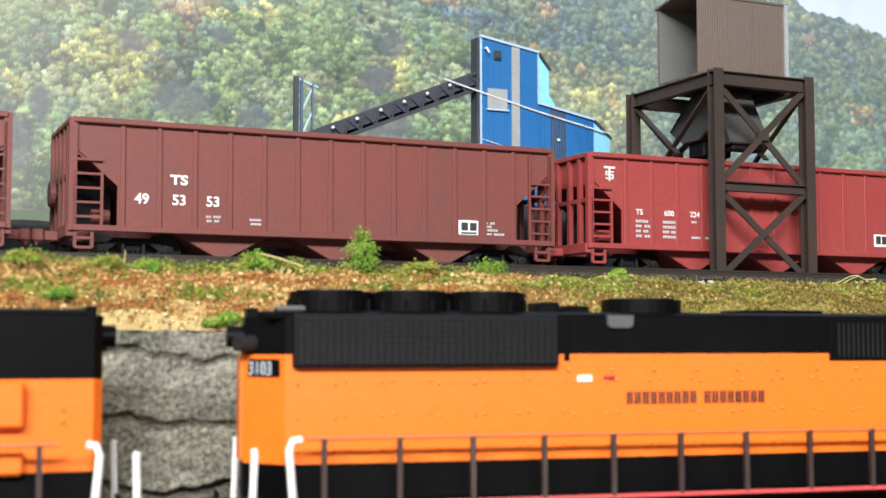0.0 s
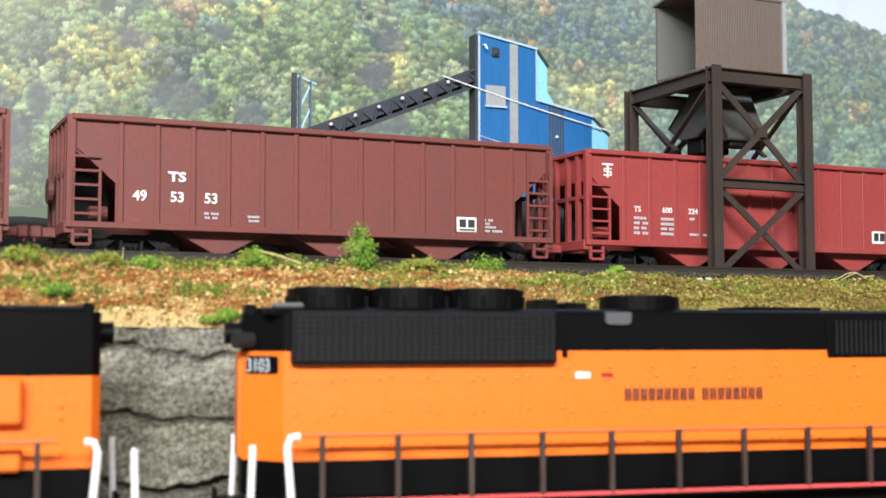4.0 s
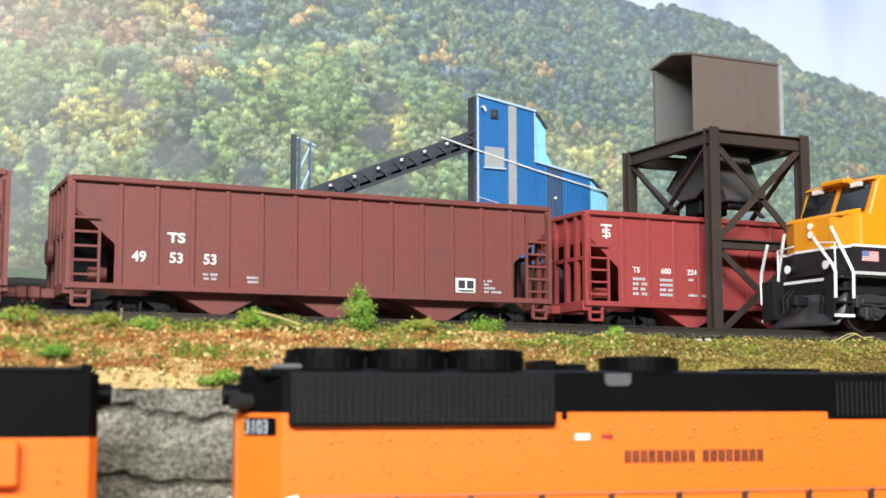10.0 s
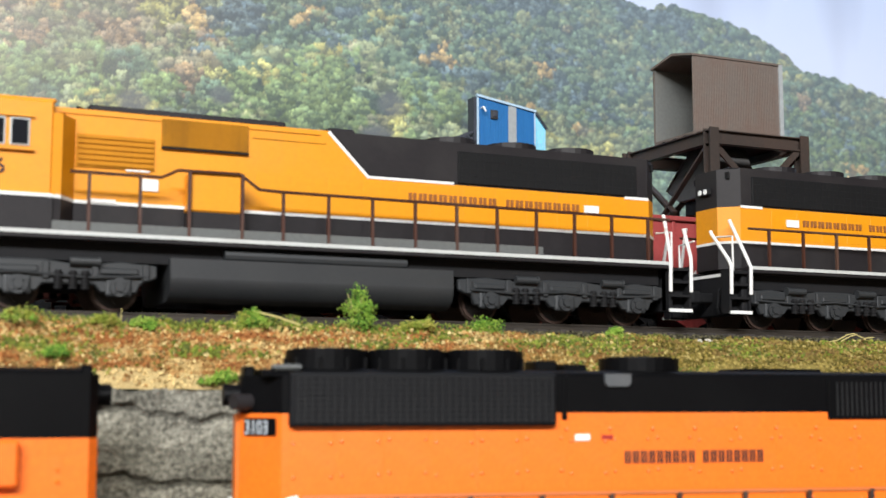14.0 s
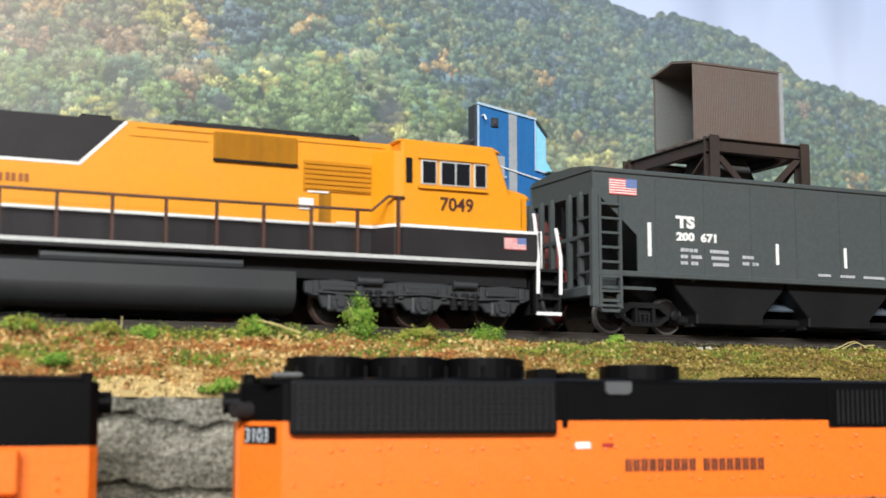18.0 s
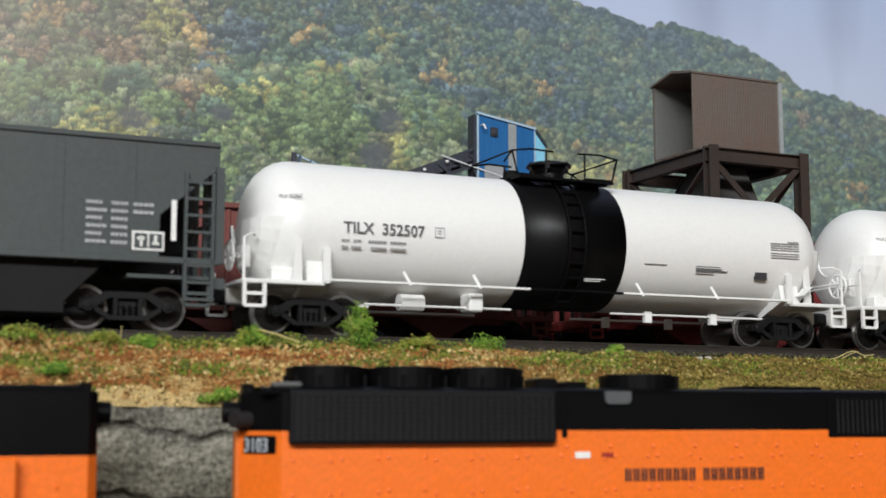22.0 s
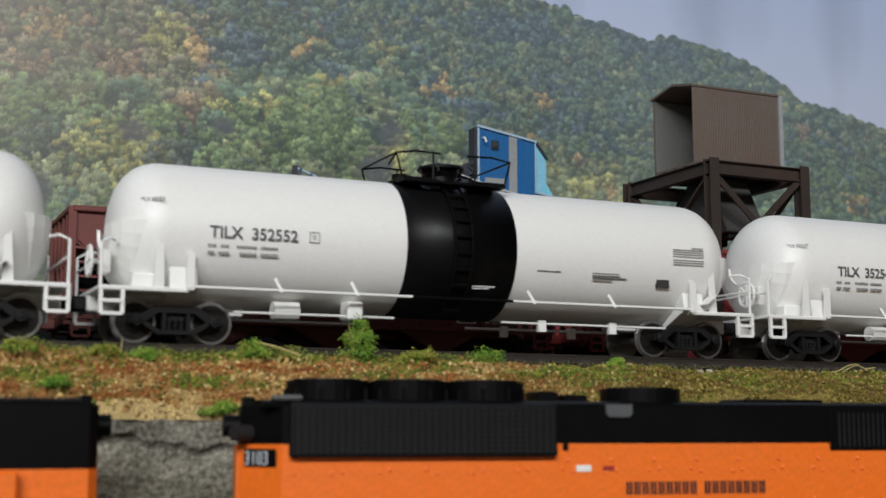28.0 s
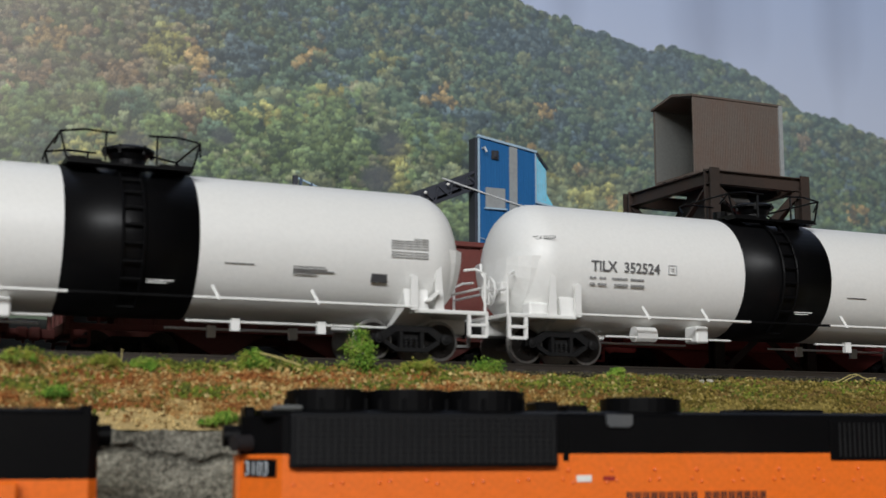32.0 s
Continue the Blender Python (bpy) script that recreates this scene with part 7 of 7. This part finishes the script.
def tall_line(x):
    """Height on the print below which the tall broadleaf trees stand."""
    return float(np.interp(x, (-13, -5, 0, 3, 6, 10, 14, 31), (9.4, 9.7, 10.4, 10.7, 9.6, 7.9, 7.0, 6.6)))


def tree_tone(x, z, r):
    """The leaf colour of a tree that stands here."""
    jx, jz = x + r.gauss(0, 0.25), z + r.gauss(0, 0.2)
    for stands, tone in ((ORANGE_STANDS, ORANGE), (RUST_STANDS, RUST), (YELLOW_STANDS, YELLOW), (SLATE_STANDS, SLATE)):
        if inside(stands, jx, jz):
            return np.array(tone) * r.uniform(0.88, 1.15)
    if jx < -2.5 - 0.6 * (jz - 10) and jz > 9.3:
        mix = ((RUST, 6), (TAN, 36), (OLIVE, 38), (GREEN, 14), (SLATE, 6))
    elif jz < tall_line(jx) and jx < 9.5:
        mix = ((BLUEGREEN, 20), (GREEN, 46), (OLIVE, 26), (YELLOW, 8))
    elif 9 < jx < 15.5 and jz < 10.2 - 0.15 * (jx - 9):
        mix = ((YELLOW, 26), (OLIVE, 42), (GREEN, 18), (ORANGE, 5), (TAN, 9))
    elif jx > 20 and jz > ridge(jx) - 2.2:
        mix = ((OLIVE, 40), (BLUEGREEN, 40), (TAN, 10), (SLATE, 10))
    elif jx > 18:
        mix = ((BLUEGREEN, 50), (GREEN, 22), (OLIVE, 14), (SLATE, 14))
    else:
        mix = ((SLATE, 28), (BLUEGREEN, 42), (OLIVE, 27), (TAN, 3))
    # neighbours tend to be of one kind
    u = (0.5 + 0.62 * noise.fractal(Vector((x * 0.4, z * 0.6, 6.0)), 0.9, 2.1, 3) + r.gauss(0, 0.16)) % 1.0 * sum(m[1] for m in mix)
    for tone, share in mix:
        u -= share
        if u <= 0:
            break
    return np.array(tone) * r.uniform(0.86, 1.14)


def paint_slope():
    """Colours of the print, an array of rows from the foot up."""
    r = random.Random(33)
    wide, high = int((PX1 - PX0) / DOT), int((PZ1 - PZ0) / DOT)
    canvas = np.empty((high, wide, 3))
    canvas[:] = (0.075, 0.092, 0.105)
    rough = np.random.default_rng(4).random((160, 160))
    rough = (rough + np.roll(rough, 1, 0) + np.roll(rough, 1, 1) + np.roll(rough, (1, 1), (0, 1))) / 2 - 1

    def dab(x, z, a, b, low, top, ragged=1.15, cover=1.0):
        """One ragged bough, darker below."""
        cx, cz = (x - PX0) / DOT, (z - PZ0) / DOT
        a, b = max(a / DOT, 0.8), max(b / DOT, 0.8)
        x0, x1, z0, z1 = max(0, int(cx - a * 1.3)), min(wide, int(cx + a * 1.3) + 2), max(0, int(cz - b * 1.3)), min(high, int(cz + b * 1.3) + 2)
        if x1 <= x0 or z1 <= z0 or x1 - x0 > 90 or z1 - z0 > 90:
            return
        i, j = r.randrange(60), r.randrange(60)
        dx, dz = (np.arange(x0, x1) - cx) / a, (np.arange(z0, z1) - cz) / b
        d = dx[None, :] ** 2 + dz[:, None] ** 2 + ragged * rough[i:i + z1 - z0, j:j + x1 - x0]
        alpha = (np.clip((1.0 - d) * 1.8, 0, 1) * cover)[:, :, None]
        light = np.clip(0.5 + 0.5 * dz[:, None] - 0.15 * dx[None, :] + 0.35 * rough[j:j + z1 - z0, i:i + x1 - x0], 0, 1)[:, :, None]
        canvas[z0:z1, x0:x1] += alpha * (low + (top - low) * light - canvas[z0:z1, x0:x1])

    trees, z = [], PZ1
    while z > PZ0:
        x = PX0 - r.random()
        while x < PX1:
            near = smooth_step(tall_line(x) - z, -1.2, 0.8)
            mid = smooth_step(tall_line(x) + 3.5 - z, 0.0, 3.0)
            size = (0.27 + 0.10 * mid) * (1 - near) + 0.95 * near
            size *= r.uniform(0.7, 1.35)
            if z < ridge(x) + 0.3:
                trees.append((z + r.uniform(-0.2, 0.2), x, size, near))
            x += size * r.uniform(0.85, 1.35) * (1.0 if near < 0.5 else 0.8)
        z -= 0.27
    trees = [t for t in trees if t[3] < 0.5 or r.random() < 0.42]
    trees.sort(key=lambda t: -t[0])
    deep = np.array((0.058, 0.078, 0.095))
    for z, x, size, near in trees:
        tone = tree_tone(x, z, r)
        tall = size * (1.0 + 0.35 * near)
        if inside(HOLLOWS, x, z - 0.3 * tall, 0.8) and r.random() < 0.85:
            tone = tone * 0.4 + np.array((0.085, 0.095, 0.11)) * 0.55
        dab(x, z, size, tall, deep * 0.9 + tone * 0.10, deep * 0.6 + tone * 0.42, 0.5, 0.92)
        n = int(16 + 66 * near * size)
        bough = 0.27 * size * (1 - near) + 0.125 * near
        boughs = []
        for k in range(n):
            a, q = r.uniform(0, 6.283), math.sqrt(r.random()) * 0.98
            boughs.append((math.cos(a) * q, math.sin(a) * q))
        boughs.sort(key=lambda p: -p[1] + r.gauss(0, 0.25))
        for u, v in boughs:
            bright = 0.66 + 0.36 * v - 0.16 * u + r.gauss(0, 0.13) + 0.30 * noise.noise(Vector(((x + u * size) * 2.2, (z + v * tall) * 3.4, 3.0)))
            hue = tone * (1 + np.array((0.05, 0.015, -0.05)) * r.gauss(0, 1))
            w, flat_ = bough * r.uniform(0.45, 1.35), r.uniform(0.75, 1.45)
            top = hue * max(0.2, bright) * (1.45 + 0.25 * near) + np.array((0.012, 0.012, 0.006)) * max(0, bright)
            dab(x + u * size, z + v * tall, w * 1.15 * flat_, w * 1.15 / flat_, deep * 0.62 + hue * max(0.1, bright) * (0.50 - 0.10 * near), top)
    level = canvas.mean(2, keepdims=True)
    canvas *= (level / 0.165) ** 0.45
    # air between the camera and the slope, and lamp glare painted over the left end
    xs = (PX0 + DOT * (np.arange(wide) + 0.5))[None, :]
    zs = (PZ0 + DOT * (np.arange(high) + 0.5))[:, None]
    for a, b, w, h in HOLLOWS:
        f = (1 - smooth_step(((xs - a) / w) ** 2 + ((zs - b) / h) ** 2, 0.25, 1.4))[:, :, None] * 0.8
        canvas += f * (np.array((0.112, 0.124, 0.138)) - canvas)
    warm = smooth_step(xs, -9.0, 4.0)[:, :, None]
    air = np.array((0.52, 0.48, 0.45)) * (1 - warm) + np.array((0.36, 0.46, 0.56)) * warm
    haze_glare = (1 - smooth_step(xs, -14, -2)) * 0.28 * (0.5 + 0.5 * smooth_step(zs, 6.5, 11)) + 0.03 + 0.14 * smooth_step(zs, 8, 15) + 0.11 * smooth_step(xs, 4, 20)
    return canvas + np.clip(haze_glare, 0, 1)[:, :, None] * (air - canvas)


def print_mat():
    m, nt, bsdf = blank("printed_forest", 0.7)
    a = nt.nodes.new("ShaderNodeAttribute")
    a.attribute_name = "tint"
    x, z = plane_of(nt)
    grain = ramp_node(nt, [(0.28, (0.86, 0.87, 0.88)), (0.72, (1.14, 1.13, 1.12))])
    nt.links.new(speck(nt, x, z, 17.0, 3, 0.6).socket, grain.inputs[0])
    nt.links.new(mix_node(nt, a.outputs["Color"], grain.outputs[0], 1.0, "MULTIPLY"), bsdf.inputs["Base Color"])
    return m


def printed_slope():
    canvas = paint_slope()
    high, wide = canvas.shape[:2]
    r = random.Random(21)
    xs = PX0 + DOT * (np.arange(wide) + 0.5)
    tops, s = np.zeros(wide), PX0
    while s < PX1:
        w = r.uniform(0.25, 0.8)
        tall = w * r.uniform(0.08, 0.3) * (2.0 if r.random() < 0.08 else 1.0)
        f = (xs - s) / w
        on = (f >= 0) & (f < 1)
        tops[on] = tall * np.sin(np.pi * f[on]) ** 0.6
        s += w
    tops += np.array([ridge(x) - 0.22 + r.uniform(-0.025, 0.025) for x in xs])
    tops = np.minimum(tops, PZ1 - DOT)
    n = 380
    t = np.linspace(0, 1, n)[:, None]
    zz = PZ0 + DOT + (tops[None, :] - PZ0 - DOT) * t
    verts = np.stack((np.broadcast_to(xs, zz.shape) * K, np.full(zz.shape, 0.1 * K), zz * K), 2).reshape(-1, 3)
    row = np.clip((zz - PZ0) / DOT - 0.5, 0, high - 1.001)
    lo, f = row.astype(int), (row % 1)[:, :, None]
    cols = np.arange(wide)[None, :]
    tint = (canvas[lo, cols] * (1 - f) + canvas[lo + 1, cols] * f).reshape(-1, 3)
    base = (np.arange(n - 1)[:, None] * wide + np.arange(wide - 1)[None, :]).ravel()
    faces = np.stack((base, base + 1, base + wide + 1, base + wide), 1)
    # plain wooded slope past both ends and at the foot
    k = len(verts)
    more = [(-325, -6.9), (PX0, -6.9), (PX0, 21.0), (-60, 30), (-325, 60), (PX1, -6.9), (345, -6.9), (345, 4), (60, 8), (PX1, ridge(PX1) - 0.2), (PX0, PZ0 + DOT), (PX1, PZ0 + DOT)]
    verts = np.concatenate((verts, [(a * K, 0.1 * K, b * K) for a, b in more]))
    tint = np.concatenate((tint, [(0.12, 0.16, 0.11)] * len(more)))
    rest = [(k, k + 1, k + 2, k + 3), (k, k + 3, k + 4, k), (k + 5, k + 6, k + 7, k + 8), (k + 5, k + 8, k + 9, k + 5), (k + 1, k + 5, k + 11, k + 10)]
    data = bpy.data.meshes.new("printed_slope")
    data.from_pydata(verts.tolist(), [], faces.tolist() + [q if len(set(q)) == 4 else q[:3] for q in rest])
    layer = data.color_attributes.new("tint", "FLOAT_COLOR", "POINT")
    layer.data.foreach_set("color", np.c_[tint, np.ones(len(tint))].ravel())
    data.materials.append(print_mat())
    hill = new("printed_slope", data)
    hill.parent = back
    tagged(hill, "wooded mountain slope in autumn colours on the print")


printed_slope()

# ---- the moving train, seen from its first engine back ----
TRAIN = [(road_engine(on_upper(FOOT2, 82.3), "7026", False), 82.3, 0),
         (road_engine(on_upper(FOOT2, 103.45), "7049", True), 103.45, 180),
         (covered_hopper(on_upper(FOOT2, 122.1)), 122.1, 0)]
for q, number in ((138.8, "352507"), (156.05, "352531"), (173.3, "352552"), (190.5, "352549"), (207.7, "352524")):
    TRAIN.append((tank_car(on_upper(FOOT2, q), number), q, 0))


def gone(t):
    """How far the train has come by t seconds, in full-size metres."""
    return float(np.interp(t, (0, 14, 23, 24, 25, 28, 29, 30, 31, 32), (0, 85.96, 142.12, 148.27, 154.56, 173.46, 179.79, 186.03, 192.19, 198.35)))


def motions():
    for ob, q, turn in TRAIN:
        walk(ob, [(t, on_upper(FOOT2, q - gone(t), 0, 0, turn)) for t in [0, 4, 8, 12, 13, 14, 15, 16, 18, 20, 22, 23, 24, 25, 26, 27, 28, 29, 30, 31, 32]])
    turned = {ob for ob, q, turn in TRAIN if turn}
    for w, x, r in ROLLING:
        sign = 1 if w.parent.parent in turned else -1
        walk(w, [(t / 10, pose(x * K, 0, r * K, 0, sign * math.degrees(gone(t / 10) / r), 0)) for t in range(0, 321)])


motions()
